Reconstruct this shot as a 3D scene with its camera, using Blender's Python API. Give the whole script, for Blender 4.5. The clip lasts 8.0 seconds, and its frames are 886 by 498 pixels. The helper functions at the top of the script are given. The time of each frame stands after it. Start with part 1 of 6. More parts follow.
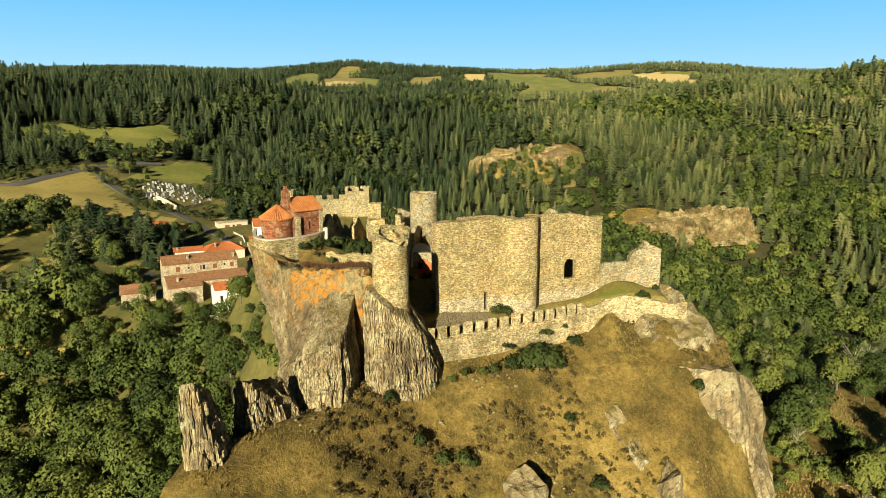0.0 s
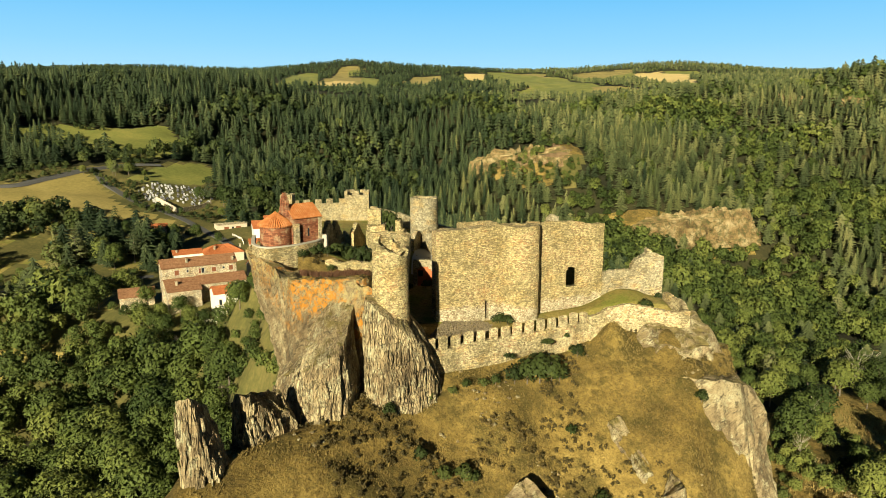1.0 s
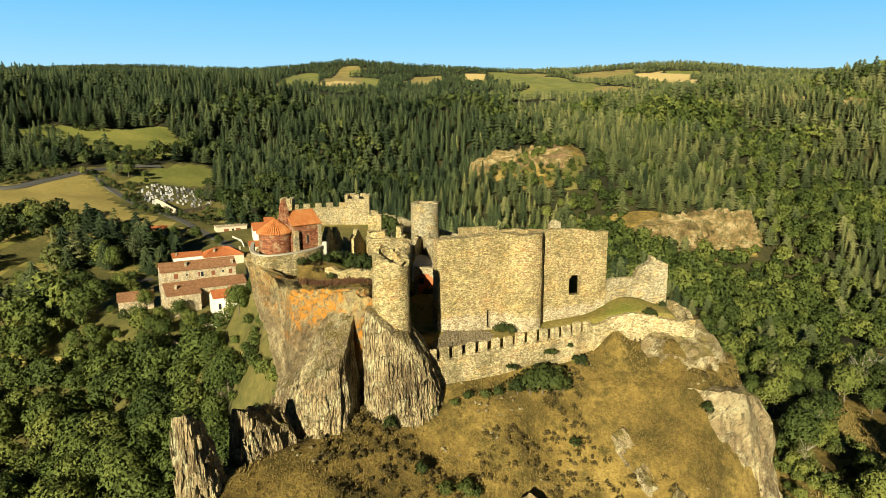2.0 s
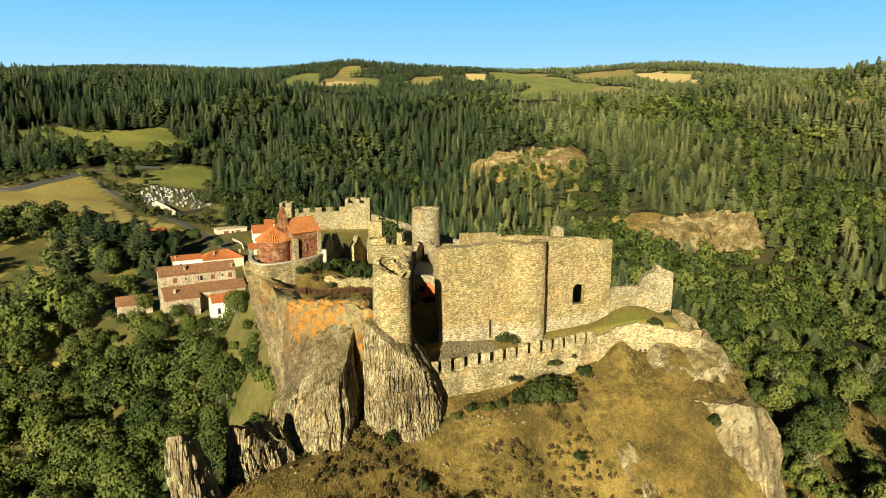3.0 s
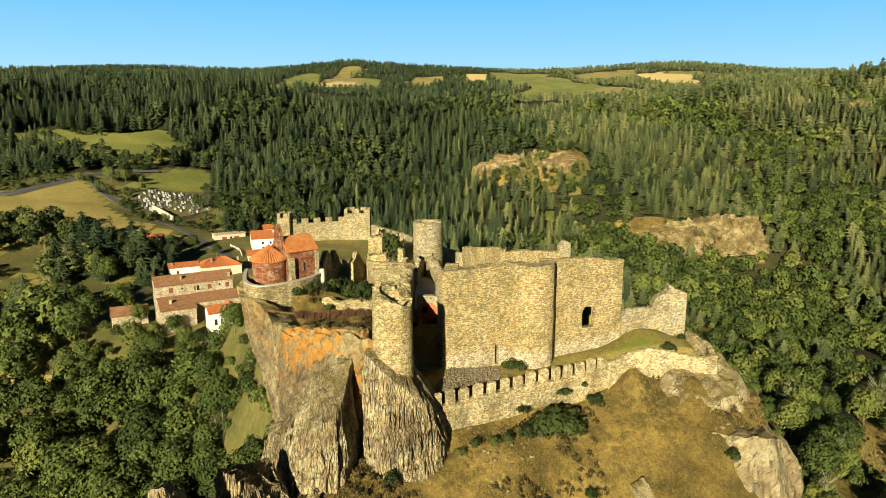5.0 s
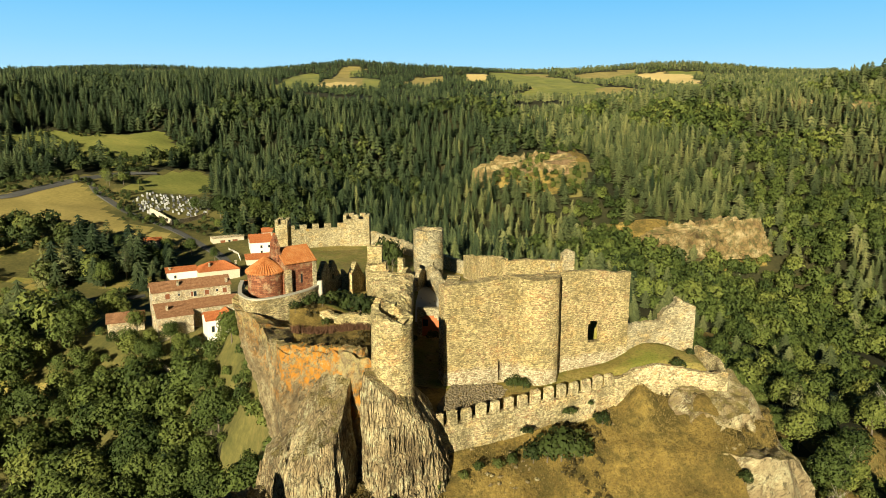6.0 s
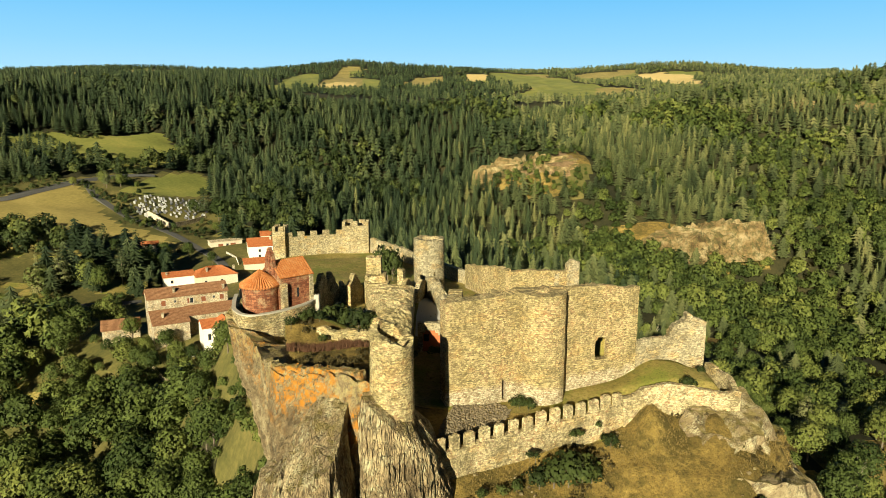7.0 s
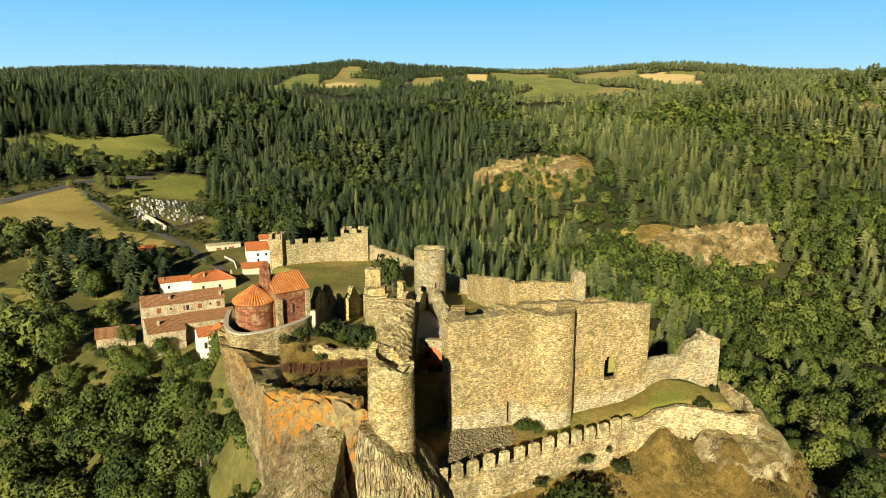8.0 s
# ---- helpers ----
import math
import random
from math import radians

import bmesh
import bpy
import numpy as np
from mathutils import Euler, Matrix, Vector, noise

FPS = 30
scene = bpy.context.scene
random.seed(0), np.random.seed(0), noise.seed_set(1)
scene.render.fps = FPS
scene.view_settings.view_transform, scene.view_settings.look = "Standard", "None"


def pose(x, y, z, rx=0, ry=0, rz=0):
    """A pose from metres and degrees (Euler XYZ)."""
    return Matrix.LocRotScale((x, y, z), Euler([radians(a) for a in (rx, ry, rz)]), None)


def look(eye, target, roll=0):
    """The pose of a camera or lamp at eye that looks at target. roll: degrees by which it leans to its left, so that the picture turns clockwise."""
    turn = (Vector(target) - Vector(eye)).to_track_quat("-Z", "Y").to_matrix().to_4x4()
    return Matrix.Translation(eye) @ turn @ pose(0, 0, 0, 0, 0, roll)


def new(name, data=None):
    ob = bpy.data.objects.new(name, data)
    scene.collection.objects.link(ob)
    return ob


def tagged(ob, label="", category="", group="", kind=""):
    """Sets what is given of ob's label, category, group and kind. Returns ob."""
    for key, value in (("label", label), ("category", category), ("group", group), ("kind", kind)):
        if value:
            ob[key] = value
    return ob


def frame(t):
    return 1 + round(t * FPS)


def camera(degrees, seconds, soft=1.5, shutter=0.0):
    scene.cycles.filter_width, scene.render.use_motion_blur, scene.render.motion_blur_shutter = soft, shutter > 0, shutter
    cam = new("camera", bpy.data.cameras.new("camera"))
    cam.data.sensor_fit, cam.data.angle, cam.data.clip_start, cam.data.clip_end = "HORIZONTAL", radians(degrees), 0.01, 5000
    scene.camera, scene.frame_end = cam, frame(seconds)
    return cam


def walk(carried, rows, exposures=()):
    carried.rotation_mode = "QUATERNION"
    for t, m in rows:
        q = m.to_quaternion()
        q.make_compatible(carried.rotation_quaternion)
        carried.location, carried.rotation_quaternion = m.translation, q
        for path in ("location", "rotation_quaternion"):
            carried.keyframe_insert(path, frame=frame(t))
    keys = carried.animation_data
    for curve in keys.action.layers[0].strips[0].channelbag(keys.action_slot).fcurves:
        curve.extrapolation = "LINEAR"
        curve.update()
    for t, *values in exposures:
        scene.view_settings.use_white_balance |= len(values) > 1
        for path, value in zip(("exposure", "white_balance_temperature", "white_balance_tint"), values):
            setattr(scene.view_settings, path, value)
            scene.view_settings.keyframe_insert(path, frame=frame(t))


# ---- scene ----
cam = camera(66.0, 8.0, soft=0.8)
# seconds, eye x, y, z, yaw, pitch, roll
ROWS = [
    (0.0, -0.007, 0.002, 31.989, -0.007, -10.996, -0.012),
    (1.0, -0.107, 1.572, 33.218, -0.016, -11.045, -0.010),
    (2.0, -0.250, 3.475, 34.345, 0.026, -11.079, -0.008),
    (3.0, -0.431, 5.764, 35.459, 0.077, -11.102, -0.008),
    (4.0, -0.646, 8.495, 36.617, 0.110, -11.118, -0.009),
    (5.0, -0.887, 11.726, 37.847, 0.117, -11.130, -0.011),
    (6.0, -1.143, 15.523, 39.144, 0.104, -11.142, -0.014),
    (7.0, -1.401, 19.950, 40.474, 0.096, -11.157, -0.019),
    (8.0, -1.647, 25.079, 41.771, 0.134, -11.180, -0.025),
]
walk(cam, [(t, pose(x, y, z, 90 + pitch, 0, yaw)) for t, x, y, z, yaw, pitch, roll in ROWS])

# ---- light ----
SUN_AZ, SUN_EL = 16.0, 18.5  # degrees to the left behind the first eye, and above the horizon
toward_sun = Vector((-math.sin(radians(SUN_AZ)) * math.cos(radians(SUN_EL)), -math.cos(radians(SUN_AZ)) * math.cos(radians(SUN_EL)), math.sin(radians(SUN_EL))))
world = bpy.data.worlds.new("sky")
scene.world = world
world.use_nodes = True
wn = world.node_tree.nodes
sky = wn.new("ShaderNodeTexSky")
sky.sky_type = "NISHITA"
sky.sun_disc = False
sky.sun_elevation = radians(SUN_EL)
sky.sun_rotation = math.atan2(toward_sun.x, toward_sun.y)
sky.altitude = 900
sky.air_density, sky.dust_density, sky.ozone_density = 1.2, 0.3, 3.0
tint = wn.new("ShaderNodeMix")
tint.data_type, tint.blend_type = "RGBA", "MULTIPLY"
tint.inputs[0].default_value = 1.0
tint.inputs[7].default_value = (0.58, 0.95, 1.12, 1)
world.node_tree.links.new(sky.outputs[0], tint.inputs[6])
world.node_tree.links.new(tint.outputs[2], wn["Background"].inputs[0])
wn["Background"].inputs[1].default_value = 0.0085
sun_data = bpy.data.lights.new("sun", "SUN")
sun_data.energy, sun_data.angle, sun_data.color = 7.2, radians(0.5), (1.0, 0.91, 0.63)
sun = new("sun", sun_data)
sun.matrix_world = look(toward_sun * 100, (0, 0, 0))
scene.view_settings.exposure = 0.46

# ---- materials ----
class Mat:
    """A small builder for node materials in world coordinates."""

    def __init__(self, name, rough=0.9):
        self.m = bpy.data.materials.new(name)
        self.m.use_nodes = True
        self.n, self.l = self.m.node_tree.nodes, self.m.node_tree.links
        self.b = self.n["Principled BSDF"]
        self.b.inputs["Roughness"].default_value = rough
        self.b.inputs["Specular IOR Level"].default_value = 0.25
        self.geo = self.n.new("ShaderNodeNewGeometry")
        self.pos = self.geo.outputs["Position"]

    def put(self, value, socket):
        if hasattr(value, "is_output"):
            self.l.new(value, socket)
        elif isinstance(value, tuple) and len(value) == 3 and socket.type == "RGBA":
            socket.default_value = (*value, 1)
        else:
            socket.default_value = value

    def scaled(self, sx, sy, sz, rz=0.0):
        k = self.n.new("ShaderNodeMapping")
        k.inputs["Scale"].default_value = (sx, sy, sz)
        k.inputs["Rotation"].default_value = (0, 0, rz)
        self.l.new(self.pos, k.inputs["Vector"])
        return k.outputs[0]

    def slanted(self, tilt, along, across):
        """Coordinates turned about y, then squeezed, for beds that run aslant."""
        k = self.n.new("ShaderNodeMapping")
        k.inputs["Rotation"].default_value = (0, radians(tilt), 0)
        self.l.new(self.pos, k.inputs["Vector"])
        q = self.n.new("ShaderNodeMapping")
        q.inputs["Scale"].default_value = (along, across, across)
        self.l.new(k.outputs[0], q.inputs["Vector"])
        return q.outputs[0]

    def noise(self, scale, detail=4.0, rough=0.6, vec=None, distort=0.0):
        k = self.n.new("ShaderNodeTexNoise")
        k.inputs["Scale"].default_value, k.inputs["Detail"].default_value = scale, detail
        k.inputs["Roughness"].default_value, k.inputs["Distortion"].default_value = rough, distort
        self.l.new(vec or self.pos, k.inputs["Vector"])
        return k.outputs["Fac"]

    def cells(self, scale, vec=None, feature="F1", out="Distance"):
        k = self.n.new("ShaderNodeTexVoronoi")
        k.feature = feature
        k.inputs["Scale"].default_value = scale
        self.l.new(vec or self.pos, k.inputs["Vector"])
        return k.outputs[out]

    def ramp(self, fac, *stops):
        k = self.n.new("ShaderNodeValToRGB")
        e = k.color_ramp.elements
        while len(e) < len(stops):
            e.new(0.5)
        for el, (p, c) in zip(e, stops):
            el.position = p
            el.color = (c, c, c, 1) if isinstance(c, (int, float)) else (*c, 1)
        self.l.new(fac, k.inputs[0])
        return k.outputs[0]

    def mix(self, fac, a, b, mode="MIX"):
        k = self.n.new("ShaderNodeMix")
        k.data_type, k.blend_type = "RGBA", mode
        self.put(fac, k.inputs[0]), self.put(a, k.inputs[6]), self.put(b, k.inputs[7])
        return k.outputs[2]

    def math(self, op, a, b=0.0):
        k = self.n.new("ShaderNodeMath")
        k.operation = op
        self.put(a, k.inputs[0]), self.put(b, k.inputs[1])
        return k.outputs[0]

    def random_object(self):
        return self.n.new("ShaderNodeObjectInfo").outputs["Random"]

    def island(self):
        return self.geo.outputs["Random Per Island"]

    def axis(self, which):
        k = self.n.new("ShaderNodeSeparateXYZ")
        self.l.new(self.pos, k.inputs[0])
        return k.outputs[which]

    def upward(self):
        k = self.n.new("ShaderNodeSeparateXYZ")
        self.l.new(self.geo.outputs["Normal"], k.inputs[0])
        return k.outputs[2]

    def done(self, colour, bump=None, strength=0.5, dist=0.1):
        self.put(colour, self.b.inputs["Base Color"])
        if bump is not None:
            k = self.n.new("ShaderNodeBump")
            k.inputs["Strength"].default_value, k.inputs["Distance"].default_value = strength, dist
            self.l.new(bump, k.inputs["Height"])
            self.l.new(k.outputs[0], self.b.inputs["Normal"])
        return self.m


def masonry(name, light, mid, dark, lay=0.3, lichen=None, course=0.19, foot=None, pit_shade=0.7, tint=(0.62, 0.42, 0.16)):
    """Rubble stone walling: small flat stones in level courses, with shade coloured into open joints and missing
    stones, and weathered patches.
    """
    k = Mat(name)
    sep = k.n.new("ShaderNodeSeparateXYZ")
    k.l.new(k.pos, sep.inputs[0])
    cell = k.scaled(0.55 / course, 0.55 / course, 1.0 / course)
    tone = k.n.new("ShaderNodeRGBToBW")
    k.l.new(k.cells(1.0, cell, out="Color"), tone.inputs[0])
    edge = k.cells(1.0, cell, "DISTANCE_TO_EDGE")
    base = k.ramp(k.math("ADD", k.math("MULTIPLY", k.noise(0.16, 6, 0.7), 0.6), k.math("MULTIPLY", k.noise(1.1, 5, 0.7), 0.4)), (0.38, dark), (0.47, mid), (0.58, light))
    base = k.mix(k.ramp(k.noise(0.34, 6, 0.7, k.scaled(1, 1, 1.8)), (0.5, 0.0), (0.62, 0.5)), base, tint)
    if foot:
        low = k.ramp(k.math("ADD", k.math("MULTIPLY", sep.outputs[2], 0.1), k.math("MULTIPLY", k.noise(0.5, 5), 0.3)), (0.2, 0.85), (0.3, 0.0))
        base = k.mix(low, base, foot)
    row = k.n.new("ShaderNodeTexWave")
    row.bands_direction = "Z"
    row.inputs["Scale"].default_value = 0.159 / course * 1.25
    row.inputs["Distortion"].default_value, row.inputs["Detail"].default_value, row.inputs["Detail Scale"].default_value = 1.3, 3.0, 0.6
    k.l.new(k.pos, row.inputs["Vector"])
    col = k.mix(lay, base, k.ramp(row.outputs["Fac"], (0.05, 0.1), (0.4, 0.46)), "OVERLAY")
    col = k.mix(0.7, col, k.ramp(tone.outputs[0], (0.12, 0.1), (0.5, 0.42), (0.88, 0.7)), "OVERLAY")
    # Shade under stones and in empty sockets is mixed in as dark colour.
    joint_shade = k.math("MULTIPLY", k.ramp(edge, (0.02, 1.0), (0.12, 0.0)), k.ramp(k.noise(1.3, 5, 0.7), (0.4, 0.0), (0.58, 1.0)))
    col = k.mix(k.math("MULTIPLY", joint_shade, pit_shade), col, tuple(c * 0.28 for c in mid))
    gap = k.ramp(k.noise(0.8, 4, 0.65, cell), (0.57, 0.0), (0.62, 0.95))
    col = k.mix(k.math("MULTIPLY", gap, pit_shade), col, tuple(c * 0.26 for c in mid))
    stain = k.ramp(k.noise(0.42, 7, 0.75, k.scaled(1, 1, 0.6)), (0.52, 0.0), (0.63, 0.5))
    col = k.mix(stain, col, tuple(c * 0.5 for c in dark))
    if lichen:
        col = k.mix(k.ramp(k.noise(0.3, 6, 0.7, k.scaled(1, 1, 0.6)), (0.64, 0.0), (0.7, 0.65)), col, lichen)
    bump = k.math("ADD", k.math("MULTIPLY", k.ramp(edge, (0.0, 0.0), (0.2, 1.0)), 0.8), k.math("ADD", k.math("MULTIPLY", k.noise(5, 5, 0.75), 0.9), k.math("MULTIPLY", tone.outputs[0], 0.6)))
    return k.done(col, bump, 0.9, 0.075)


M_HALL = masonry("hall_stone", (0.61, 0.5, 0.26), (0.48, 0.385, 0.185), (0.31, 0.24, 0.105), 0.32, foot=(0.62, 0.56, 0.4), pit_shade=0.9)
M_TOWER = masonry("tower_stone", (0.62, 0.53, 0.29), (0.45, 0.37, 0.18), (0.24, 0.19, 0.09), 0.22, lichen=(0.5, 0.26, 0.03), pit_shade=0.85)
M_CURTAIN = masonry("curtain_stone", (0.68, 0.585, 0.35), (0.49, 0.41, 0.225), (0.24, 0.19, 0.09), 0.06, pit_shade=0.9)
M_GATE = masonry("gate_stone", (0.52, 0.45, 0.28), (0.41, 0.34, 0.19), (0.25, 0.19, 0.1), 0.15, lichen=(0.5, 0.26, 0.03))
M_KEEP = masonry("keep_stone", (0.5, 0.44, 0.29), (0.38, 0.33, 0.2), (0.24, 0.2, 0.12), 0.2, pit_shade=0.8)
M_PALE = masonry("pale_stone", (0.54, 0.47, 0.31), (0.42, 0.36, 0.22), (0.26, 0.21, 0.12), 0.08, pit_shade=0.55)


def rock_material(name, orange=False, tone=1.0, upright=True, pale=0.5):
    """Weathered basalt: grey-brown, bedded aslant or jointed upright, with pale and orange lichen."""
    k = Mat(name)
    vec = k.scaled(1, 1, 0.12) if upright else k.slanted(38, 0.2, 1.0)
    big = k.math("ADD", k.math("MULTIPLY", k.noise(0.12, 6, 0.62), 0.5), k.math("MULTIPLY", k.noise(0.55, 7, 0.72, vec), 0.5))
    stops = ((0.36, (0.085, 0.062, 0.034)), (0.45, (0.185, 0.135, 0.072)), (0.53, (0.3, 0.23, 0.125)), (0.62, (0.46, 0.38, 0.22)))
    col = k.ramp(big, *[(p, tuple(v * tone for v in c)) for p, c in stops])
    streak = k.noise(1.5, 7, 0.76, vec)
    col = k.mix(k.ramp(streak, (0.39, 0.75), (0.47, 0.0)), col, (0.05, 0.04, 0.024))
    fine = k.noise(5.0, 6, 0.8, vec)
    joint = k.ramp(k.cells(1.0, k.scaled(2.3, 2.3, 0.16), "DISTANCE_TO_EDGE"), (0.02, 0.0), (0.16, 1.0))
    if upright:
        col = k.mix(k.math("MULTIPLY", k.math("SUBTRACT", 1.0, joint), k.ramp(k.noise(0.4, 5), (0.38, 0.1), (0.55, 0.6))), col, (0.06, 0.048, 0.026))
        col = k.mix(k.ramp(k.noise(0.9, 6, 0.75, k.scaled(0.5, 0.5, 2.2)), (0.37, 0.6), (0.42, 0.0)), col, (0.06, 0.047, 0.026))
    col = k.mix(k.ramp(fine, (0.38, 0.6), (0.47, 0.0)), col, (0.07, 0.055, 0.03))
    col = k.mix(k.math("MULTIPLY", k.ramp(k.noise(0.45, 8, 0.78), (0.5, 0.0), (0.58, 1.0)), k.math("MULTIPLY", k.ramp(fine, (0.44, 0.0), (0.56, 1.0)), pale)), col, (0.62, 0.58, 0.36))
    if orange:
        spot = k.math("MULTIPLY", k.ramp(k.noise(0.14, 5, 0.65), (0.42, 0.0), (0.52, 1.0)), k.ramp(k.noise(0.8, 8, 0.85), (0.47, 0.0), (0.53, 1.0)))
        up = k.ramp(k.math("DIVIDE", k.math("ADD", k.axis(2), 12.0), 24.0), (0.46, 0.0), (0.62, 1.0))
        band = k.ramp(k.math("DIVIDE", k.math("ADD", k.axis(0), 40.0), 40.0), (0.2, 0.25), (0.38, 1.0), (0.72, 1.0), (0.85, 0.0))
        rim = k.math("MULTIPLY", k.ramp(k.math("DIVIDE", k.math("ADD", k.axis(2), k.math("MULTIPLY", k.noise(0.3, 6, 0.7), 6.0)), 16.0), (0.46, 0.0), (0.66, 0.6)), k.ramp(k.noise(1.1, 7, 0.75), (0.47, 0.0), (0.57, 1.0)))
        col = k.mix(rim, col, (0.58, 0.48, 0.2))
        col = k.mix(k.math("MULTIPLY", k.math("MULTIPLY", spot, k.math("MULTIPLY", up, band)), 0.85), col, (0.6, 0.24, 0.015))
    grass = k.math("MULTIPLY", k.ramp(k.upward(), (0.6, 0.0), (0.82, 1.0)), k.ramp(k.noise(0.6, 5), (0.42, 0.0), (0.56, 1.0)))
    col = k.mix(grass, col, k.ramp(k.noise(0.8, 6, 0.7), (0.35, (0.1, 0.085, 0.025)), (0.62, (0.32, 0.25, 0.09))))
    bump = k.math("ADD", streak, k.math("MULTIPLY", fine, 0.5))
    if upright:
        bump = k.math("ADD", bump, k.math("MULTIPLY", joint, 0.5))
    return k.done(col, bump, 1.0, 0.6)


M_ROCK = rock_material("basalt_rock", True, 1.05, False, 0.35)
M_BASALT = rock_material("grey_basalt", False, 1.75, True, 1.0)
M_SLAB = rock_material("pale_rock", False, 1.3, False, 0.9)
k = Mat("ochre_cliff")
M_CLIFF = k.done(k.mix(k.ramp(k.noise(0.25, 7, 0.75), (0.46, 0.0), (0.6, 0.85)), k.ramp(k.noise(0.09, 7, 0.7), (0.36, (0.1, 0.066, 0.03)), (0.48, (0.22, 0.15, 0.062)), (0.62, (0.38, 0.3, 0.16))), (0.06, 0.065, 0.02)), k.noise(0.8, 6, 0.7), 1.0, 1.0)


def roof_material(name, a, b, c):
    k = Mat(name, 0.8)
    col = k.ramp(k.noise(1.1, 5, 0.7), (0.3, a), (0.5, b), (0.72, c))
    col = k.mix(k.ramp(k.noise(9, 3), (0.35, 0.55), (0.6, 0.0)), col, tuple(v * 0.45 for v in a))
    col = k.mix(k.math("MULTIPLY", k.island(), 0.35), col, tuple(v * 0.6 for v in b))
    return k.done(col, k.noise(12, 3), 0.4, 0.03)


M_TILE_OLD = roof_material("old_tile", (0.17, 0.08, 0.04), (0.3, 0.15, 0.075), (0.4, 0.23, 0.13))
M_TILE_NEW = roof_material("new_tile", (0.34, 0.1, 0.035), (0.46, 0.15, 0.05), (0.55, 0.22, 0.09))
M_TILE_CHAPEL = roof_material("chapel_tile", (0.34, 0.1, 0.025), (0.47, 0.17, 0.05), (0.56, 0.29, 0.13))


def plain(name, colour, rough=0.8, spread=0.25, scale=3.0, metal=0.0, bump=0.2):
    k = Mat(name, rough)
    k.b.inputs["Metallic"].default_value = metal
    col = k.mix(k.ramp(k.noise(scale, 5, 0.65), (0.3, 0.0), (0.7, 1.0)), tuple(c * (1 - spread) for c in colour), tuple(min(1, c * (1 + spread)) for c in colour))
    col = k.mix(k.ramp(k.noise(scale * 0.13, 4), (0.35, spread), (0.65, 0.0)), col, tuple(c * 0.6 for c in colour))
    return k.done(col, k.noise(scale * 4, 3), bump, 0.03)


k = Mat("red_sandstone")
brick = k.n.new("ShaderNodeTexBrick")
brick.inputs["Scale"].default_value = 1.0
brick.inputs["Brick Width"].default_value, brick.inputs["Row Height"].default_value, brick.inputs["Mortar Size"].default_value = 0.75, 0.36, 0.02
brick.inputs["Color1"].default_value, brick.inputs["Color2"].default_value, brick.inputs["Mortar"].default_value = (0.14, 0.042, 0.02, 1), (0.32, 0.13, 0.065, 1), (0.09, 0.045, 0.025, 1)
sep = k.n.new("ShaderNodeSeparateXYZ")
k.l.new(k.pos, sep.inputs[0])
com = k.n.new("ShaderNodeCombineXYZ")
k.l.new(k.math("ADD", sep.outputs[0], k.math("MULTIPLY", sep.outputs[1], 0.7)), com.inputs[0])
k.l.new(sep.outputs[2], com.inputs[1])
k.l.new(com.outputs[0], brick.inputs["Vector"])
red = k.mix(k.ramp(k.noise(0.9, 5), (0.5, 0.0), (0.66, 0.75)), brick.outputs["Color"], (0.36, 0.26, 0.15))
red = k.mix(k.ramp(k.noise(3.5, 5, 0.75), (0.4, 0.7), (0.5, 0.0)), red, (0.12, 0.045, 0.025))
M_RED = k.done(red, k.math("ADD", k.math("MULTIPLY", brick.outputs["Fac"], -1.0), k.noise(8, 3)), 0.5, 0.05)

M_WHITE = plain("white_render", (0.78, 0.73, 0.62), 0.9, 0.1)
M_CREAM = plain("cream_render", (0.56, 0.48, 0.36), 0.9, 0.2)
M_HOUSE = masonry("house_stone", (0.66, 0.59, 0.42), (0.54, 0.47, 0.32), (0.32, 0.26, 0.16), 0.15)
M_BROWN = plain("brown_wood", (0.2, 0.07, 0.03), 0.6, 0.2)
M_GLASS = plain("window_glass", (0.02, 0.025, 0.03), 0.1, 0.1)
M_ASPHALT = plain("asphalt", (0.09, 0.088, 0.085), 0.9, 0.15)
M_GRAVEL = plain("gravel", (0.5, 0.47, 0.42), 0.95, 0.08)
M_COPING = plain("coping", (0.45, 0.41, 0.33), 0.85, 0.15)
M_GRANITE = plain("grave_granite", (0.17, 0.17, 0.18), 0.4, 0.2)
M_DARKGRAN = plain("dark_granite", (0.06, 0.06, 0.07), 0.3, 0.2)
M_MARBLE = plain("grave_marble", (0.42, 0.42, 0.41), 0.4, 0.1)
M_METAL = plain("grey_metal", (0.35, 0.36, 0.37), 0.45, 0.1, metal=0.6)
M_REDBRICK = plain("red_brick", (0.42, 0.13, 0.05), 0.9, 0.15)
M_BARK = plain("bark", (0.16, 0.13, 0.1), 0.95, 0.35)
M_DEAD = plain("bare_wood", (0.4, 0.35, 0.28), 0.95, 0.25)


def leaf_material(name, dark, mid, light):
    k = Mat(name, 0.7)
    tone = k.n.new("ShaderNodeAttribute")
    tone.attribute_name = "tone"
    tree = k.math("FRACT", k.math("ADD", tone.outputs["Fac"], k.random_object()))
    fac = k.math("ADD", k.math("MULTIPLY", k.island(), 0.12), k.math("MULTIPLY", tree, 0.4))
    fac = k.math("ADD", fac, k.math("ADD", k.math("MULTIPLY", k.noise(0.14, 2), 0.25), k.math("MULTIPLY", k.noise(0.018, 3), 0.6)))
    col = k.ramp(fac, (0.45, dark), (0.72, mid), (1.02, light))
    k.b.inputs["Specular IOR Level"].default_value = 0.15
    return k.done(col)


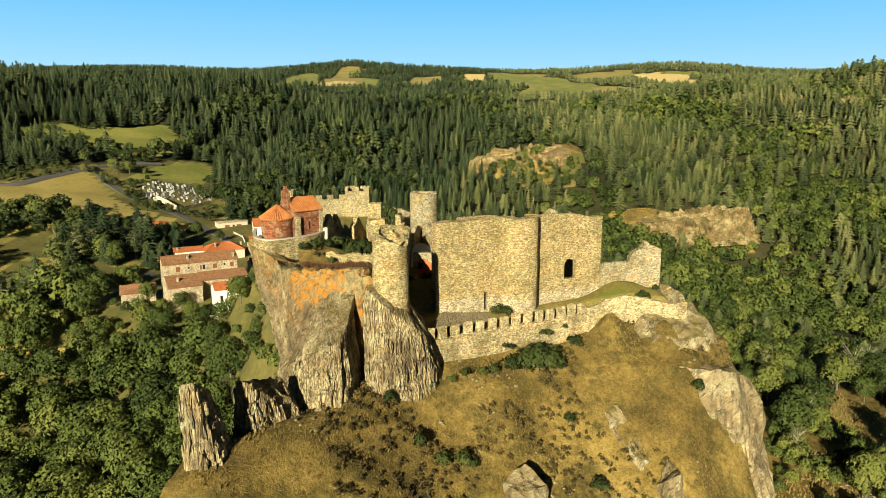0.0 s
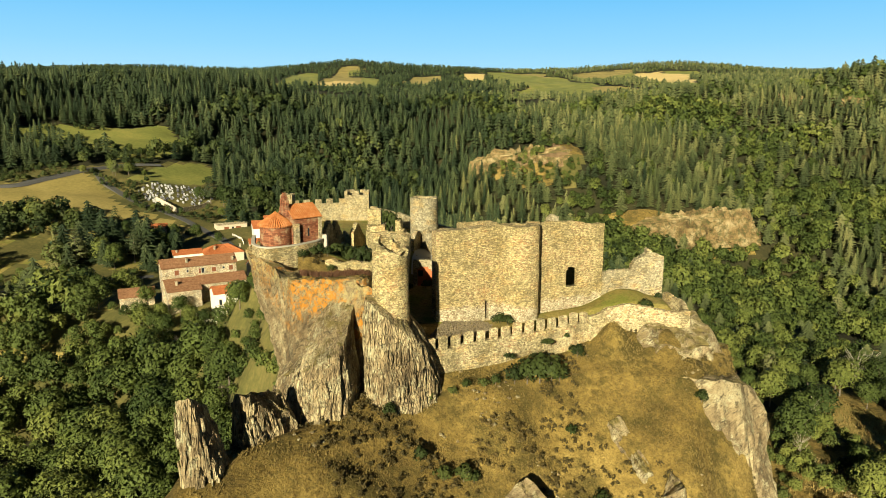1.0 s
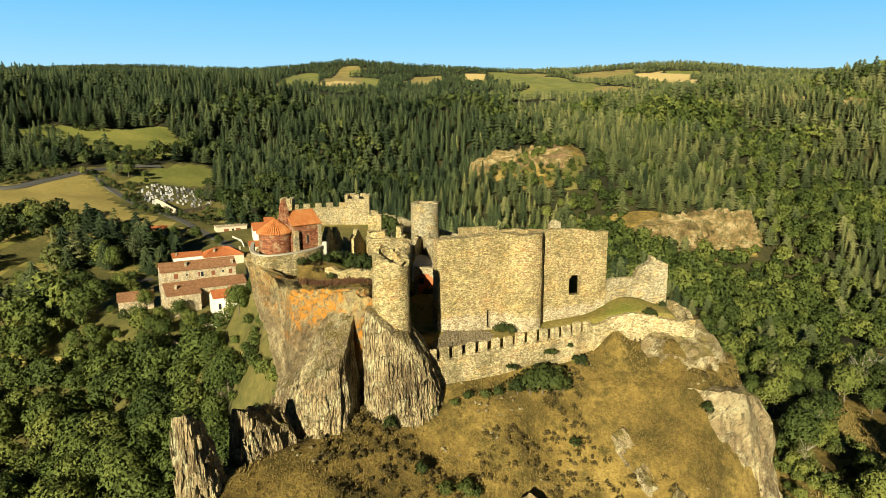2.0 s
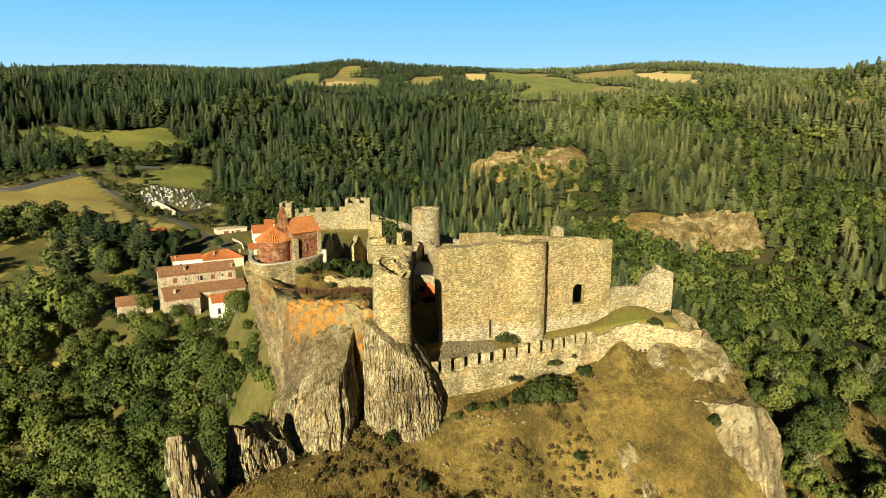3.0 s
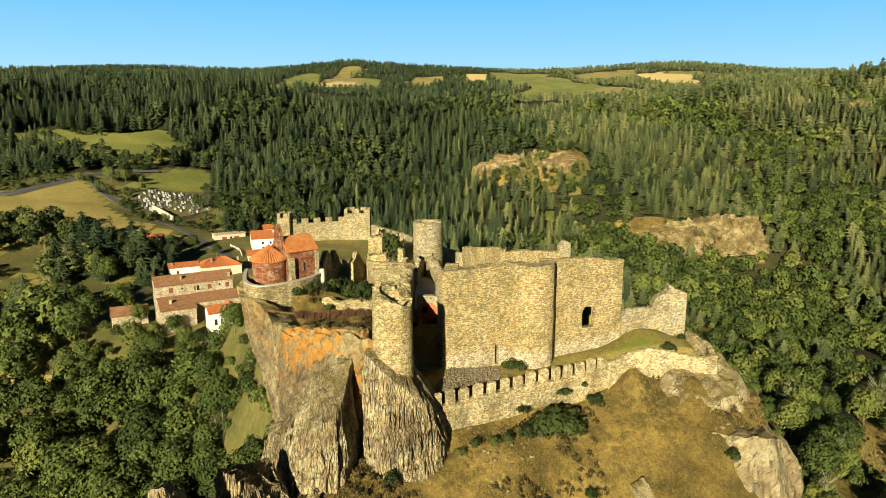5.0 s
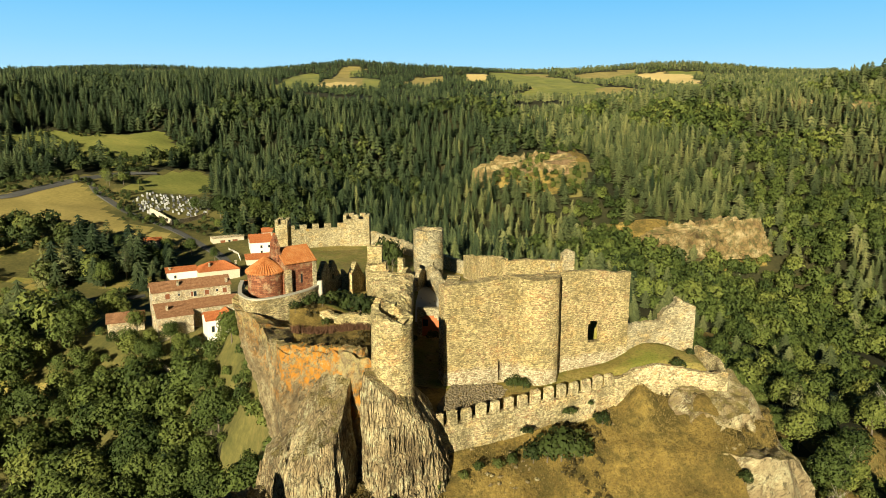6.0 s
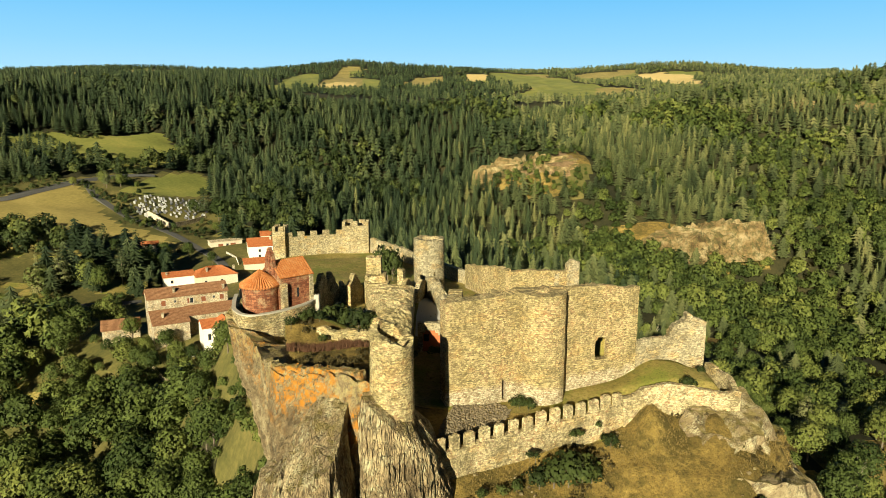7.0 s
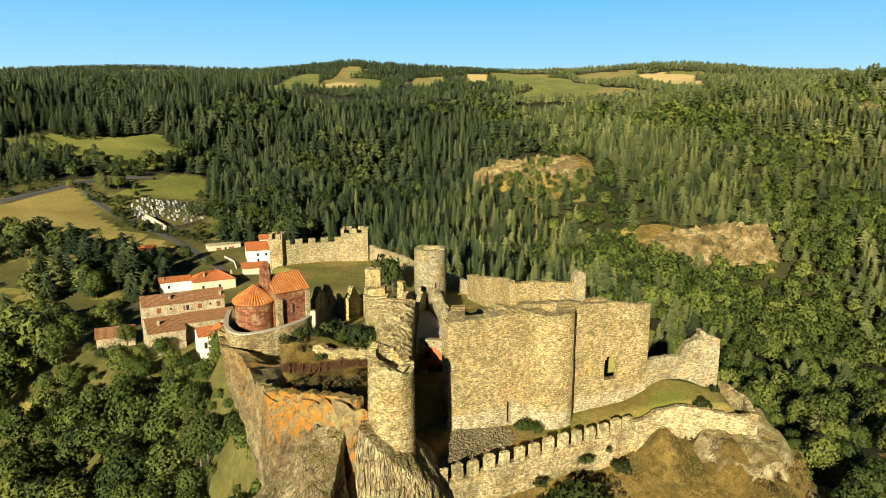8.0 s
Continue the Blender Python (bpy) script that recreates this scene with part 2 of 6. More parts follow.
M_LEAF = leaf_material("broad_leaf", (0.026, 0.042, 0.01), (0.076, 0.1, 0.022), (0.165, 0.178, 0.04))
M_PINE = leaf_material("pine_needles", (0.031, 0.044, 0.019), (0.086, 0.102, 0.039), (0.185, 0.18, 0.072))
M_FIR = leaf_material("spruce_needles", (0.031, 0.044, 0.017), (0.088, 0.102, 0.037), (0.19, 0.18, 0.068))
# Dark conifers and broad leaves, with the western slopes' shade put into the greens.
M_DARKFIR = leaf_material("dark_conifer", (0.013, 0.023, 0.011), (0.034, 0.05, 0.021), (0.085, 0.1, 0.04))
M_SHADELEAF = leaf_material("shaded_leaf", (0.016, 0.027, 0.008), (0.042, 0.06, 0.017), (0.1, 0.115, 0.03))
M_BUSH = leaf_material("bush_leaf", (0.018, 0.028, 0.007), (0.04, 0.055, 0.013), (0.085, 0.1, 0.024))
M_STRAW = leaf_material("dry_straw", (0.13, 0.095, 0.03), (0.24, 0.17, 0.055), (0.38, 0.28, 0.1))

# ---- helpers of the build ----
def rnd(a, b):
    return random.uniform(a, b)


def mesh_from(name, verts, faces, material, smooth=False):
    me = bpy.data.meshes.new(name)
    me.from_pydata([tuple(v) for v in verts], [], faces)
    me.materials.append(material)
    if smooth:
        me.shade_smooth()
    return me


def part(name, bm, material, parent, label="", smooth=False):
    me = bpy.data.meshes.new(name)
    bm.to_mesh(me)
    bm.free()
    me.materials.append(material)
    if smooth:
        me.shade_smooth()
    ob = new(name, me)
    ob.parent = parent
    if label:
        ob["label"] = label
    return ob


def part_mesh(name, me, parent, label=""):
    ob = new(name, me)
    ob.parent = parent
    if label:
        ob["label"] = label
    return ob


def thing(name, label, category, group="", kind="", at=(0, 0, 0), rz=0.0):
    ob = new(name)
    ob.matrix_world = pose(*at, 0, 0, rz)
    return tagged(ob, label, category, group, kind)


def box(bm, x0, x1, y0, y1, z0, z1, turn=0.0, bevel=0.0):
    """A box into bm, with bevelled edges if asked."""
    m = Matrix.Translation(((x0 + x1) / 2, (y0 + y1) / 2, (z0 + z1) / 2)) @ Matrix.Rotation(turn, 4, "Z") @ Matrix.Diagonal((x1 - x0, y1 - y0, z1 - z0, 1))
    made = bmesh.ops.create_cube(bm, size=1.0, matrix=m)
    if bevel:
        edges = list({e for v in made["verts"] for e in v.link_edges})
        bmesh.ops.bevel(bm, geom=edges, offset=bevel, segments=1, affect="EDGES")
    return bm


def grid_noise(x, y, size, seed=0):
    """Smooth value noise from 0 to 1 over numpy arrays."""
    u, v = x / size, y / size
    i, j = np.floor(u).astype(np.int64), np.floor(v).astype(np.int64)
    fu, fv = u - i, v - j
    fu, fv = fu * fu * (3 - 2 * fu), fv * fv * (3 - 2 * fv)

    def corner(a, b):
        h = (a * 374761393 + b * 668265263 + seed * 1442695041) & 0xFFFFFFFF
        h = ((h ^ (h >> 13)) * 1274126177) & 0xFFFFFFFF
        return ((h ^ (h >> 16)) & 0xFFFF) / 65535.0

    return (corner(i, j) * (1 - fu) + corner(i + 1, j) * fu) * (1 - fv) + (corner(i, j + 1) * (1 - fu) + corner(i + 1, j + 1) * fu) * fv


def inside(x, y, poly):
    """Which of the points lie in the polygon."""
    hit = np.zeros(np.shape(x), bool)
    for (x0, y0), (x1, y1) in zip(poly, poly[1:] + poly[:1]):
        cross = ((y0 > y) != (y1 > y)) & (x < (x1 - x0) * (y - y0) / (y1 - y0 + 1e-9) + x0)
        hit ^= cross
    return hit


def off_edge(x, y, poly, closed=True):
    """The distance from the line of the polygon."""
    best = np.full(np.shape(x), 1e9)
    for (x0, y0), (x1, y1) in zip(poly, poly[1:] + poly[:1] if closed else poly[1:]):
        dx, dy = x1 - x0, y1 - y0
        t = np.clip(((x - x0) * dx + (y - y0) * dy) / (dx * dx + dy * dy), 0, 1)
        best = np.minimum(best, np.hypot(x - x0 - t * dx, y - y0 - t * dy))
    return best


def soft_step(v, a, b):
    t = np.clip((v - a) / (b - a), 0, 1)
    return t * t * (3 - 2 * t)


# ---- the land ----
# heights of the valley: rows run away from the first eye, columns from west to east
LAND_X = (-450, -280, -130, -20, 110, 230, 420, 540)
LAND_Y = (120, 190, 250, 330, 420, 480, 550, 640, 740, 850, 1050, 1300, 2000, 2700)
LAND_Z = (
    (-72, -72, -72, -50, -46, -64, -55, -55),
    (-62, -62, -62, -42, -46, -64, -50, -50),
    (-45, -45, -38, -30, -56, -76, -62, -62),
    (-22, -24, -36, -32, -62, -92, -72, -72),
    (4, -10, -27, -44, -56, -92, -62, -62),
    (22, 0, -21, -48, -48, -66, -50, -50),
    (42, 10, -15, -44, -8, -38, -25, -20),
    (68, 22, -20, -34, 6, 0, 0, 6),
    (76, 52, 14, 4, 16, 28, 36, 46),
    (78, 62, 44, 42, 32, 48, 62, 84),
    (74, 58, 40, 38, 28, 44, 54, 74),
    (90, 84, 74, 68, 62, 62, 74, 84),
    (150, 145, 135, 124, 120, 124, 135, 135),
    (200, 192, 206, 206, 198, 200, 204, 194),
)
ROCK_EDGE = [(-30, 58), (-20, 70), (-13, 80), (-6, 89), (0, 94), (12, 103.5), (25, 106.5), (34, 104), (40, 104), (46, 110), (51, 118), (49, 126), (40, 130.5), (35, 142), (28, 172), (8, 194),
             (-20, 221), (-52, 226), (-53, 203), (-42, 188), (-31, 142), (-27.5, 126), (-23.5, 112), (-18, 101), (-15.5, 93), (-18, 86), (-25, 80), (-30, 76), (-30, 64)]
PLATEAU = [(-3, 100.4), (2.4, 103.3), (7.1, 105.8), (11.8, 108.3), (16, 110.6), (20.6, 113), (25, 115.5), (42, 116), (42.6, 125.6), (33.5, 127.4), (32, 140), (26, 166), (7, 190), (-20, 218), (-50, 222), (-50, 205), (-40, 188), (-36.5, 142), (-35, 127), (-29, 118), (-24.5, 107), (-17, 102.5), (-10, 99)]
# the levels inside the castle: x, y, height, reach
COURT = ((25, 118.5, -0.5, 6), (31, 118, 0.6, 4), (40, 120.5, 0.2, 5), (16, 113, -1.6, 4), (21, 115.2, -1.3, 4), (33, 122.5, 2.2, 4), (8, 109, -1.6, 7), (-3, 106, -1.0, 5), (-4, 118, -0.5, 5), (-4, 130, 0.5, 5), (-4, 150, 3.4, 8), (-4, 168, 1.6, 8), (5, 180, 0.5, 9),
         (20, 129, -3.5, 6), (8, 124, -2.5, 5), (14, 150, 4, 8), (-30, 129, 8.4, 6), (-24, 113, 6.4, 4), (-30.5, 118.5, 8.6, 3.5), (-28, 113.5, 7.8, 3), (-17, 116, 5.6, 6), (-15, 104, 6.0, 5), (-20, 140, 4.8, 6), (-12, 142, 5.0, 5), (-30, 165, 3.4, 9), (-16, 165, 3.0, 8), (-31, 190, 3, 9), (-34, 210, 0.8, 7), (-14, 190, 1, 9))


def land_table(x, y):
    """The valley's heights, smoothly between the rows and columns."""
    def place(v, knots):
        k = np.clip(np.searchsorted(knots, v) - 1, 0, len(knots) - 2)
        a, b = np.array(knots)[k], np.array(knots)[k + 1]
        t = np.clip((v - a) / (b - a), 0, 1)
        return k, 0.35 * t + 0.65 * t * t * (3 - 2 * t)

    z = np.array(LAND_Z, float)
    i, u = place(x / np.maximum(1, y / 1100), LAND_X)
    j, v = place(y, LAND_Y)
    return (z[j, i] * (1 - u) + z[j, i + 1] * u) * (1 - v) + (z[j + 1, i] * (1 - u) + z[j + 1, i + 1] * u) * v


def land(x, y):
    """The height of the ground."""
    x, y = np.asarray(x, float), np.asarray(y, float)
    z = land_table(x, y)
    wild = soft_step(x, 120, 220) * soft_step(y, 260, 360) + soft_step(y, 620, 720) * (1 - soft_step(x, 60, 120))
    z = z + (grid_noise(x + 0.4 * y, y, 95, 12) - 0.5) * 26 * np.clip(wild, 0, 1) * (1 - soft_step(y, 820, 900))
    z = z + (grid_noise(x, y, 60, 3) - 0.5) * 6 * soft_step(y, 230, 500) + (grid_noise(x, y, 22, 4) - 0.5) * 2.2
    # far hills
    for hx, hy, hz, hr, hs in ((-380, 2600, 24, 260, 260), (-1150, 2600, 10, 300, 300), (860, 2720, 24, 260, 260), (1750, 2900, 10, 500, 300), (80, 2250, 12, 230, 200)):
        z = z + hz * np.exp(-((x - hx) / hr) ** 2 - ((y - hy) / hs) ** 2)
    z = z - 0.05 * np.maximum(y - 2800, 0)
    # spurs with cliffs across the valley
    for hx, hy, hz, hr, hs in ((70, 585, 14, 70, 34), (185, 500, 13, 60, 26)):
        z = z + hz * np.exp(-((x - hx) / hr) ** 4 - ((y - hy) / hs) ** 4)
    # the castle's rock
    ins, d = inside(x, y, ROCK_EDGE), off_edge(x, y, ROCK_EDGE)
    w = [np.exp(-((x - cx) ** 2 + (y - cy) ** 2) / (2 * (0.75 * r) ** 2)) + 1e-9 for cx, cy, cz, r in COURT]
    court = sum(a * c[2] for a, c in zip(w, COURT)) / sum(w)
    west = soft_step(np.interp(y, (58, 76, 86, 100, 112, 126, 142, 200), (-27.5, -27.5, -15.5, -15.5, -20, -25, -29, -45)) - x, -1.5, 1.5)
    north = soft_step(y, 130, 160)
    slope = 0.66 + 2.8 * west * (1 - north) + 0.9 * north + 0.9 * soft_step(x, 36, 43) + 2.0 * soft_step(x, 48, 53) * soft_step(y, 60, 80)
    rough = (grid_noise(x, y, 11, 6) - 0.5) * 2.0 + (grid_noise(x, y, 5, 7) - 0.5) * 1.5 + (grid_noise(x, y, 2.3, 8) - 0.5) * 0.9
    out = -7.0 - slope * d - 0.004 * d * d + rough * soft_step(d, 0, 3)
    rim = off_edge(x, y, PLATEAU)
    apron = -7.0 + 0.3 * np.minimum(d, 12) + 0.5 * rough + 3.4 * np.exp(-((x - 29) / 2.4) ** 2 - ((y - 113) / 3.5) ** 2) + 2.4 * np.exp(-((x - 38.5) / 2.2) ** 2 - ((y - 113) / 3) ** 2)
    inn = np.where(inside(x, y, PLATEAU), apron + (court - apron) * soft_step(rim, -0.5, 2.2), apron)
    hill = np.where(ins, inn, out)
    # the ridge of the spires falls off towards the eye
    hill = np.where(y < 66, np.minimum(hill, -7 - (66 - y) * 0.7), hill)
    k = 3.0
    mix = np.clip(0.5 + 0.5 * (hill - z) / k, 0, 1)
    return z * (1 - mix) + hill * mix + k * mix * (1 - mix)


FIELD_W = [(-300, 408), (-268, 431), (-245, 468), (-230, 455), (-203, 422), (-186, 402), (-158, 392), (-140, 384), (-148, 373), (-175, 374), (-196, 376), (-214, 372), (-240, 372), (-300, 372)]
FIELD_N = [(-217, 462), (-217, 504), (-201, 550), (-191, 554), (-177, 540), (-171, 508), (-176, 489), (-190, 476), (-202, 464)]
MEADOW = [(-326, 582), (-296, 592), (-282, 612), (-262, 642), (-227, 586), (-238, 560), (-245, 530), (-271, 560), (-299, 566)]
FIELD_E = [(103, 192), (99, 172), (104, 148), (116, 146), (121, 164), (114, 188)]
CLIFF_A = [(26, 592), (60, 564), (96, 550), (106, 572), (90, 610), (62, 616), (50, 608)]
CLIFF_B = [(134, 473), (165, 476), (224, 488), (226, 496), (160, 488)]
VILLAGE = [(-120, 226), (-62, 226), (-62, 300), (-84, 400), (-132, 392), (-128, 300), (-130, 262)]
CEMETERY = [(-200, 446), (-197, 466), (-166, 472), (-154, 462), (-151, 440), (-160, 410), (-181, 424)]
FAR_FIELDS = [
    [(-451, 1572), (-344, 1604), (-256, 1200), (-304, 1200)],
    [(-374, 1604), (-469, 2296), (-401, 2276), (-286, 1600)],
    [(-289, 1600), (-337, 2128), (-354, 2436), (-304, 2464), (-259, 2404), (-317, 2364), (-294, 2188), (-247, 2128), (-189, 1624), (-247, 1576)],
    [(-247, 2128), (-188, 2084), (-153, 1660), (-189, 1624)],
    [(-288, 1596), (-276, 1768), (-229, 1824), (-211, 1664), (-247, 1576)],
    [(-113, 1840), (-91, 2208), (-4, 2216), (-3, 2060), (-64, 1796)],
    [(71, 2332), (139, 2332), (127, 2136), (65, 2124)],
    [(151, 2464), (226, 2420), (372, 2244), (294, 1892), (243, 2064), (172, 2228)],
    [(152, 1432), (189, 1660), (273, 1772), (446, 2080), (337, 1584), (300, 1620), (200, 1444)],
    [(428, 2408), (561, 2528), (690, 2556), (653, 2420), (526, 2308), (453, 2316)],
    [(639, 2364), (766, 2452), (739, 2380), (817, 2348), (615, 1692), (581, 1820), (590, 2056)],
    [(739, 2380), (779, 2448), (881, 2404), (853, 2328), (817, 2348)],
]
# the open ground before each far field
FAR_CLEAR = [[(x * k, y * k) for x, y in poly] for poly in FAR_FIELDS for k in (0.93, 0.97)]
CLEAR = [[(-94, 208), (-70, 208), (-66, 232), (-98, 232)], [(-330, 372), (-138, 366), (-138, 440), (-150, 470), (-170, 500), (-176, 545), (-196, 560), (-222, 520), (-250, 486), (-330, 440)],
         [(-350, 536), (-225, 510), (-220, 600), (-262, 656), (-300, 606), (-340, 590)], [(18, 578), (60, 540), (100, 524), (116, 560), (108, 610), (100, 660), (66, 668), (40, 630)], [(118, 476), (134, 467), (165, 467), (226, 480), (236, 492), (200, 502), (150, 500), (116, 498)],
         [(-205, 255), (-120, 275), (-120, 300), (-150, 305), (-205, 290)], [(-215, 316), (-180, 316), (-176, 345), (-215, 345)], [(56, 98), (84, 118), (96, 150), (88, 150), (68, 132), (56, 120)]]


def far_wood(x, y):
    """How densely the far hills are wooded."""
    return grid_noise(x, y, 300, 9) + 0.4 * grid_noise(x, y, 90, 10)


def far_open(y):
    """The farther off, the more open the hills."""
    return np.interp(y, (1050, 1350, 1700, 2200), (0.2, 0.34, 0.45, 0.4))


OPEN_LAND = [FIELD_W, FIELD_N, MEADOW, FIELD_E, CLIFF_A, CLIFF_B, VILLAGE, CEMETERY] + FAR_FIELDS + FAR_CLEAR


def span(a, b, fine_a, fine_b, fine, grow, top):
    """Knots from a to b: even in the fine stretch, growing outside it."""
    mid = list(np.arange(fine_a, fine_b + 1e-6, fine))
    out, s = [fine_b], fine
    while out[-1] < b:
        s = min(s * grow, top)
        out.append(out[-1] + s)
    back, s = [fine_a], fine
    while back[-1] > a:
        s = min(s * grow, top)
        back.append(back[-1] - s)
    return np.array(back[:0:-1] + mid + out[1:])


gx = span(-420, 420, -56, 70, 1.1, 1.07, 6.0)
gx = np.concatenate([gx[0] - np.arange(80, 0, -1) * 18.0, gx, gx[-1] + np.arange(1, 81) * 18.0])
gx = np.concatenate([gx[0] - np.arange(40, 0, -1) * 70.0, gx, gx[-1] + np.arange(1, 41) * 70.0])
gy = span(-600, 660, 62, 222, 1.1, 1.07, 6.0)
gy = np.concatenate([gy, gy[-1] + np.arange(1, 130) * 18.5])
gy = np.concatenate([gy, gy[-1] + np.arange(1, 25) * 70.0])
GX, GY = np.meshgrid(gx, gy)
GZ = land(GX, GY)
ground_me = bpy.data.meshes.new("ground")
nv, nx, ny = GX.size, len(gx), len(gy)
idx = np.arange(nv).reshape(ny, nx)
quads = np.stack([idx[:-1, :-1], idx[:-1, 1:], idx[1:, 1:], idx[1:, :-1]], -1).reshape(-1, 4)
ground_me.vertices.add(nv)
ground_me.vertices.foreach_set("co", np.stack([GX, GY, GZ], -1).astype(np.float32).ravel())
ground_me.loops.add(quads.size)
ground_me.loops.foreach_set("vertex_index", quads.ravel().astype(np.int32))
ground_me.polygons.add(len(quads))
ground_me.polygons.foreach_set("loop_start", (np.arange(len(quads)) * 4).astype(np.int32))
# cover of each face: 0 dry grass of the rock, 1 forest floor, 2 stubble, 3 green meadow, 4 bare cliff, 5 village ground, 6 far stubble, 7 inner court
cx, cy = GX.ravel()[quads].mean(1), GY.ravel()[quads].mean(1)
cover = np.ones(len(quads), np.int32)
cover[(inside(cx, cy, ROCK_EDGE) | (off_edge(cx, cy, ROCK_EDGE) < 42)) & (cy < np.where(cx > 27, 124, 135)) & (cx > -34)] = 0
cover[inside(cx, cy, ROCK_EDGE) & (cy > np.where(cx < -9, 127, np.where(cx > 22, 116.5, 112)))] = 7
cover[(off_edge(cx, cy, ROCK_EDGE) < 16) & ~inside(cx, cy, ROCK_EDGE) & (cx < -21) & (cy > 86) & (cy < 215)] = 5
cover[(cx > 52) & (cx < 125) & (cy > 80) & (cy < 200) & (grid_noise(cx, cy, 18, 41) > 0.4)] = 0
cover[(cx > 50) & (cx < 230) & (cy > 125) & (cy < 330) & (grid_noise(cx, cy, 24, 61) >= 0.56)] = 0
cover[(cy > 1050) & (far_wood(cx, cy) <= far_open(cy))] = 3
cover[(cy > 1050) & (far_wood(cx, cy) <= far_open(cy)) & (grid_noise(cx, cy, 140, 45) > 0.6)] = 2
cover[(cx > -230) & (cx < -50) & (cy > 190) & (cy < 440)] = 5
cover[(cx > -230) & (cx < -56) & (cy > 215) & (cy < 440) & (grid_noise(cx, cy, 16, 43) > 0.48)] = 7
for poly in CLEAR[:-1]:
    cover[inside(cx, cy, poly)] = 5
cover[inside(cx, cy, CLEAR[2])] = 3
for poly in (CLEAR[3], CLEAR[4]):
    cover[inside(cx, cy, poly)] = np.where(grid_noise(cx, cy, 26, 44)[inside(cx, cy, poly)] > 0.4, 0, 5)
for poly, c in ((FIELD_W, 2), (FIELD_N, 3), (MEADOW, 3), (FIELD_E, 2), (CLIFF_A, 4), (CLIFF_B, 4), (VILLAGE, 5), (CEMETERY, 5)):
    cover[inside(cx, cy, poly)] = c
for poly in FAR_CLEAR:
    cover[inside(cx, cy, poly)] = 3
for n, poly in enumerate(FAR_FIELDS):
    cover[inside(cx, cy, poly)] = (3, 3, 2, 3, 6, 2, 6, 3, 3, 2, 6, 3)[n]


def ground_material(name, a, b, c, scale=0.5, bump=0.5, tuft=None):
    k = Mat(name, 0.95)
    col = k.ramp(k.math("ADD", k.math("MULTIPLY", k.noise(scale * 0.12, 5), 0.6), k.math("MULTIPLY", k.noise(scale * 2, 6, 0.7), 0.4)), (0.36, a), (0.5, b), (0.64, c))
    if tuft:
        col = k.mix(k.ramp(k.noise(scale * 0.22, 7, 0.72), (0.47, 0.0), (0.6, 0.85)), col, tuft)
        col = k.mix(k.ramp(k.noise(scale * 0.7, 6, 0.7), (0.55, 0.0), (0.64, 0.7)), col, tuft)
        col = k.mix(k.ramp(k.noise(scale * 5, 4, 0.7), (0.34, 0.55), (0.5, 0.0)), col, tuple(v * 0.35 for v in a))
    return k.done(col, k.noise(scale * 5, 6, 0.7), bump, 0.3)


cover[inside(cx, cy, [(-6.6, 136), (-2, 134), (-1.6, 158), (-4, 164), (-6.4, 160)]) | inside(cx, cy, [(-19.6, 137), (-15.4, 137), (-15, 143), (-19, 142.6)])] = 8
for m in (ground_material("dry_grass", (0.11, 0.076, 0.022), (0.25, 0.172, 0.045), (0.42, 0.3, 0.088), 0.6, 1.0, (0.075, 0.062, 0.016)),
          # Nearly black: the shade between the trees is put into the floor's colour.
          ground_material("shaded_forest_floor", (0.015, 0.016, 0.007), (0.03, 0.03, 0.011), (0.06, 0.05, 0.018), 0.3, 0.6),
          ground_material("stubble_field", (0.2, 0.165, 0.048), (0.29, 0.23, 0.07), (0.38, 0.3, 0.1), 0.25, 0.2),
          ground_material("meadow", (0.13, 0.15, 0.032), (0.2, 0.21, 0.046), (0.3, 0.275, 0.066), 0.2, 0.2),
          ground_material("cliff_face", (0.14, 0.085, 0.045), (0.26, 0.17, 0.09), (0.38, 0.28, 0.17), 0.25, 1.0, (0.07, 0.07, 0.025)),
          ground_material("village_ground", (0.06, 0.065, 0.018), (0.115, 0.105, 0.03), (0.2, 0.165, 0.052), 0.3, 0.3),
          ground_material("wheat_field", (0.5, 0.36, 0.13), (0.62, 0.46, 0.18), (0.7, 0.54, 0.24), 0.05, 0.1),
          ground_material("court_grass", (0.17, 0.145, 0.035), (0.3, 0.235, 0.065), (0.42, 0.33, 0.115), 0.5, 0.6, (0.17, 0.19, 0.03)), M_GRAVEL):
    ground_me.materials.append(m)
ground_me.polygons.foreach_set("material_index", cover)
ground_me.update()
ground_me.shade_smooth()
tagged(new("ground", ground_me), "valley land of dry grass, fields and forest floor", "ground", kind="structure")


def z_at(x, y):
    return float(land(np.array([x]), np.array([y]))[0])


# ---- the sky behind the hills ----
k = Mat("sky_glow")
k.n.remove(k.b)
glow = k.n.new("ShaderNodeEmission")
k.put(k.ramp(k.math("DIVIDE", k.axis(2), 1600.0), (0.18, (0.31, 0.57, 0.73)), (0.3, (0.22, 0.51, 0.75)), (0.48, (0.13, 0.43, 0.72)), (0.9, (0.09, 0.3, 0.6))), glow.inputs[0])
glow.inputs[1].default_value = 1.0
k.l.new(glow.outputs[0], k.n["Material Output"].inputs[0])
verts, faces = [], []
for i in range(41):
    a = radians(30 + 120 * i / 40)
    for z in (-200, 400, 900, 1600):
        verts.append((4650 * math.cos(a), 4650 * math.sin(a), z))
for i in range(40):
    for j in range(3):
        faces.append((i * 4 + j, i * 4 + j + 1, i * 4 + j + 5, i * 4 + j + 4))
tagged(new("backdrop", mesh_from("backdrop", verts, faces, k.m, True)), "clear pale blue sky behind the hills", "sky", kind="structure")

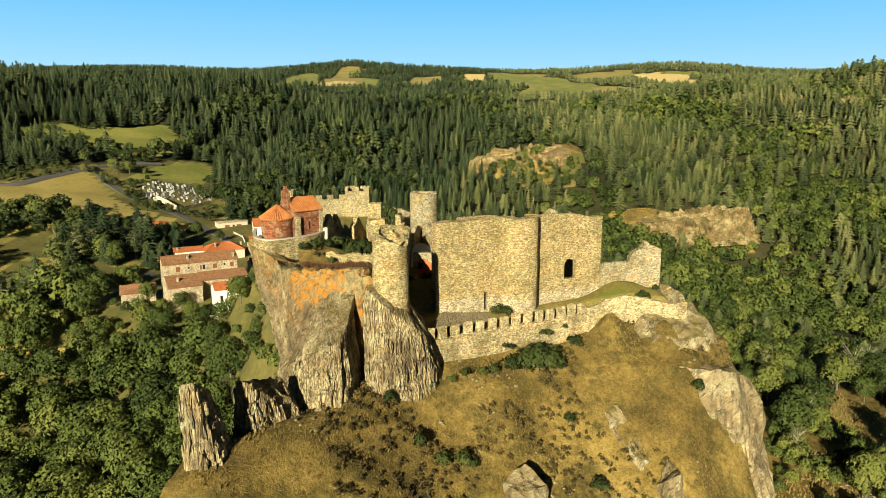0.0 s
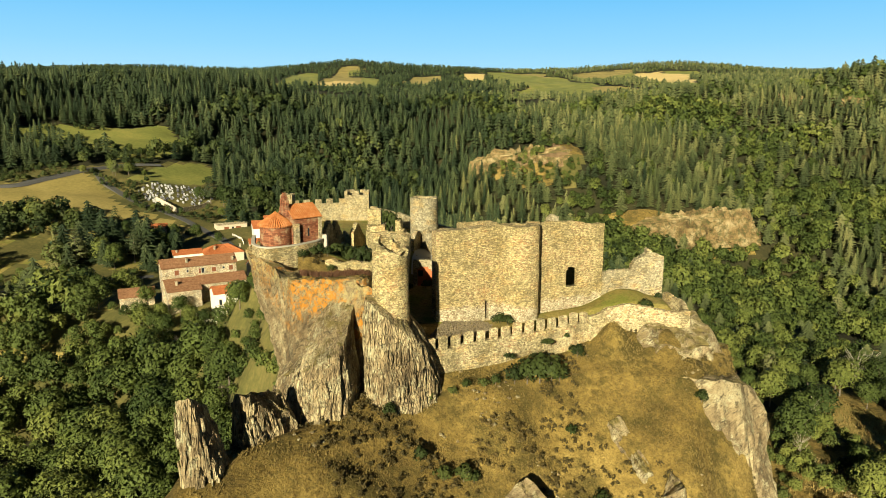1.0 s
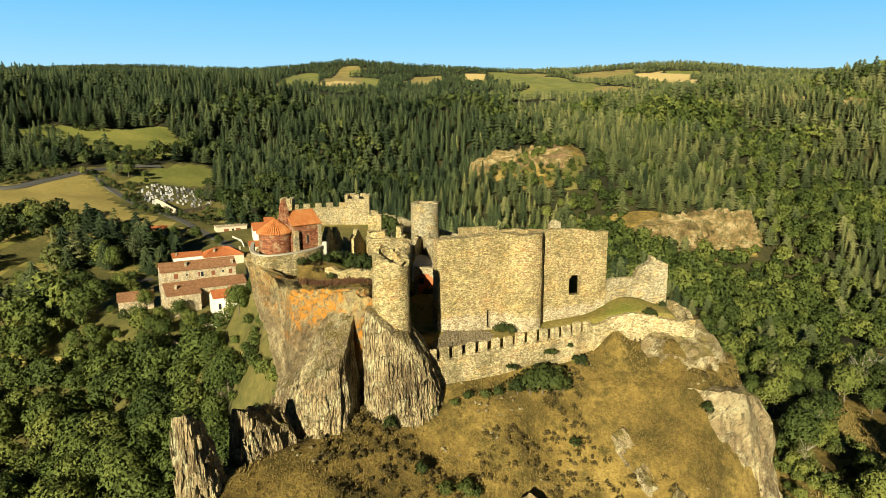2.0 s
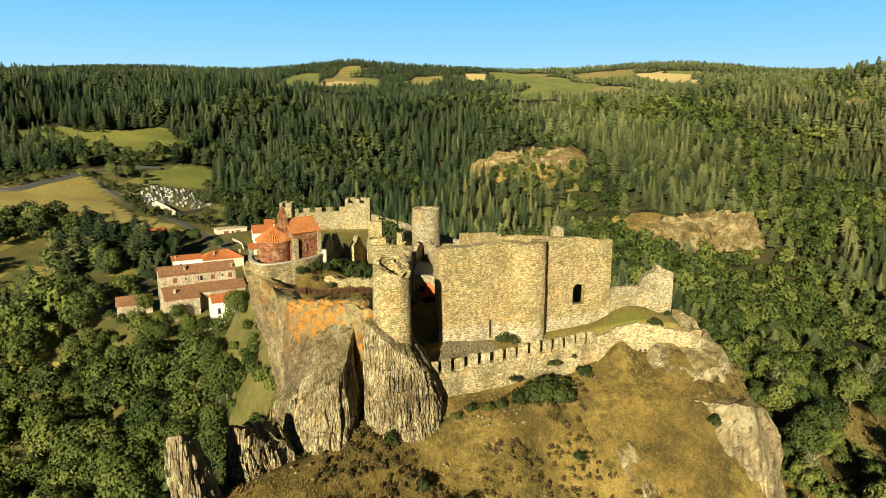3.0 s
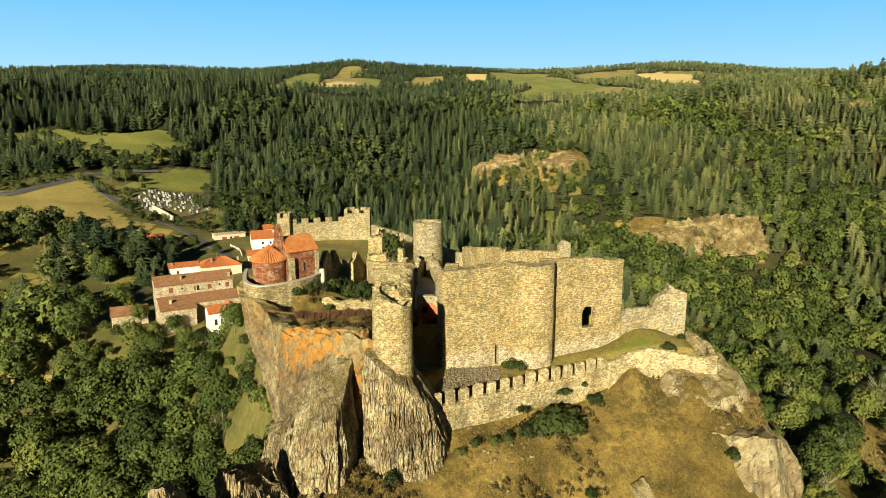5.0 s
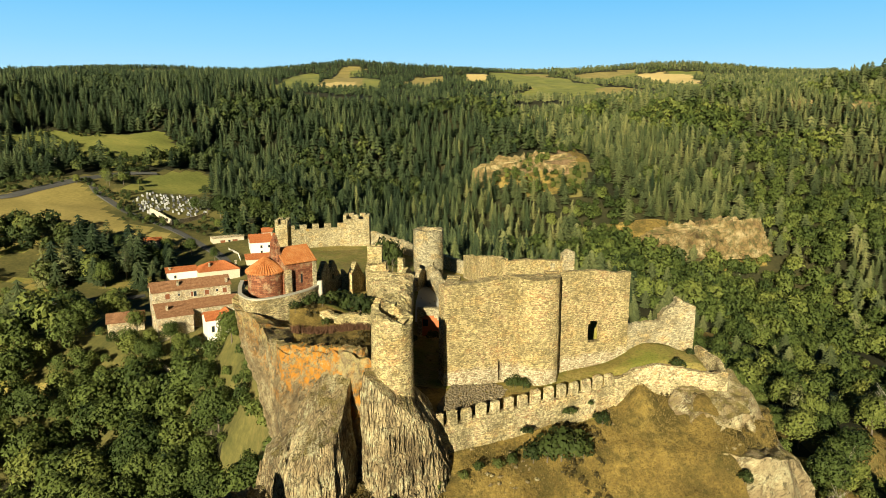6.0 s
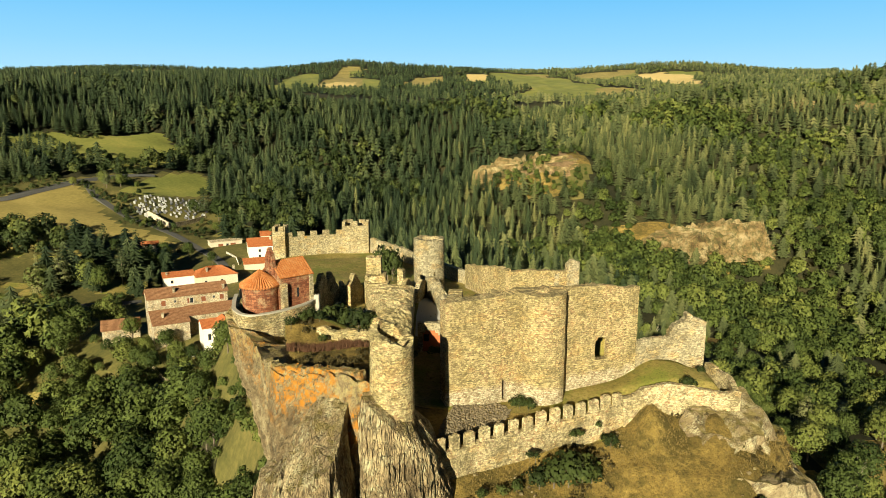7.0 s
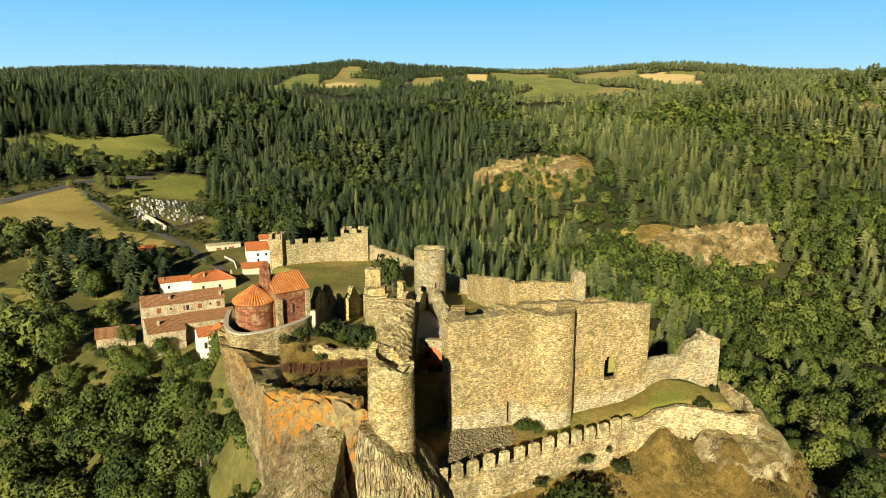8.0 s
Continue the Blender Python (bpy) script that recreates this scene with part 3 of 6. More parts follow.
# ---- rock masses ----
def rock_mass(name, label, top, foot, z_foot, columns=0.5, bulge=0.8, nz=26, step=0.7, material=None, seed=0.0, parent=None, freq=1.0, sink=False, dome=0.0, craggy=0.0, slant=0.0):
    """A crag between a top outline of (x, y, z) and a foot outline of (x, y), split by upright ribs."""
    def ring(pts, n):
        pts = [Vector(p) for p in pts]
        pts.append(pts[0])
        seg = [(b - a).length for a, b in zip(pts, pts[1:])]
        total, out = sum(seg), []
        for i in range(n):
            s, q = total * i / n, 0
            while s > seg[q] and q < len(seg) - 1:
                s -= seg[q]
                q += 1
            out.append(pts[q].lerp(pts[q + 1], s / max(seg[q], 1e-6)))
        return out

    around = sum((Vector(a) - Vector(b)).length for a, b in zip(top, top[1:] + top[:1]))
    n = max(24, int(around / step))
    up, low = ring(top, n), ring([(x, y, z_foot) for x, y in foot], n)
    mid = sum(up, Vector()) / n
    mid.z += dome
    if sink:
        mid.z = z_at(mid.x, mid.y) - 1.0
    verts, faces = [], []
    for j in range(nz + 1):
        t = j / nz
        for i in range(n):
            p = low[i].lerp(up[i], t)
            out = Vector((p.x - mid.x, p.y - mid.y, 0)).normalized()
            rib = noise.noise(Vector((p.x * 0.9 * freq, p.y * 0.9 * freq, p.z * 0.06 * freq + seed)))
            rib = 1 - abs(rib) * 2.2
            big = noise.noise(Vector((p.x * 0.16 * freq ** 0.4, p.y * 0.16 * freq ** 0.4, p.z * 0.12 + seed + 9)))
            fine = noise.noise(Vector((p.x * 1.5 * freq, p.y * 1.5 * freq, p.z * 0.7 * freq + seed)))
            w = 1.0 - 0.7 * max(0, (t - 0.85) / 0.15)
            crag = 1 - 2 * abs(noise.noise(Vector((p.x * 0.45, p.y * 0.45, p.z * 0.3 + seed + 21)))) - 2 * abs(noise.noise(Vector((p.x * 1.1, p.y * 1.1, p.z * 0.6 + seed + 25)))) * 0.5
            if slant:
                bed = noise.noise(Vector((p.x * 0.16 + p.z * 0.2, p.y * 0.3, p.z * 1.1 + p.x * 0.9 + seed)))
                crag += slant * (1 - 2 * abs(bed))
            p = p + out * (craggy * crag + columns * rib + bulge * 1.6 * big + 0.28 / freq * fine) * w
            p.z += (0.5 + 0.9 * craggy) / freq * noise.noise(Vector((p.x * 0.7 * freq, p.y * 0.7 * freq, seed + 3.0))) * t
            verts.append(p)
    for j in range(nz):
        for i in range(n):
            a, b = j * n + i, j * n + (i + 1) % n
            faces.append((a, b, b + n, a + n))
    # the crown closes in rings
    last = nz * n
    for f in (0.75, 0.5, 0.25):
        base = len(verts)
        for i in range(n):
            p = mid.lerp(verts[nz * n + i], f)
            if sink and f < 0.7:
                p.z = min(p.z, max(z_at(p.x, p.y) - 0.4, 5.0 + 2.7 * float(soft_step(-p.x, 21, 28))))
            elif sink:
                p.z = verts[nz * n + i].z - 0.6
            p.z += 0.8 * noise.noise(Vector((p.x * 0.5, p.y * 0.5, seed))) + 0.25 * noise.noise(Vector((p.x * 1.7, p.y * 1.7, seed)))
            verts.append(p)
        for i in range(n):
            faces.append((last + i, last + (i + 1) % n, base + (i + 1) % n, base + i))
        last = base
    verts.append(mid)
    for i in range(n):
        faces.append((last + i, last + (i + 1) % n, len(verts) - 1))
    me = mesh_from(name, verts, faces, material or M_ROCK)
    ob = new(name, me)
    if parent:
        ob.parent = parent
    return tagged(ob, label, "rock", kind="" if parent else "")


rock_mass("cliff_rock", "brown basalt cliff with orange lichen under the chapel",
          [(-37.6, 138, 8.4), (-37, 127, 8.6), (-34.6, 120.6, 8.4), (-30.4, 116.4, 8.6), (-26.4, 109, 7.6), (-23.5, 104, 7.6), (-17, 100.6, 8.6), (-12, 97, 9.4), (-10, 97.5, 8), (-10, 103, 3), (-14, 112, 2.5), (-19, 122, 3), (-22, 134, 3), (-28, 142, 3)],
          [(-26, 140), (-26.5, 128), (-26.5, 119), (-25.5, 112), (-24, 105.5), (-21, 100), (-16, 96.5), (-11, 94.5), (-7, 98), (-8, 104), (-12, 112), (-16, 122), (-20, 136), (-24, 144)], -30, 0.05, 0.5, 84, 0.4, sink=True, craggy=0.55, slant=0.55)


def columns(parent, top, foot, z_foot, count, width, seed, material):
    """Broken lengths of slender basalt columns set into a face between a top line of (x, y, z) and a foot line of (x, y). Each is a part."""
    g = random.Random(seed)

    def along(line, t):
        q = min(int(t * (len(line) - 1)), len(line) - 2)
        return line[q].lerp(line[q + 1], t * (len(line) - 1) - q)

    up, low = [Vector(p) for p in top], [Vector((x, y, z_foot)) for x, y in foot]
    for _ in range(count):
        t = g.random()
        a0, b0 = along(low, t), along(up, t)
        axis = b0 - a0
        face = Vector((0, -1, 0))
        long = g.uniform(0.07, 0.2)
        u0 = g.uniform(0.12, 0.99 - long)
        r, turn, proud = width * g.uniform(0.5, 1.0), g.random(), g.uniform(-0.15, 0.4)
        sides, levels, verts, faces = 5, 4, [], []
        skew = Vector((g.uniform(-0.5, 0.5), 0, 0))
        for j in range(levels + 1):
            u = u0 + long * j / levels
            c = a0 + axis * u + face * proud + skew * (j / levels)
            w = r * g.uniform(0.8, 1.12) * (0.75 if j in (0, levels) else 1)
            for p in range(sides):
                a = 6.283 * (p + turn) / sides
                verts.append((c.x + w * math.cos(a), c.y + w * math.sin(a), c.z + (g.uniform(-0.35, 0.35) if j in (0, levels) else 0)))
        for j in range(levels):
            for p in range(sides):
                a, b = j * sides + p, j * sides + (p + 1) % sides
                faces.append((a, b, b + sides, a + sides))
        faces += [tuple(levels * sides + p for p in range(sides)), tuple(range(sides))[::-1]]
        part_mesh("column", mesh_from("column", verts, faces, material), parent)


def buttress(name, label, top, foot, z_foot, front, count, seed, **more):
    """A columnar crag; front: how many of the first points of both outlines face the valley."""
    crag = rock_mass(name, label, top, foot, z_foot, 0.15, 0.35, 44, 0.16, M_BASALT, seed, freq=1.9, craggy=0.4, **more)
    columns(crag, top[:front], foot[:front], z_foot, count, 0.27, seed, M_BASALT)


buttress("basalt_buttress", "grey columnar basalt buttress below the tower",
         [(-20.4, 93.5, -2.4), (-19.4, 90.4, -1.4), (-17.4, 88.8, 0.0), (-15.6, 88.2, 1.4), (-14.0, 88.6, 2.2), (-13.4, 90.8, 3.4), (-13.0, 97.5, 6.4), (-17, 99.5, 6), (-20, 98, 2)],
         [(-24.4, 91), (-22.4, 85.4), (-19, 82.8), (-15.6, 81.8), (-12.6, 82.4), (-11.9, 86), (-12.2, 97), (-17, 99), (-23, 97)], -16, 5, 190, 4)
buttress("basalt_buttress", "broken columnar basalt foot of the cliff",
         [(-27, 107, -8), (-25, 101.5, -6.6), (-22.6, 97, -4.4), (-20.4, 94, -1.8), (-18.4, 97, -1), (-21, 103, -3), (-24, 109, -5)],
         [(-30.5, 105), (-28.6, 98), (-26, 92), (-22.4, 87.5), (-17, 93), (-20, 103), (-25, 111)], -22, 4, 150, 6)
buttress("basalt_buttress", "columnar basalt rock that carries the round tower",
         [(-11, 95.0, 7.8), (-9.8, 93.6, 6.9), (-7.6, 93.2, 5.0), (-4.9, 93.6, 2.8), (-2.8, 95.4, 0.4), (-1.8, 98.6, -1), (-3, 103, 0.5), (-8, 104, 5), (-11, 101, 8)],
         [(-11.3, 91.4), (-10.4, 88.6), (-7, 87.4), (-3, 88.8), (0.2, 92.4), (0.8, 97), (-2, 103), (-8, 105), (-12, 100)], -14, 5, 220, 8, dome=2.5)
buttress("rock_spire", "leaning basalt spire standing apart from the cliff",
         [(-29.4, 72, 2.2), (-28.8, 70.6, 3.2), (-27.6, 70.3, 3.4), (-26.8, 71.2, 2.4), (-26.6, 73.2, 1.4), (-28.6, 73.6, 2)],
         [(-29.4, 74), (-28.0, 68.0), (-25, 66.8), (-22.2, 68.4), (-22.4, 75), (-27.5, 77)], -14, 4, 70, 12)
buttress("rock_spire", "broken basalt crag beside the spire",
         [(-26, 82, -1.2), (-25.4, 79.8, -0.2), (-24.2, 79, 0.2), (-22.8, 79.8, -1.4), (-21.4, 81.4, -3.2), (-20, 84, -4.0), (-22, 87, -2.4)],
         [(-27, 84), (-26, 77), (-22.6, 75.0), (-18.6, 77.0), (-16, 81.0), (-17, 86), (-23, 88)], -14, 5, 110, 16)
rock_mass("rock_slab", "pale weathered rock slabs on the flank of the hill",
          [(38.4, 107, -6.2), (38.8, 103.6, -7.4), (42.4, 102.6, -7.4), (47, 104.4, -8.4), (51.4, 109.6, -11.4), (55.6, 116, -15.4), (57, 121, -17), (53, 125, -12), (46, 116, -5.4)],
          [(35.4, 101), (37, 97.6), (42.5, 96), (49, 98), (54.5, 104.6), (59, 113), (60.4, 123), (54, 127), (44, 112)], -32, 0.8, 1.4, 34, 0.5, M_SLAB, 20, freq=0.6)
rock_mass("rock_slab", "weathered outcrop under the terrace corner",
          [(34.5, 113.8, -2.2), (36, 111, -4), (40, 109.4, -4.8), (44.5, 110.4, -4.4), (46, 115, -3), (45, 121, -1.4), (42.5, 118, -1.8), (39, 116, -1.8)],
          [(31.5, 111), (34, 106), (40, 103.6), (46.5, 105.6), (49.5, 114), (48, 123), (43, 119), (38, 115)], -13, 0.9, 1.1, 22, 0.45, M_SLAB, 24, freq=0.55)
rock_mass("rock_slab", "upright pale rock standing in dry grass",
          [(30.2, 87.6, -18.4), (31, 85.4, -16.6), (32.4, 85.6, -16), (33.4, 88, -17.4), (32.4, 91, -16.4)],
          [(29.4, 89), (30.2, 83), (33.6, 83.2), (35, 89), (32.4, 93)], -30, 0.3, 0.4, 16, 0.35, M_SLAB, 28)
rock_mass("rock_slab", "rough pale outcrop in the dry slope",
          [(8, 82.4, -15.4), (9.6, 80.6, -16), (12, 80.6, -16.4), (13.6, 82.6, -15.8), (11, 84.6, -13.6)],
          [(7, 83), (9, 78.8), (12.6, 78.8), (14.8, 83), (11, 86.4)], -22, 0.3, 0.4, 12, 0.4, M_SLAB, 31)
rock_mass("rock_slab", "dark streaked outcrop in the dry slope",
          [(25, 98, -12.2), (26, 94.6, -14.4), (28.4, 91, -17), (30, 91.4, -17), (28.6, 95.6, -14), (27, 99, -11.8)],
          [(24, 98.6), (25, 93.6), (28.2, 88.8), (31, 90), (30, 96.2), (27.4, 100)], -22, 0.4, 0.4, 12, 0.4, M_SLAB, 33)

for label, top, foot, z0, seed in (
    ("bare ochre cliff among pines across the valley", [(24, 594, -6), (44, 582, -2), (70, 566, 2), (92, 554, -2), (104, 556, 0), (100, 576, 6), (70, 590, 7), (40, 600, 1)], [(20, 590), (42, 574), (70, 556), (92, 544), (108, 550), (104, 584), (70, 606), (36, 612)], -30, 30.0),
    ("bare ochre rock face low across the valley", [(132, 476, -45), (150, 472, -41), (172, 475, -44), (196, 482, -36), (216, 490, -33), (222, 496, -35), (200, 498, -33), (150, 488, -38)], [(122, 470), (150, 463), (174, 467), (198, 474), (228, 484), (238, 500), (200, 506), (146, 496)], -58, 34.0),
    ("low grey rock ledge on the wooded slope", [(352, 742, 50), (372, 740, 52), (384, 750, 54), (366, 758, 56)], [(348, 738), (373, 735), (388, 750), (366, 762)], 34, 38.0),
    ("low grey rock ledge on the wooded slope", [(408, 740, 48), (432, 735, 51), (452, 744, 52), (430, 754, 54)], [(404, 736), (433, 730), (456, 744), (430, 758)], 32, 40.0),
):
    rock_mass("cliff_rock", label, top, foot, z0, 2.0, 2.6, 26, 1.2, M_CLIFF, seed, freq=0.45, craggy=2.2)

# ---- castle ----
def smooth_path(pts, step=0.5, closed=False):
    """Points every step metres along a polyline of (x, y)."""
    pts = [Vector((x, y, 0)) for x, y in pts]
    if closed:
        pts.append(pts[0])
    out = []
    for a, b in zip(pts, pts[1:]):
        n = max(1, round((b - a).length / step))
        out += [a.lerp(b, i / n) for i in range(n)]
    if not closed:
        out.append(pts[-1])
    return out


def arc(cx, cy, r, a0, a1, n=24):
    return [(cx + r * math.cos(radians(a0 + (a1 - a0) * i / n)), cy + r * math.sin(radians(a0 + (a1 - a0) * i / n))) for i in range(n + 1)]


def walling(name, pts, thick, foot, crest, material, parent, label="", closed=False, step=0.45, holes=(), rough=0.07, ragged=0.0, batter=0.0, seed=0.0, crenels=None):
    """Masonry along a line: crest and foot are heights or functions of the run (0 to 1). holes: functions of (metres run, height) that say where it is open."""
    path = smooth_path(pts, step, closed)
    n = len(path)
    cols = n if closed else n - 1
    run, runs = 0.0, [0.0]
    for a, b in zip(path, path[1:] + path[:1]):
        run += (b - a).length
        runs.append(run)
    total = runs[cols]
    foot_f = foot if callable(foot) else (lambda u: foot)
    crest_f = crest if callable(crest) else (lambda u: crest)
    z0 = min(foot_f(i / cols) for i in range(cols + 1))
    z1 = max(crest_f(i / cols) for i in range(cols + 1)) + ragged
    rows = int(math.ceil((z1 - z0) / step))
    normals = []
    for i in range(n):
        a = path[(i - 1) % n] if closed or i else path[0]
        b = path[(i + 1) % n] if closed or i < n - 1 else path[-1]
        d = (b - a).normalized()
        normals.append(Vector((d.y, -d.x, 0)))
    full, tops = set(), []
    for i in range(cols):
        u, s = (i + 0.5) / cols, (runs[i] + runs[i + 1]) / 2
        top = crest_f(u) + ragged * (noise.noise(Vector((s * 0.45, seed, 1.3))) + 0.6 * noise.noise(Vector((s * 1.7, seed, 4.1))))
        if crenels:
            wide, gap, deep = crenels
            if s % (wide + gap) > wide:
                top -= deep
        tops.append(top)
        for j in range(rows):
            z = z0 + (j + 0.5) * step
            if z < top and z > foot_f(u) - step and not any(h(s, z) for h in holes):
                full.add((i, j))
    peak = [max([j + 1 for j in range(rows) if (i, j) in full], default=-1) for i in range(cols)]
    verts, faces, index = [], [], {}

    def vert(i, j, side):
        key = (i % n if closed else i, j, side)
        if key not in index:
            i = key[0]
            z = z0 + j * step
            beside = [c % cols for c in (i - 1, i) if closed or 0 <= c < cols]
            if not crenels and max(peak[c] for c in beside) == j:
                z = sum(min(max(tops[c], z - 1.7 * step), z + 0.7 * step) for c in beside) / len(beside)
            p = path[i] + normals[i] * (batter * (z1 - z) if side == 0 else -thick)
            jit = Vector((noise.noise(Vector((p.x * 1.9, p.y * 1.9, z * 1.9 + side * 7 + seed))), noise.noise(Vector((p.x * 1.9 + 31, p.y * 1.9, z * 1.9))), noise.noise(Vector((p.x * 2.3, p.y * 2.3 + 17, z * 2.3)))))
            slow = noise.noise(Vector((p.x * 0.25, p.y * 0.25, z * 0.25 + seed)))
            index[key] = len(verts)
            verts.append(Vector((p.x, p.y, z)) + jit * rough * 0.95 + normals[i] * slow * rough * 1.5)
        return index[key]

    for i, j in full:
        faces.append((vert(i, j, 0), vert(i + 1, j, 0), vert(i + 1, j + 1, 0), vert(i, j + 1, 0)))
        faces.append((vert(i + 1, j, 1), vert(i, j, 1), vert(i, j + 1, 1), vert(i + 1, j + 1, 1)))
        l, r = ((i - 1) % cols if closed else i - 1), ((i + 1) % cols if closed else i + 1)
        if (l, j) not in full:
            faces.append((vert(i, j, 1), vert(i, j, 0), vert(i, j + 1, 0), vert(i, j + 1, 1)))
        if (r, j) not in full:
            faces.append((vert(i + 1, j, 0), vert(i + 1, j, 1), vert(i + 1, j + 1, 1), vert(i + 1, j + 1, 0)))
        if (i, j + 1) not in full:
            faces.append((vert(i, j + 1, 0), vert(i + 1, j + 1, 0), vert(i + 1, j + 1, 1), vert(i, j + 1, 1)))
        if (i, j - 1) not in full:
            faces.append((vert(i, j, 1), vert(i + 1, j, 1), vert(i + 1, j, 0), vert(i, j, 0)))
    me = mesh_from(name, verts, faces, material)
    return part_mesh(name, me, parent, label)


def rect_hole(s0, s1, z0, z1, arch=0.0):
    def f(s, z):
        if not s0 < s < s1 or z < z0:
            return False
        u = (s - (s0 + s1) / 2) / ((s1 - s0) / 2)
        return z < z1 + arch * math.sqrt(max(0, 1 - u * u))
    return f


# the great hall
hall = thing("castle_hall", "tall roofless castle hall of ochre stone with a rounded tower", "castle")
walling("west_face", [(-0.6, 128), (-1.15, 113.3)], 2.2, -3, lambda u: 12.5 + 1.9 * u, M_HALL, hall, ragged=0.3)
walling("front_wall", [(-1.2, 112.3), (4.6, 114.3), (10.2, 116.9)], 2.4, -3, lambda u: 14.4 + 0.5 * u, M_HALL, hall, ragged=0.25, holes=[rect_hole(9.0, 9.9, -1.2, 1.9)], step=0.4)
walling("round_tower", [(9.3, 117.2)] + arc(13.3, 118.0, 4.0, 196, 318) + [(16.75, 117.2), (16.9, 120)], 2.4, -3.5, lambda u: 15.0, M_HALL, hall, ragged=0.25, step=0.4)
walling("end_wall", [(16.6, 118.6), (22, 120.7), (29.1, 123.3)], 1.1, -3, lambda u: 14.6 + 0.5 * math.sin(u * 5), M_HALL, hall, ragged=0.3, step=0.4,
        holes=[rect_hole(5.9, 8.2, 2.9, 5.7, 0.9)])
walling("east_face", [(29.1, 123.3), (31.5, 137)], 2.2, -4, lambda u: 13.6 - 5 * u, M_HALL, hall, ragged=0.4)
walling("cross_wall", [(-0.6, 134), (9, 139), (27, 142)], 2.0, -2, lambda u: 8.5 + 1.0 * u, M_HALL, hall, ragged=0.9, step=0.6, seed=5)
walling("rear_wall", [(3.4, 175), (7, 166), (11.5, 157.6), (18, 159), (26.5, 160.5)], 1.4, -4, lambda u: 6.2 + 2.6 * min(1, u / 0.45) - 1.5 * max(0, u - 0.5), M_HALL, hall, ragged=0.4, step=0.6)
walling("wall_stump", [(24.6, 159.8), (27.2, 160.6)], 1.4, 3, lambda u: 9.4 + 1.0 * math.sin(u * 3.1), M_PALE, hall, ragged=0.5)
walling("wall_stump", [(21.8, 159.4), (22.8, 159.6)], 1.2, 3, lambda u: 7.6, M_PALE, hall, ragged=0.4)

# the round keep
keep = thing("round_keep", "cylindrical grey stone keep with a small dark window", "castle")
walling("keep_wall", arc(-4.8, 170, 3.45, 90, 450, 40)[:-1], 1.1, -2, lambda u: 13.4, M_KEEP, keep, closed=True, ragged=0.25, step=0.4, holes=[rect_hole(11.9, 12.6, 5.0, 6.3)])

# the front tower
tower = thing("round_tower", "ruined round stone tower with orange lichen on the rock edge", "tower")
walling("tower_wall", arc(-7.7, 97.8, 2.55, 90, 450, 36)[:-1], 0.9, 0, lambda u: 14.9 + 1.2 * math.sin(u * 6.28 + 0.4), M_TOWER, tower, closed=True, ragged=0.7, step=0.36, batter=0.02)


bm = bmesh.new()
for ring, r in enumerate((0.0, 0.7, 1.4, 2.2)):
    for q in range(1 if ring == 0 else 14):
        a = 6.283 * q / 14
        x, y = -7.7 + r * math.cos(a), 97.8 + r * math.sin(a)
        bm.verts.new((x, y, 13.9 + 0.9 * noise.noise(Vector((x * 0.6, y * 0.6, 2.0))) + 0.4 * noise.noise(Vector((x * 2, y * 2, 5.0)))))
bm.verts.ensure_lookup_table()
for q in range(14):
    w = (q + 1) % 14
    bm.faces.new((bm.verts[0], bm.verts[1 + q], bm.verts[1 + w]))
    for ring in (1, 15):
        bm.faces.new((bm.verts[ring + q], bm.verts[ring + 14 + q], bm.verts[ring + 14 + w], bm.verts[ring + w]))
part("rubble_fill", bm, M_TOWER, tower, "loose rubble that fills the broken top")


def rubble_mass(name, left, right, foot, crest, material, parent, label="", dome=0.8, seed=0.0, across=14, rough=0.35):
    """A broken mass of walling between two lines, with an uneven rubble top; crest is a function of the run."""
    n = max(len(smooth_path(left, 0.45)), 8)
    a, b = even_path(left, n), even_path(right, n)
    verts, faces = [], []
    for i in range(n):
        u = i / (n - 1)
        for j in range(-1, across + 2):
            v = min(max(j / across, 0), 1)
            p = a[i].lerp(b[i], v)
            q = Vector((p.x * 0.6, p.y * 0.6, seed))
            z = crest(u) + dome * math.sin(math.pi * v) ** 0.6 + rough * (1.6 * noise.noise(q) + noise.noise(q * 2.6) + 0.6 * noise.noise(q * 6))
            if j in (-1, across + 1):
                z = foot
            side = 0.12 * noise.noise(q * 3 + Vector((5, 5, 5)))
            verts.append((p.x + side, p.y + side, z))
    m = across + 3
    for i in range(n - 1):
        for j in range(m - 1):
            faces.append((i * m + j, i * m + j + 1, (i + 1) * m + j + 1, (i + 1) * m + j))
    for i in (0, n - 1):
        faces.append(tuple(range(i * m, (i + 1) * m)))
    return part_mesh(name, mesh_from(name, verts, faces, material), parent, label)


def even_path(pts, n):
    """n points at even steps along a polyline."""
    fine = smooth_path(pts, 0.05)
    return [fine[round(i * (len(fine) - 1) / (n - 1))] for i in range(n)]


rubble_mass("rear_wall", [(-16, 143.5), (-15, 138), (-12.6, 130), (-10.4, 121), (-9.7, 110), (-9.4, 99.8)], [(-7, 144.5), (-6.9, 138), (-6.7, 130), (-6.5, 121), (-6.3, 110), (-6.2, 99.8)], -2,
            lambda u: 8.3 - 1.6 * max(0, 1 - abs(u - 0.62) / 0.25) + 4.2 * max(0, (u - 0.76) / 0.24) ** 1.3, M_TOWER, tower, dome=0.9, seed=3)

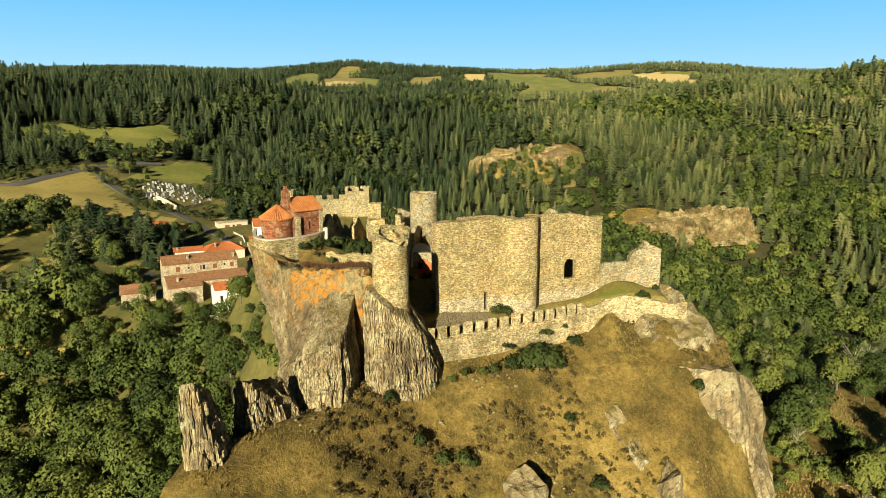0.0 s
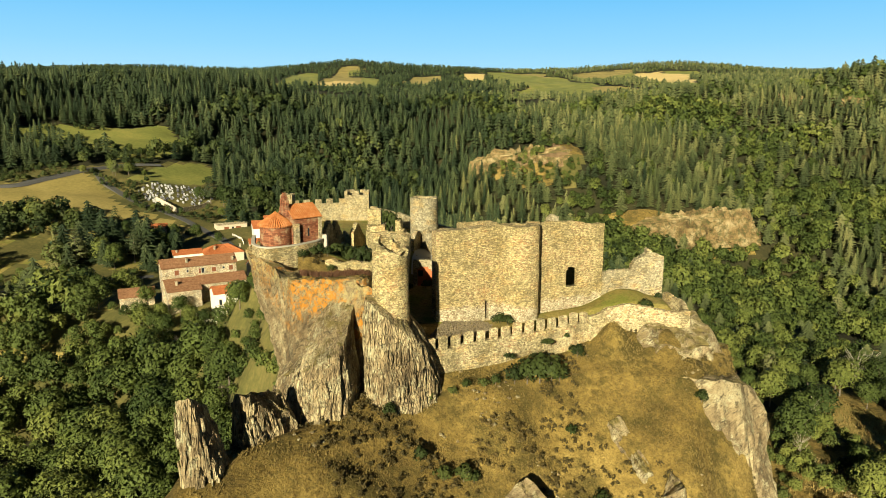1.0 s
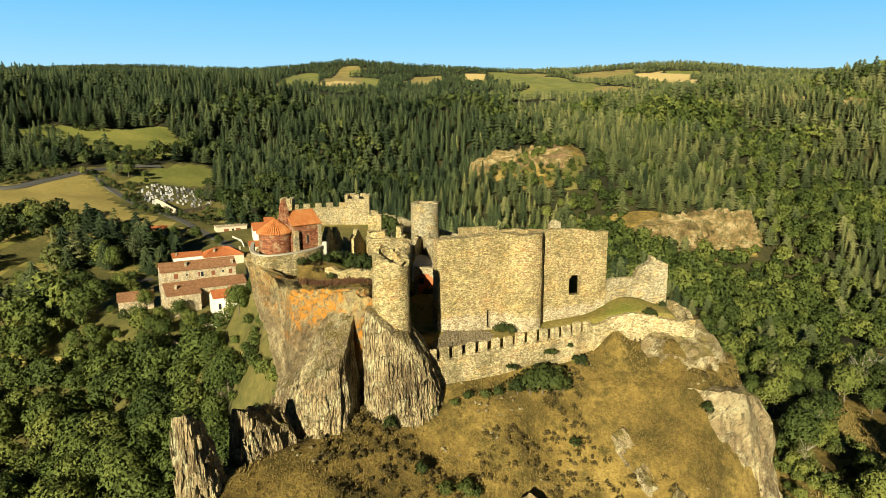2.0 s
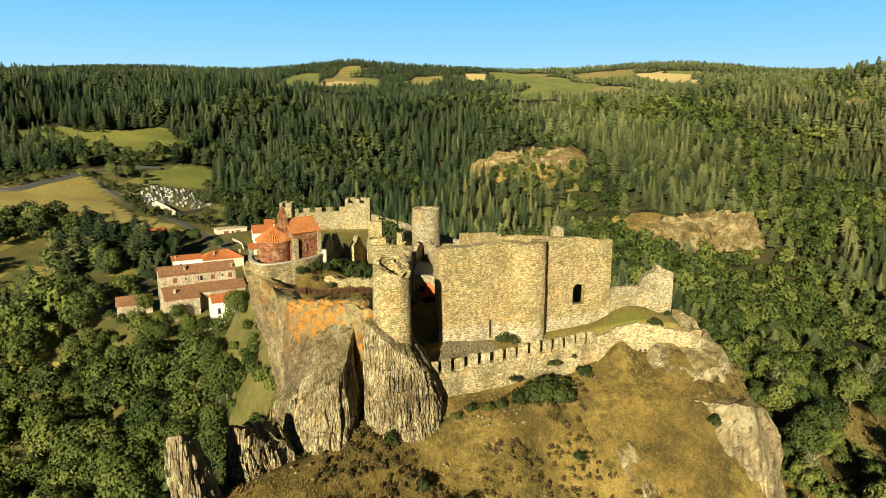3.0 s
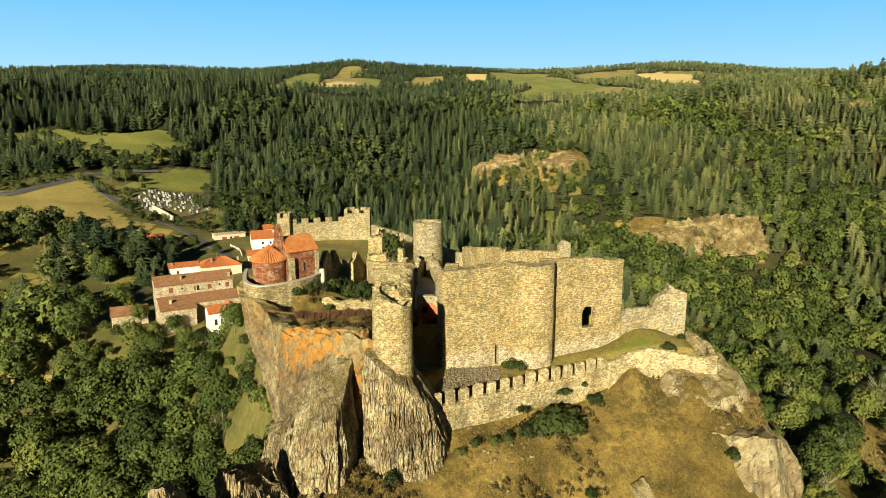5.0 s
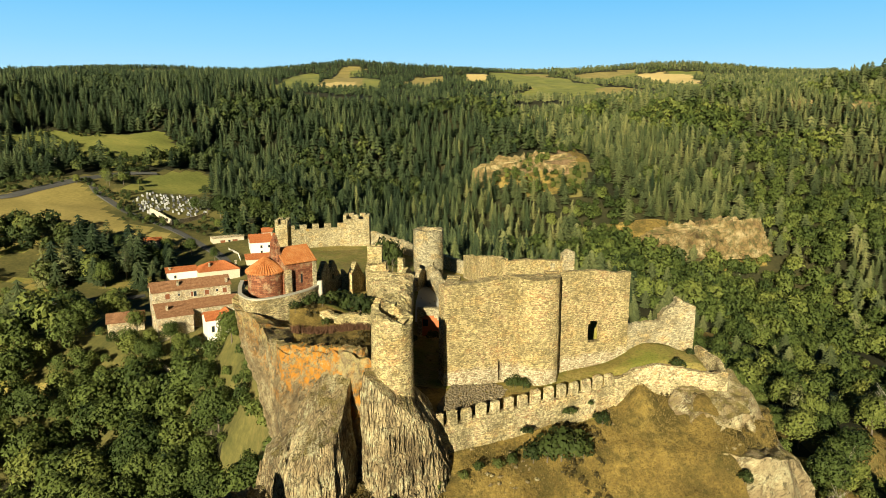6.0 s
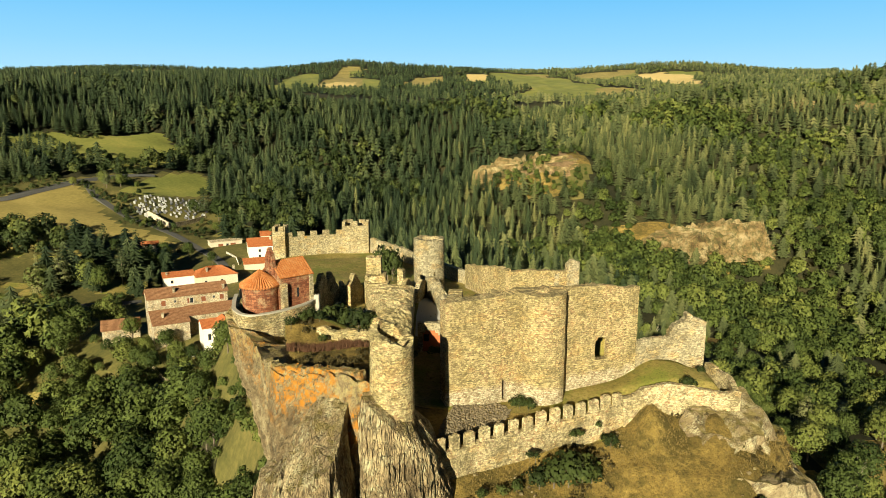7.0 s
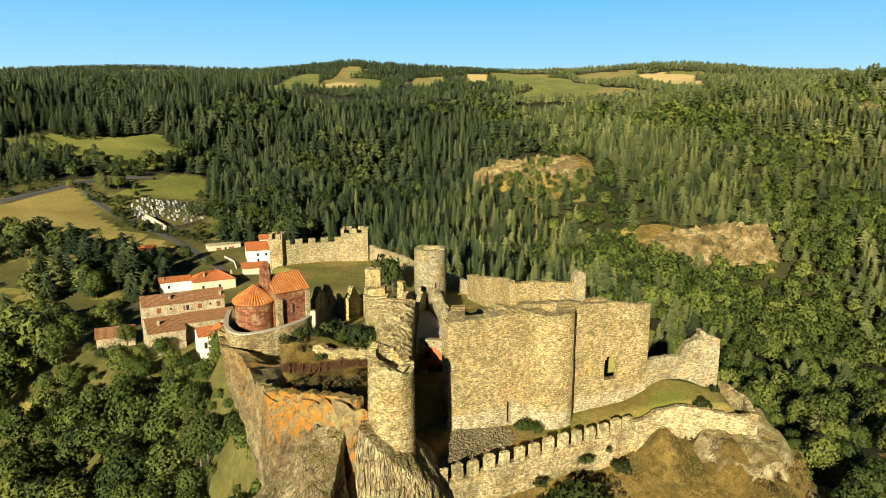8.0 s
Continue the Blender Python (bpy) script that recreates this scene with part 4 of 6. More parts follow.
# the lower curtain with merlons
curtain = thing("curtain_wall", "low crenellated curtain wall of pale weathered stone", "wall")
line = [(-3.0, 98.9), (-1.6, 99.6), (2.6, 102.3), (7.3, 104.9), (12, 107.4), (16.3, 109.7), (20.9, 112.1), (25.2, 114.7)]
walling("wall_body", line, 0.9, lambda u: -7.5 - 2.2 * math.sin(u * 3.14), lambda u: -1.7, M_CURTAIN, curtain, ragged=0.12, step=0.45, batter=0.1, rough=0.12)
cut = smooth_path(line, 0.1)
lengths = 2.3
s_here, dist = 0.6, [0.0]
for a, b in zip(cut, cut[1:]):
    dist.append(dist[-1] + (b - a).length)
while s_here + 1.6 < dist[-1]:
    i = min(range(len(dist)), key=lambda q: abs(dist[q] - s_here - 0.8))
    d = (cut[min(i + 3, len(cut) - 1)] - cut[max(i - 3, 0)]).normalized()
    u = dist[i] / dist[-1]
    bm = bmesh.new()
    w, h = 1.5 + rnd(-0.14, 0.1), 1.9 + rnd(-0.25, 0.14)
    box(bm, -w / 2, w / 2, -0.42, 0.42, -0.5, h, bevel=0.2)
    bmesh.ops.subdivide_edges(bm, edges=bm.edges[:], cuts=2)
    for v in bm.verts:
        v.co += Vector((rnd(-0.07, 0.07), rnd(-0.06, 0.06), rnd(-0.09, 0.09)))
    ob = part("merlon", bm, M_CURTAIN, curtain)
    c = cut[i]
    n = Vector((-d.y, d.x, 0)) * 0.45
    ob.matrix_world = Matrix.Translation((c.x + n.x, c.y + n.y, -1.7)) @ Matrix.Rotation(math.atan2(d.y, d.x), 4, "Z")
    s_here += lengths
walling("terrace_wall", [(25.0, 114.6), (28, 115.3), (33.7, 115.4), (42.6, 115.2)], 0.8, lambda u: -5.5 + 1.2 * u, lambda u: float(np.interp(u, (0, 0.1, 0.2, 0.4, 0.6, 0.85, 1), (-0.6, -0.5, 0.7, 1.2, 0.9, -0.1, 0.2))), M_CURTAIN, curtain, ragged=0.25, seed=2, batter=0.12, rough=0.16)
walling("terrace_wall", [(42.6, 115.2), (43.4, 120), (42, 126)], 0.8, -4, lambda u: 0.3 + 0.5 * u, M_CURTAIN, curtain, ragged=0.5, seed=6)

# the wall fragment on the terrace
frag = thing("wall_fragment", "pale broken wall fragment standing on the grassy terrace", "wall")
walling("fragment", [(35.2, 125.8), (41.3, 126.6)], 1.3, -1, lambda u: float(np.interp(u, (0, 0.12, 0.3, 0.42, 0.48, 0.56, 0.63, 0.95, 1), (5.9, 6.9, 7.5, 8.0, 9.2, 9.0, 8.3, 7.6, 7.2))), M_PALE, frag, ragged=0.12, seed=7, step=0.35)
walling("low_wall", [(29.4, 123.6), (32.2, 124.8), (35.4, 125.8)], 1.0, -1, lambda u: 5.2, M_PALE, frag, ragged=0.22, seed=8, step=0.3, holes=[rect_hole(2.7, 3.1, 3.9, 9)])

# the gate wall at the far side of the court
gate = thing("gate_wall", "crenellated ochre gate wall between two square towers", "wall")
walling("west_tower", [(-49.4, 212.5), (-49.4, 207.4), (-45.9, 207.4), (-45.9, 212.5)], 0.9, -6, 9.7, M_GATE, gate, ragged=0.1, crenels=(1.35, 0.9, 1.3), closed=True)
walling("gate_wall", [(-45.9, 209.2), (-41.6, 211.4), (-34.6, 214.4), (-30.9, 214.9)], 1.2, -4, 7.9, M_GATE, gate, crenels=(1.8, 1.8, 1.4), rough=0.04)
walling("east_tower", [(-30.9, 219), (-30.9, 214.4), (-23.3, 214.6), (-23.3, 219)], 0.9, -6, 10.3, M_GATE, gate, crenels=(1.8, 1.8, 1.35), closed=True, rough=0.04)
walling("court_wall", [(-23.3, 216), (-14, 204), (-6, 192), (4, 178)], 1.0, -4, lambda u: 5.2 - 1.5 * u, M_PALE, gate, ragged=0.3, step=0.6)

# ruined pillar and arches in the court
pillar = thing("ruined_pillar", "broken stone pillar with a stepped base in the court", "ruin")
walling("base", [(-16.8, 153.4), (-16.8, 149.6), (-12.9, 149.6), (-12.9, 153.4)], 1.5, 2, 9.6, M_TOWER, pillar, closed=True, ragged=0.3)
walling("pillar", [(-16.7, 152.8), (-16.7, 150.8), (-13.8, 150.8), (-13.8, 152.8)], 0.8, 2, 13.0, M_TOWER, pillar, closed=True, ragged=0.15, rough=0.05)
walling("base", [(-17.2, 151), (-16.8, 148.2), (-12.4, 148.2), (-12.2, 151)], 1.0, 2, 8.4, M_TOWER, pillar, ragged=0.4)
ruin = thing("ruined_range", "roofless ruined building with pointed arches and a small window", "ruin")
walling("side_wall", [(-24.1, 139.5), (-21.8, 149.4)], 0.9, 2, lambda u: 12.2 - 9 * abs(u - 0.22) if u < 0.4 else 11.6 - 12 * abs(u - 0.62) if u < 0.8 else 9.0 - 8 * (u - 0.8), M_TOWER, ruin, ragged=0.4, holes=[rect_hole(5.4, 6.3, 7.6, 8.8)], seed=3, step=0.35)
walling("arch_wall", [(-19.1, 145), (-17.2, 153.2)], 0.9, 2, lambda u: 10.6 - 7 * abs(u - 0.3), M_TOWER, ruin, ragged=0.4, seed=4, step=0.35)
walling("gable_end", [(-22.2, 150.6), (-18.4, 149.6)], 0.9, 2, lambda u: 8.6 - 1.2 * math.sin(u * 3.1), M_PALE, ruin, ragged=0.5, seed=9, step=0.35)
walling("gate_post", [(-10.8, 153), (-9.6, 152.6)], 1.2, 3, 10.2, M_TOWER, ruin, ragged=0.4, seed=11)
walling("passage_wall", [(-9.4, 147), (-7.7, 156)], 0.9, 2, lambda u: 8.8 - 5 * abs(u - 0.5), M_TOWER, ruin, ragged=0.5, seed=12, step=0.35)
walling("passage_wall", [(-6.6, 152), (-5.2, 160)], 0.9, 1, lambda u: 7.6 - 4 * abs(u - 0.5), M_PALE, ruin, ragged=0.5, seed=14, step=0.35)

pale = thing("broken_wall", "pale crumbling wall beside the gravel path", "ruin")
rubble_mass("broken_wall", [(-5.2, 160), (-3.4, 152), (-1.9, 144), (-1.3, 137)], [(-2.6, 160.6), (-1.0, 152), (0.2, 144), (0.4, 137)], 0, lambda u: 6.2 - 1.8 * u, M_PALE, pale, dome=0.9, seed=13, across=8)
low = thing("garden_wall", "low ruined wall of the terrace behind the cliff edge", "ruin")
walling("low_wall", [(-21.6, 123.4), (-17, 121.6), (-12.8, 122.4)], 0.9, 3, lambda u: 7.6 - 0.5 * u, M_TOWER, low, ragged=0.6, seed=15)
crest = thing("crest_wall", "ragged remains of walling along the cliff edge", "ruin")
walling("crest_wall", [(-26, 108.6), (-23.4, 104.2), (-17, 101), (-11.4, 98)], 1.2, 3, lambda u: 7.6 + 2.2 * u, M_ROCK, crest, ragged=0.55, seed=17, step=0.35, rough=0.3)

# the low doorway with a brick arch
porch = thing("brick_porch", "small vaulted porch closed by a red brick wall", "building")
walling("porch_wall", [(-5.9, 131.2), (-1.6, 131.2)], 1.0, -1, 5.7, M_PALE, porch, ragged=0.1, rough=0.04, holes=[rect_hole(0.7, 3.7, -2, 3.2, 1.3)])
bm = bmesh.new()
box(bm, -5.3, -2.1, 131.6, 131.9, -1, 4.5)
part("brick_infill", bm, M_REDBRICK, porch, "red brick infill with a dark opening")
# A thin dark panel on the brick stands in for the shade of an opening.
bm = bmesh.new()
box(bm, -4.9, -4.0, 131.5, 131.58, 2.4, 3.6, bevel=0.03)
part("opening", bm, M_GLASS, porch)

# ---- chapel ----
chapel = thing("chapel", "small red sandstone chapel with a rounded apse and orange tiled roofs", "chapel")
AX, AY, AR = -31.7, 129.1, 3.0
walling("apse_wall", arc(AX, AY, AR, 140, 380, 40), 0.8, 6, 13.1, M_RED, chapel, rough=0.02, step=0.4, holes=[rect_hole(2.2, 2.6, 10.4, 12.0)])


def ribbed(bm, a, b, c, d, pitch=0.35, rise=0.07, thick=0.1):
    """A tiled slope from the eave a-b up to the ridge d-c, with a rib for each row of tiles."""
    a, b, c, d = Vector(a), Vector(b), Vector(c), Vector(d)
    n = max(1, round((b - a).length / pitch)) * 2
    up = (b - a).cross(d - a).normalized()
    rows = []
    for i in range(n + 1):
        t = i / n
        lift = up * (rise if i % 2 else 0.0)
        rows.append([bm.verts.new(q) for q in (a.lerp(b, t) + lift, d.lerp(c, t) + lift, d.lerp(c, t) - up * thick, a.lerp(b, t) - up * thick)])
    for p, q in zip(rows, rows[1:]):
        for k in range(4):
            bm.faces.new((p[k], q[k], q[(k + 1) % 4], p[(k + 1) % 4]))
    bm.faces.new(rows[0])
    bm.faces.new(rows[-1][::-1])


bm = bmesh.new()
n = 30
for i in range(n):
    a0, a1 = radians(135 + 250 * i / n), radians(135 + 250 * (i + 1) / n)
    am, e = (a0 + a1) / 2, AR + 0.4
    q = [(AX + e * math.cos(g), AY + e * math.sin(g), z) for g, z in ((a0, 13.0), (am, 13.25), (a1, 13.0))]
    v = [bm.verts.new(w) for w in q + [(AX, AY, 15.6)] + [(x, y, z - 0.22) for x, y, z in q]]
    for f in ((0, 1, 3), (1, 2, 3), (4, 5, 1, 0), (5, 6, 2, 1)):
        bm.faces.new([v[w] for w in f])
bmesh.ops.remove_doubles(bm, verts=bm.verts[:], dist=0.01)
part("apse_roof", bm, M_TILE_CHAPEL, chapel, "conical roof of bright orange tiles")
# the nave runs on from the apse
NAVE = pose(-30.2, 130.4, 0, 0, 0, 41.3)


def nave_part(name, bm, material, label=""):
    bm.transform(NAVE)
    return part(name, bm, material, chapel, label)


bm = bmesh.new()
v = [bm.verts.new(q) for q in ((0, -3.1, 6), (0, 3.1, 6), (0, 3.1, 14.3), (0, 0, 16.4), (0, -3.1, 14.3), (5.9, -3.1, 6), (5.9, 3.1, 6), (5.9, 3.1, 14.3), (5.9, 0, 16.4), (5.9, -3.1, 14.3))]
for f in ((0, 1, 2, 3, 4), (9, 8, 7, 6, 5), (0, 4, 9, 5), (2, 1, 6, 7), (4, 3, 8, 9), (3, 2, 7, 8)):
    bm.faces.new([v[w] for w in f])
nave_part("nave_wall", bm, M_RED)
bm = bmesh.new()
ribbed(bm, (-0.1, -3.45, 14.25), (6.15, -3.45, 14.25), (6.15, 0, 16.65), (-0.1, 0, 16.65), 0.42, 0.1)
ribbed(bm, (6.15, 3.45, 14.25), (-0.1, 3.45, 14.25), (-0.1, 0, 16.65), (6.15, 0, 16.65), 0.42, 0.1)
nave_part("nave_roof", bm, M_TILE_CHAPEL, "gabled roof of ribbed orange tiles")
bm = bmesh.new()
box(bm, 0.0, 1.0, -3.8, -2.7, 6, 13.3, bevel=0.06)
nave_part("buttress", bm, M_PALE, "pale stone corner buttress")
bm = bmesh.new()
box(bm, 5.3, 6.05, -3.4, -2.6, 6, 14.1, bevel=0.06)
nave_part("buttress", bm, M_PALE)
# bell gable: a stepped slab with two openings
bm = bmesh.new()
for y0, y1, z0, z1 in ((-1.5, 1.5, 14.5, 15.9), (-1.3, 1.3, 15.9, 16.4), (-1.15, -0.7, 16.4, 17.5), (-0.18, 0.18, 16.4, 17.5), (0.7, 1.15, 16.4, 17.5), (-1.0, 1.0, 17.5, 17.8), (-0.7, 0.7, 17.8, 18.2), (-0.4, 0.4, 18.2, 18.6), (-0.18, 0.18, 18.6, 18.95)):
    box(bm, -0.35, 0.35, y0, y1, z0, z1, bevel=0.04)
nave_part("bell_gable", bm, M_RED, "stepped bell gable with two open arches")
bm = bmesh.new()
box(bm, 3.0, 3.35, -3.14, -3.0, 10.6, 12.2, bevel=0.03)
nave_part("window", bm, M_GLASS)

# the curved parapet round the chapel
parapet = thing("parapet_wall", "curved low stone parapet with pale coping round the chapel", "wall")
RAIL = [(-37.2, 133), (-36.3, 128.6), (-35, 124), (-33, 121), (-30.9, 120), (-28.1, 121.7), (-25.8, 124), (-23.4, 127.6), (-22.6, 130.5)]
dense = smooth_path(RAIL, 0.6)
for _ in range(3):
    dense = [dense[0]] + [(a + b * 2 + c) / 4 for a, b, c in zip(dense, dense[1:], dense[2:])] + [dense[-1]]
curve = [(p.x, p.y) for p in dense]
walling("parapet", curve, 0.5, 5.5, 10.15, M_CURTAIN, parapet, rough=0.04)
bm = bmesh.new()
prev = None
for i, p in enumerate(dense):
    a, b = dense[max(i - 1, 0)], dense[min(i + 1, len(dense) - 1)]
    d = (b - a).normalized()
    o = Vector((d.y, -d.x, 0))
    row = [bm.verts.new(p + o * s + Vector((0, 0, z))) for s, z in ((0.08, 10.12), (0.08, 10.34), (-0.58, 10.34), (-0.58, 10.12))]
    if prev:
        for k in range(4):
            bm.faces.new((prev[k], prev[(k + 1) % 4], row[(k + 1) % 4], row[k]))
    else:
        bm.faces.new(row)
    prev = row
bm.faces.new(prev[::-1])
part("coping", bm, M_COPING, parapet, "pale rounded coping stones")
bm = bmesh.new()
box(bm, -23.1, -22.2, 129.6, 130.6, 6, 11.0, bevel=0.12)
part("end_post", bm, M_COPING, parapet)

# ---- village ----
def house(label, x, y, z, turn, length, depth, eave, rise, wall, roof, windows=(), chimneys=(), foot=-8.0, hip=False, door=None, overhang=0.45):
    """A gabled house: its front looks to -y before it is turned. windows: (along, height of sill, width, height, side)."""
    h = thing("house", label, "house", "village houses", at=(x, y, z), rz=turn)
    L, D = length / 2, depth / 2
    bm = bmesh.new()
    if hip:
        box(bm, -L, L, -D, D, foot, eave)
    else:
        v = [bm.verts.new(q) for q in ((-L, -D, foot), (-L, D, foot), (-L, D, eave), (-L, 0, eave + rise), (-L, -D, eave), (L, -D, foot), (L, D, foot), (L, D, eave), (L, 0, eave + rise), (L, -D, eave))]
        for f in ((0, 4, 3, 2, 1), (5, 6, 7, 8, 9), (0, 5, 9, 4), (2, 7, 6, 1), (4, 9, 8, 3), (3, 8, 7, 2)):
            bm.faces.new([v[w] for w in f])
    part("wall", bm, wall, h)
    o, s = overhang, rise / D
    bm = bmesh.new()
    e, t = eave - o * s + 0.14, eave + rise + 0.14
    if hip:
        r = max(L - D, 0.2)
        ribbed(bm, (-L - o, -D - o, e), (L + o, -D - o, e), (r, 0, t), (-r, 0, t))
        ribbed(bm, (L + o, D + o, e), (-L - o, D + o, e), (-r, 0, t), (r, 0, t))
        ribbed(bm, (-L - o, D + o, e), (-L - o, -D - o, e), (-r, 0, t), (-r, 0.01, t))
        ribbed(bm, (L + o, -D - o, e), (L + o, D + o, e), (r, 0.01, t), (r, 0, t))
    else:
        ribbed(bm, (-L - o, -D - o, e), (L + o, -D - o, e), (L + o, 0, t), (-L - o, 0, t))
        ribbed(bm, (L + o, D + o, e), (-L - o, D + o, e), (-L - o, 0, t), (L + o, 0, t))
    roof_ob = part("roof", bm, roof, h)
    for a, sill, w, ht, side, shut in windows:
        bm, rim = bmesh.new(), bmesh.new()
        m = {"front": pose(a, -D, 0), "left": pose(-L, a, 0, 0, 0, -90), "right": pose(L, a, 0, 0, 0, 90)}[side]
        box(bm, -w / 2, w / 2, -0.03, 0.06, sill, sill + ht)
        bm.transform(m)
        if shut:
            win = part("window", bm, M_BROWN, h, "closed brown shutters")
        else:
            win = part("window", bm, M_GLASS, h)
        for q in ((-w / 2 - 0.14, -w / 2, sill, sill + ht), (w / 2, w / 2 + 0.14, sill, sill + ht), (-w / 2 - 0.14, w / 2 + 0.14, sill + ht, sill + ht + 0.18), (-w / 2 - 0.2, w / 2 + 0.2, sill - 0.14, sill)):
            box(rim, q[0], q[1], -0.09, 0.05, q[2], q[3])
        rim.transform(m)
        part("window_frame", rim, M_COPING, win)
    for a, b, ht in chimneys:
        bm = bmesh.new()
        base = eave + rise * (1 - abs(b) / D)
        box(bm, a - 0.4, a + 0.4, b - 0.4, b + 0.4, base - 0.5, base + ht, bevel=0.03)
        box(bm, a - 0.5, a + 0.5, b - 0.5, b + 0.5, base + ht, base + ht + 0.15)
        part("chimney", bm, M_HOUSE, roof_ob)
    return h


# the long house: eaves at -22, its front turned to the south-east
house("long two-storey stone house with an old brown tiled roof", -94.5, 258.4, -32, 30, 27, 9, 9.6, 2.6, M_HOUSE, M_TILE_OLD,
      [(-8.5, 6.6, 1.5, 1.9, "front", True), (-4.6, 7.4, 0.6, 0.8, "front", False), (-0.2, 6.6, 0.7, 1.8, "front", True), (0.9, 6.6, 1.0, 1.8, "front", False), (5.0, 6.6, 1.5, 1.8, "front", True), (8.6, 7.4, 0.7, 0.8, "front", False), (11.4, 6.6, 1.4, 1.8, "front", True),
       (-2.4, 6.4, 0.8, 1.4, "left", False), (1.5, 6.4, 0.8, 1.4, "left", False), (-2.4, 2.8, 0.8, 1.4, "left", False), (1.5, 2.8, 0.8, 1.4, "left", False)], [(-4.5, -2.6, 1.5), (12.3, -3.4, 1.4)])
house("stone wing with a brown tiled roof against the long house", -98.4, 250.2, -32, 30, 11.5, 17, 2.6, 2.9, M_HOUSE, M_TILE_OLD, [(-5.5, 0.4, 0.8, 1.3, "left", False)], [(-2.2, -4.6, 1.5)])
house("low lean-to wing with a brown tiled roof", -85.6, 257.4, -32, 30, 17, 10, 3.6, 2.2, M_HOUSE, M_TILE_OLD)
house("white rendered house with an orange tiled roof", -79.5, 240.5, -34, 30, 7.5, 7.5, 5.2, 2.0, M_WHITE, M_TILE_NEW,
      [(-1.8, 1.0, 0.9, 2.0, "front", False), (0.6, 1.0, 0.9, 2.0, "front", False), (0.6, 3.6, 0.8, 1.0, "front", False)], (), hip=False)
house("white gabled house end with orange tiles", -74.5, 238.5, -34, -60, 8, 6, 6.2, 2.0, M_WHITE, M_TILE_NEW, [(1.0, 2.8, 0.7, 1.2, "left", False)])
house("old stone barn with a patched tiled roof", -116, 252, -36, 24, 12, 9, 3.0, 2.4, M_HOUSE, M_TILE_OLD)
house("house with a new orange hipped roof behind the long house", -107, 326, -35.5, 28, 18, 12, 4.6, 3.2, M_CREAM, M_TILE_NEW, [(-5, 1.2, 1.0, 1.3, "front", False), (2, 1.2, 1.0, 1.3, "front", False)], [(-4, -3.2, 1.6), (8, -2.5, 1.2)], hip=True)
house("low white house with an orange roof", -123, 323, -35.5, 28, 13, 8, 4.2, 1.6, M_WHITE, M_TILE_NEW, [(-3, 1.4, 0.9, 1.2, "front", False)], [(-5, -2, 1.0)])
house("white two-storey village house with an orange roof", -96, 376, -35, 20, 19, 13, 8.2, 3.4, M_WHITE, M_TILE_NEW, [(-4, 5.2, 1.0, 1.3, "front", False), (0, 5.2, 1.0, 1.3, "front", False), (-4, 1.6, 1.0, 2.0, "front", False)], [(2, -2, 1.2)])
house("small house with an orange roof by the lane", -103, 408, -34, 20, 9, 8, 6.6, 2.0, M_CREAM, M_TILE_NEW)
house("low house with an orange roof under the castle", -95, 352, -36, 20, 12, 9, 4.6, 2.0, M_CREAM, M_TILE_NEW)
house("orange-roofed house below the castle wall", -76, 287, -35, 30, 14, 9, 6.0, 2.4, M_CREAM, M_TILE_NEW)
house("flat-roofed garage with brown doors by the road", -123, 392, -31.5, 31, 17, 7, 3.6, 0.5, M_CREAM, M_HOUSE, [(-3.2, 0.0, 2.6, 2.3, "front", True), (0.4, 0.0, 1.2, 2.2, "front", False), (3.5, 0.0, 2.8, 2.3, "front", True)])
house("far house with a red roof among trees", -156, 372, -29, 20, 8, 6, 2.6, 1.6, M_CREAM, M_TILE_NEW)
house("small shed with a green sheet roof by the lane", -166, 286, -38.5, 20, 11, 5, 2.6, 0.8, M_CREAM, plain("green_sheet", (0.05, 0.12, 0.09), 0.5))
house("small white outbuilding by the lane", -190, 333, -31, 10, 6, 5, 2.6, 0.8, M_CREAM, plain("green_roof", (0.08, 0.16, 0.1), 0.5))


def strip(name, label, pts, wide, material, lift=0.12, kind="structure"):
    """A road laid over the ground."""
    path = smooth_path(pts, 2.0)
    for _ in range(6):
        path = [path[0]] + [(a + b * 2 + c) / 4 for a, b, c in zip(path, path[1:], path[2:])] + [path[-1]]
    verts, faces = [], []
    for i, p in enumerate(path):
        a, b = path[max(i - 1, 0)], path[min(i + 1, len(path) - 1)]
        d = (b - a).normalized()
        o = Vector((d.y, -d.x, 0))
        zs = [z_at(*(p + o * wide * s).xy) for s in (-0.5, -0.25, 0, 0.25, 0.5)]
        z = max(zs) + lift
        for s in (-0.5, 0.5):
            q = p + o * wide * s
            verts.append((q.x, q.y, z))
        for s in (-0.75, 0.75):
            q = p + o * wide * s
            verts.append((q.x, q.y, z - 1.5))
    for i in range(len(path) - 1):
        a, b = i * 4, i * 4 + 4
        faces += [(a, a + 1, b + 1, b), (a + 2, a, b, b + 2), (a + 1, a + 3, b + 3, b + 1)]
    return tagged(new(name, mesh_from(name, verts, faces, material)), label, "road", kind=kind)


strip("road", "asphalt road past the fields", [(-420, 330), (-330, 386), (-266, 426), (-257, 448), (-246, 474), (-241, 484), (-234, 500), (-215, 520)], 7, M_ASPHALT)
strip("lane", "narrow lane from the village to the cemetery", [(-243, 478), (-225, 453), (-209, 440), (-184, 416), (-173, 411), (-155, 399), (-139, 387), (-121, 367), (-110, 349), (-102, 330)], 4.2, M_ASPHALT)
strip("lane", "narrow lane below the village", [(-230, 262), (-195, 270), (-173, 277), (-163, 282), (-154, 286), (-146, 292), (-130, 300)], 5, M_ASPHALT)
strip("lane", "field track along the stubble", [(-310, 360), (-262, 364), (-214, 368)], 3.4, M_GRAVEL)

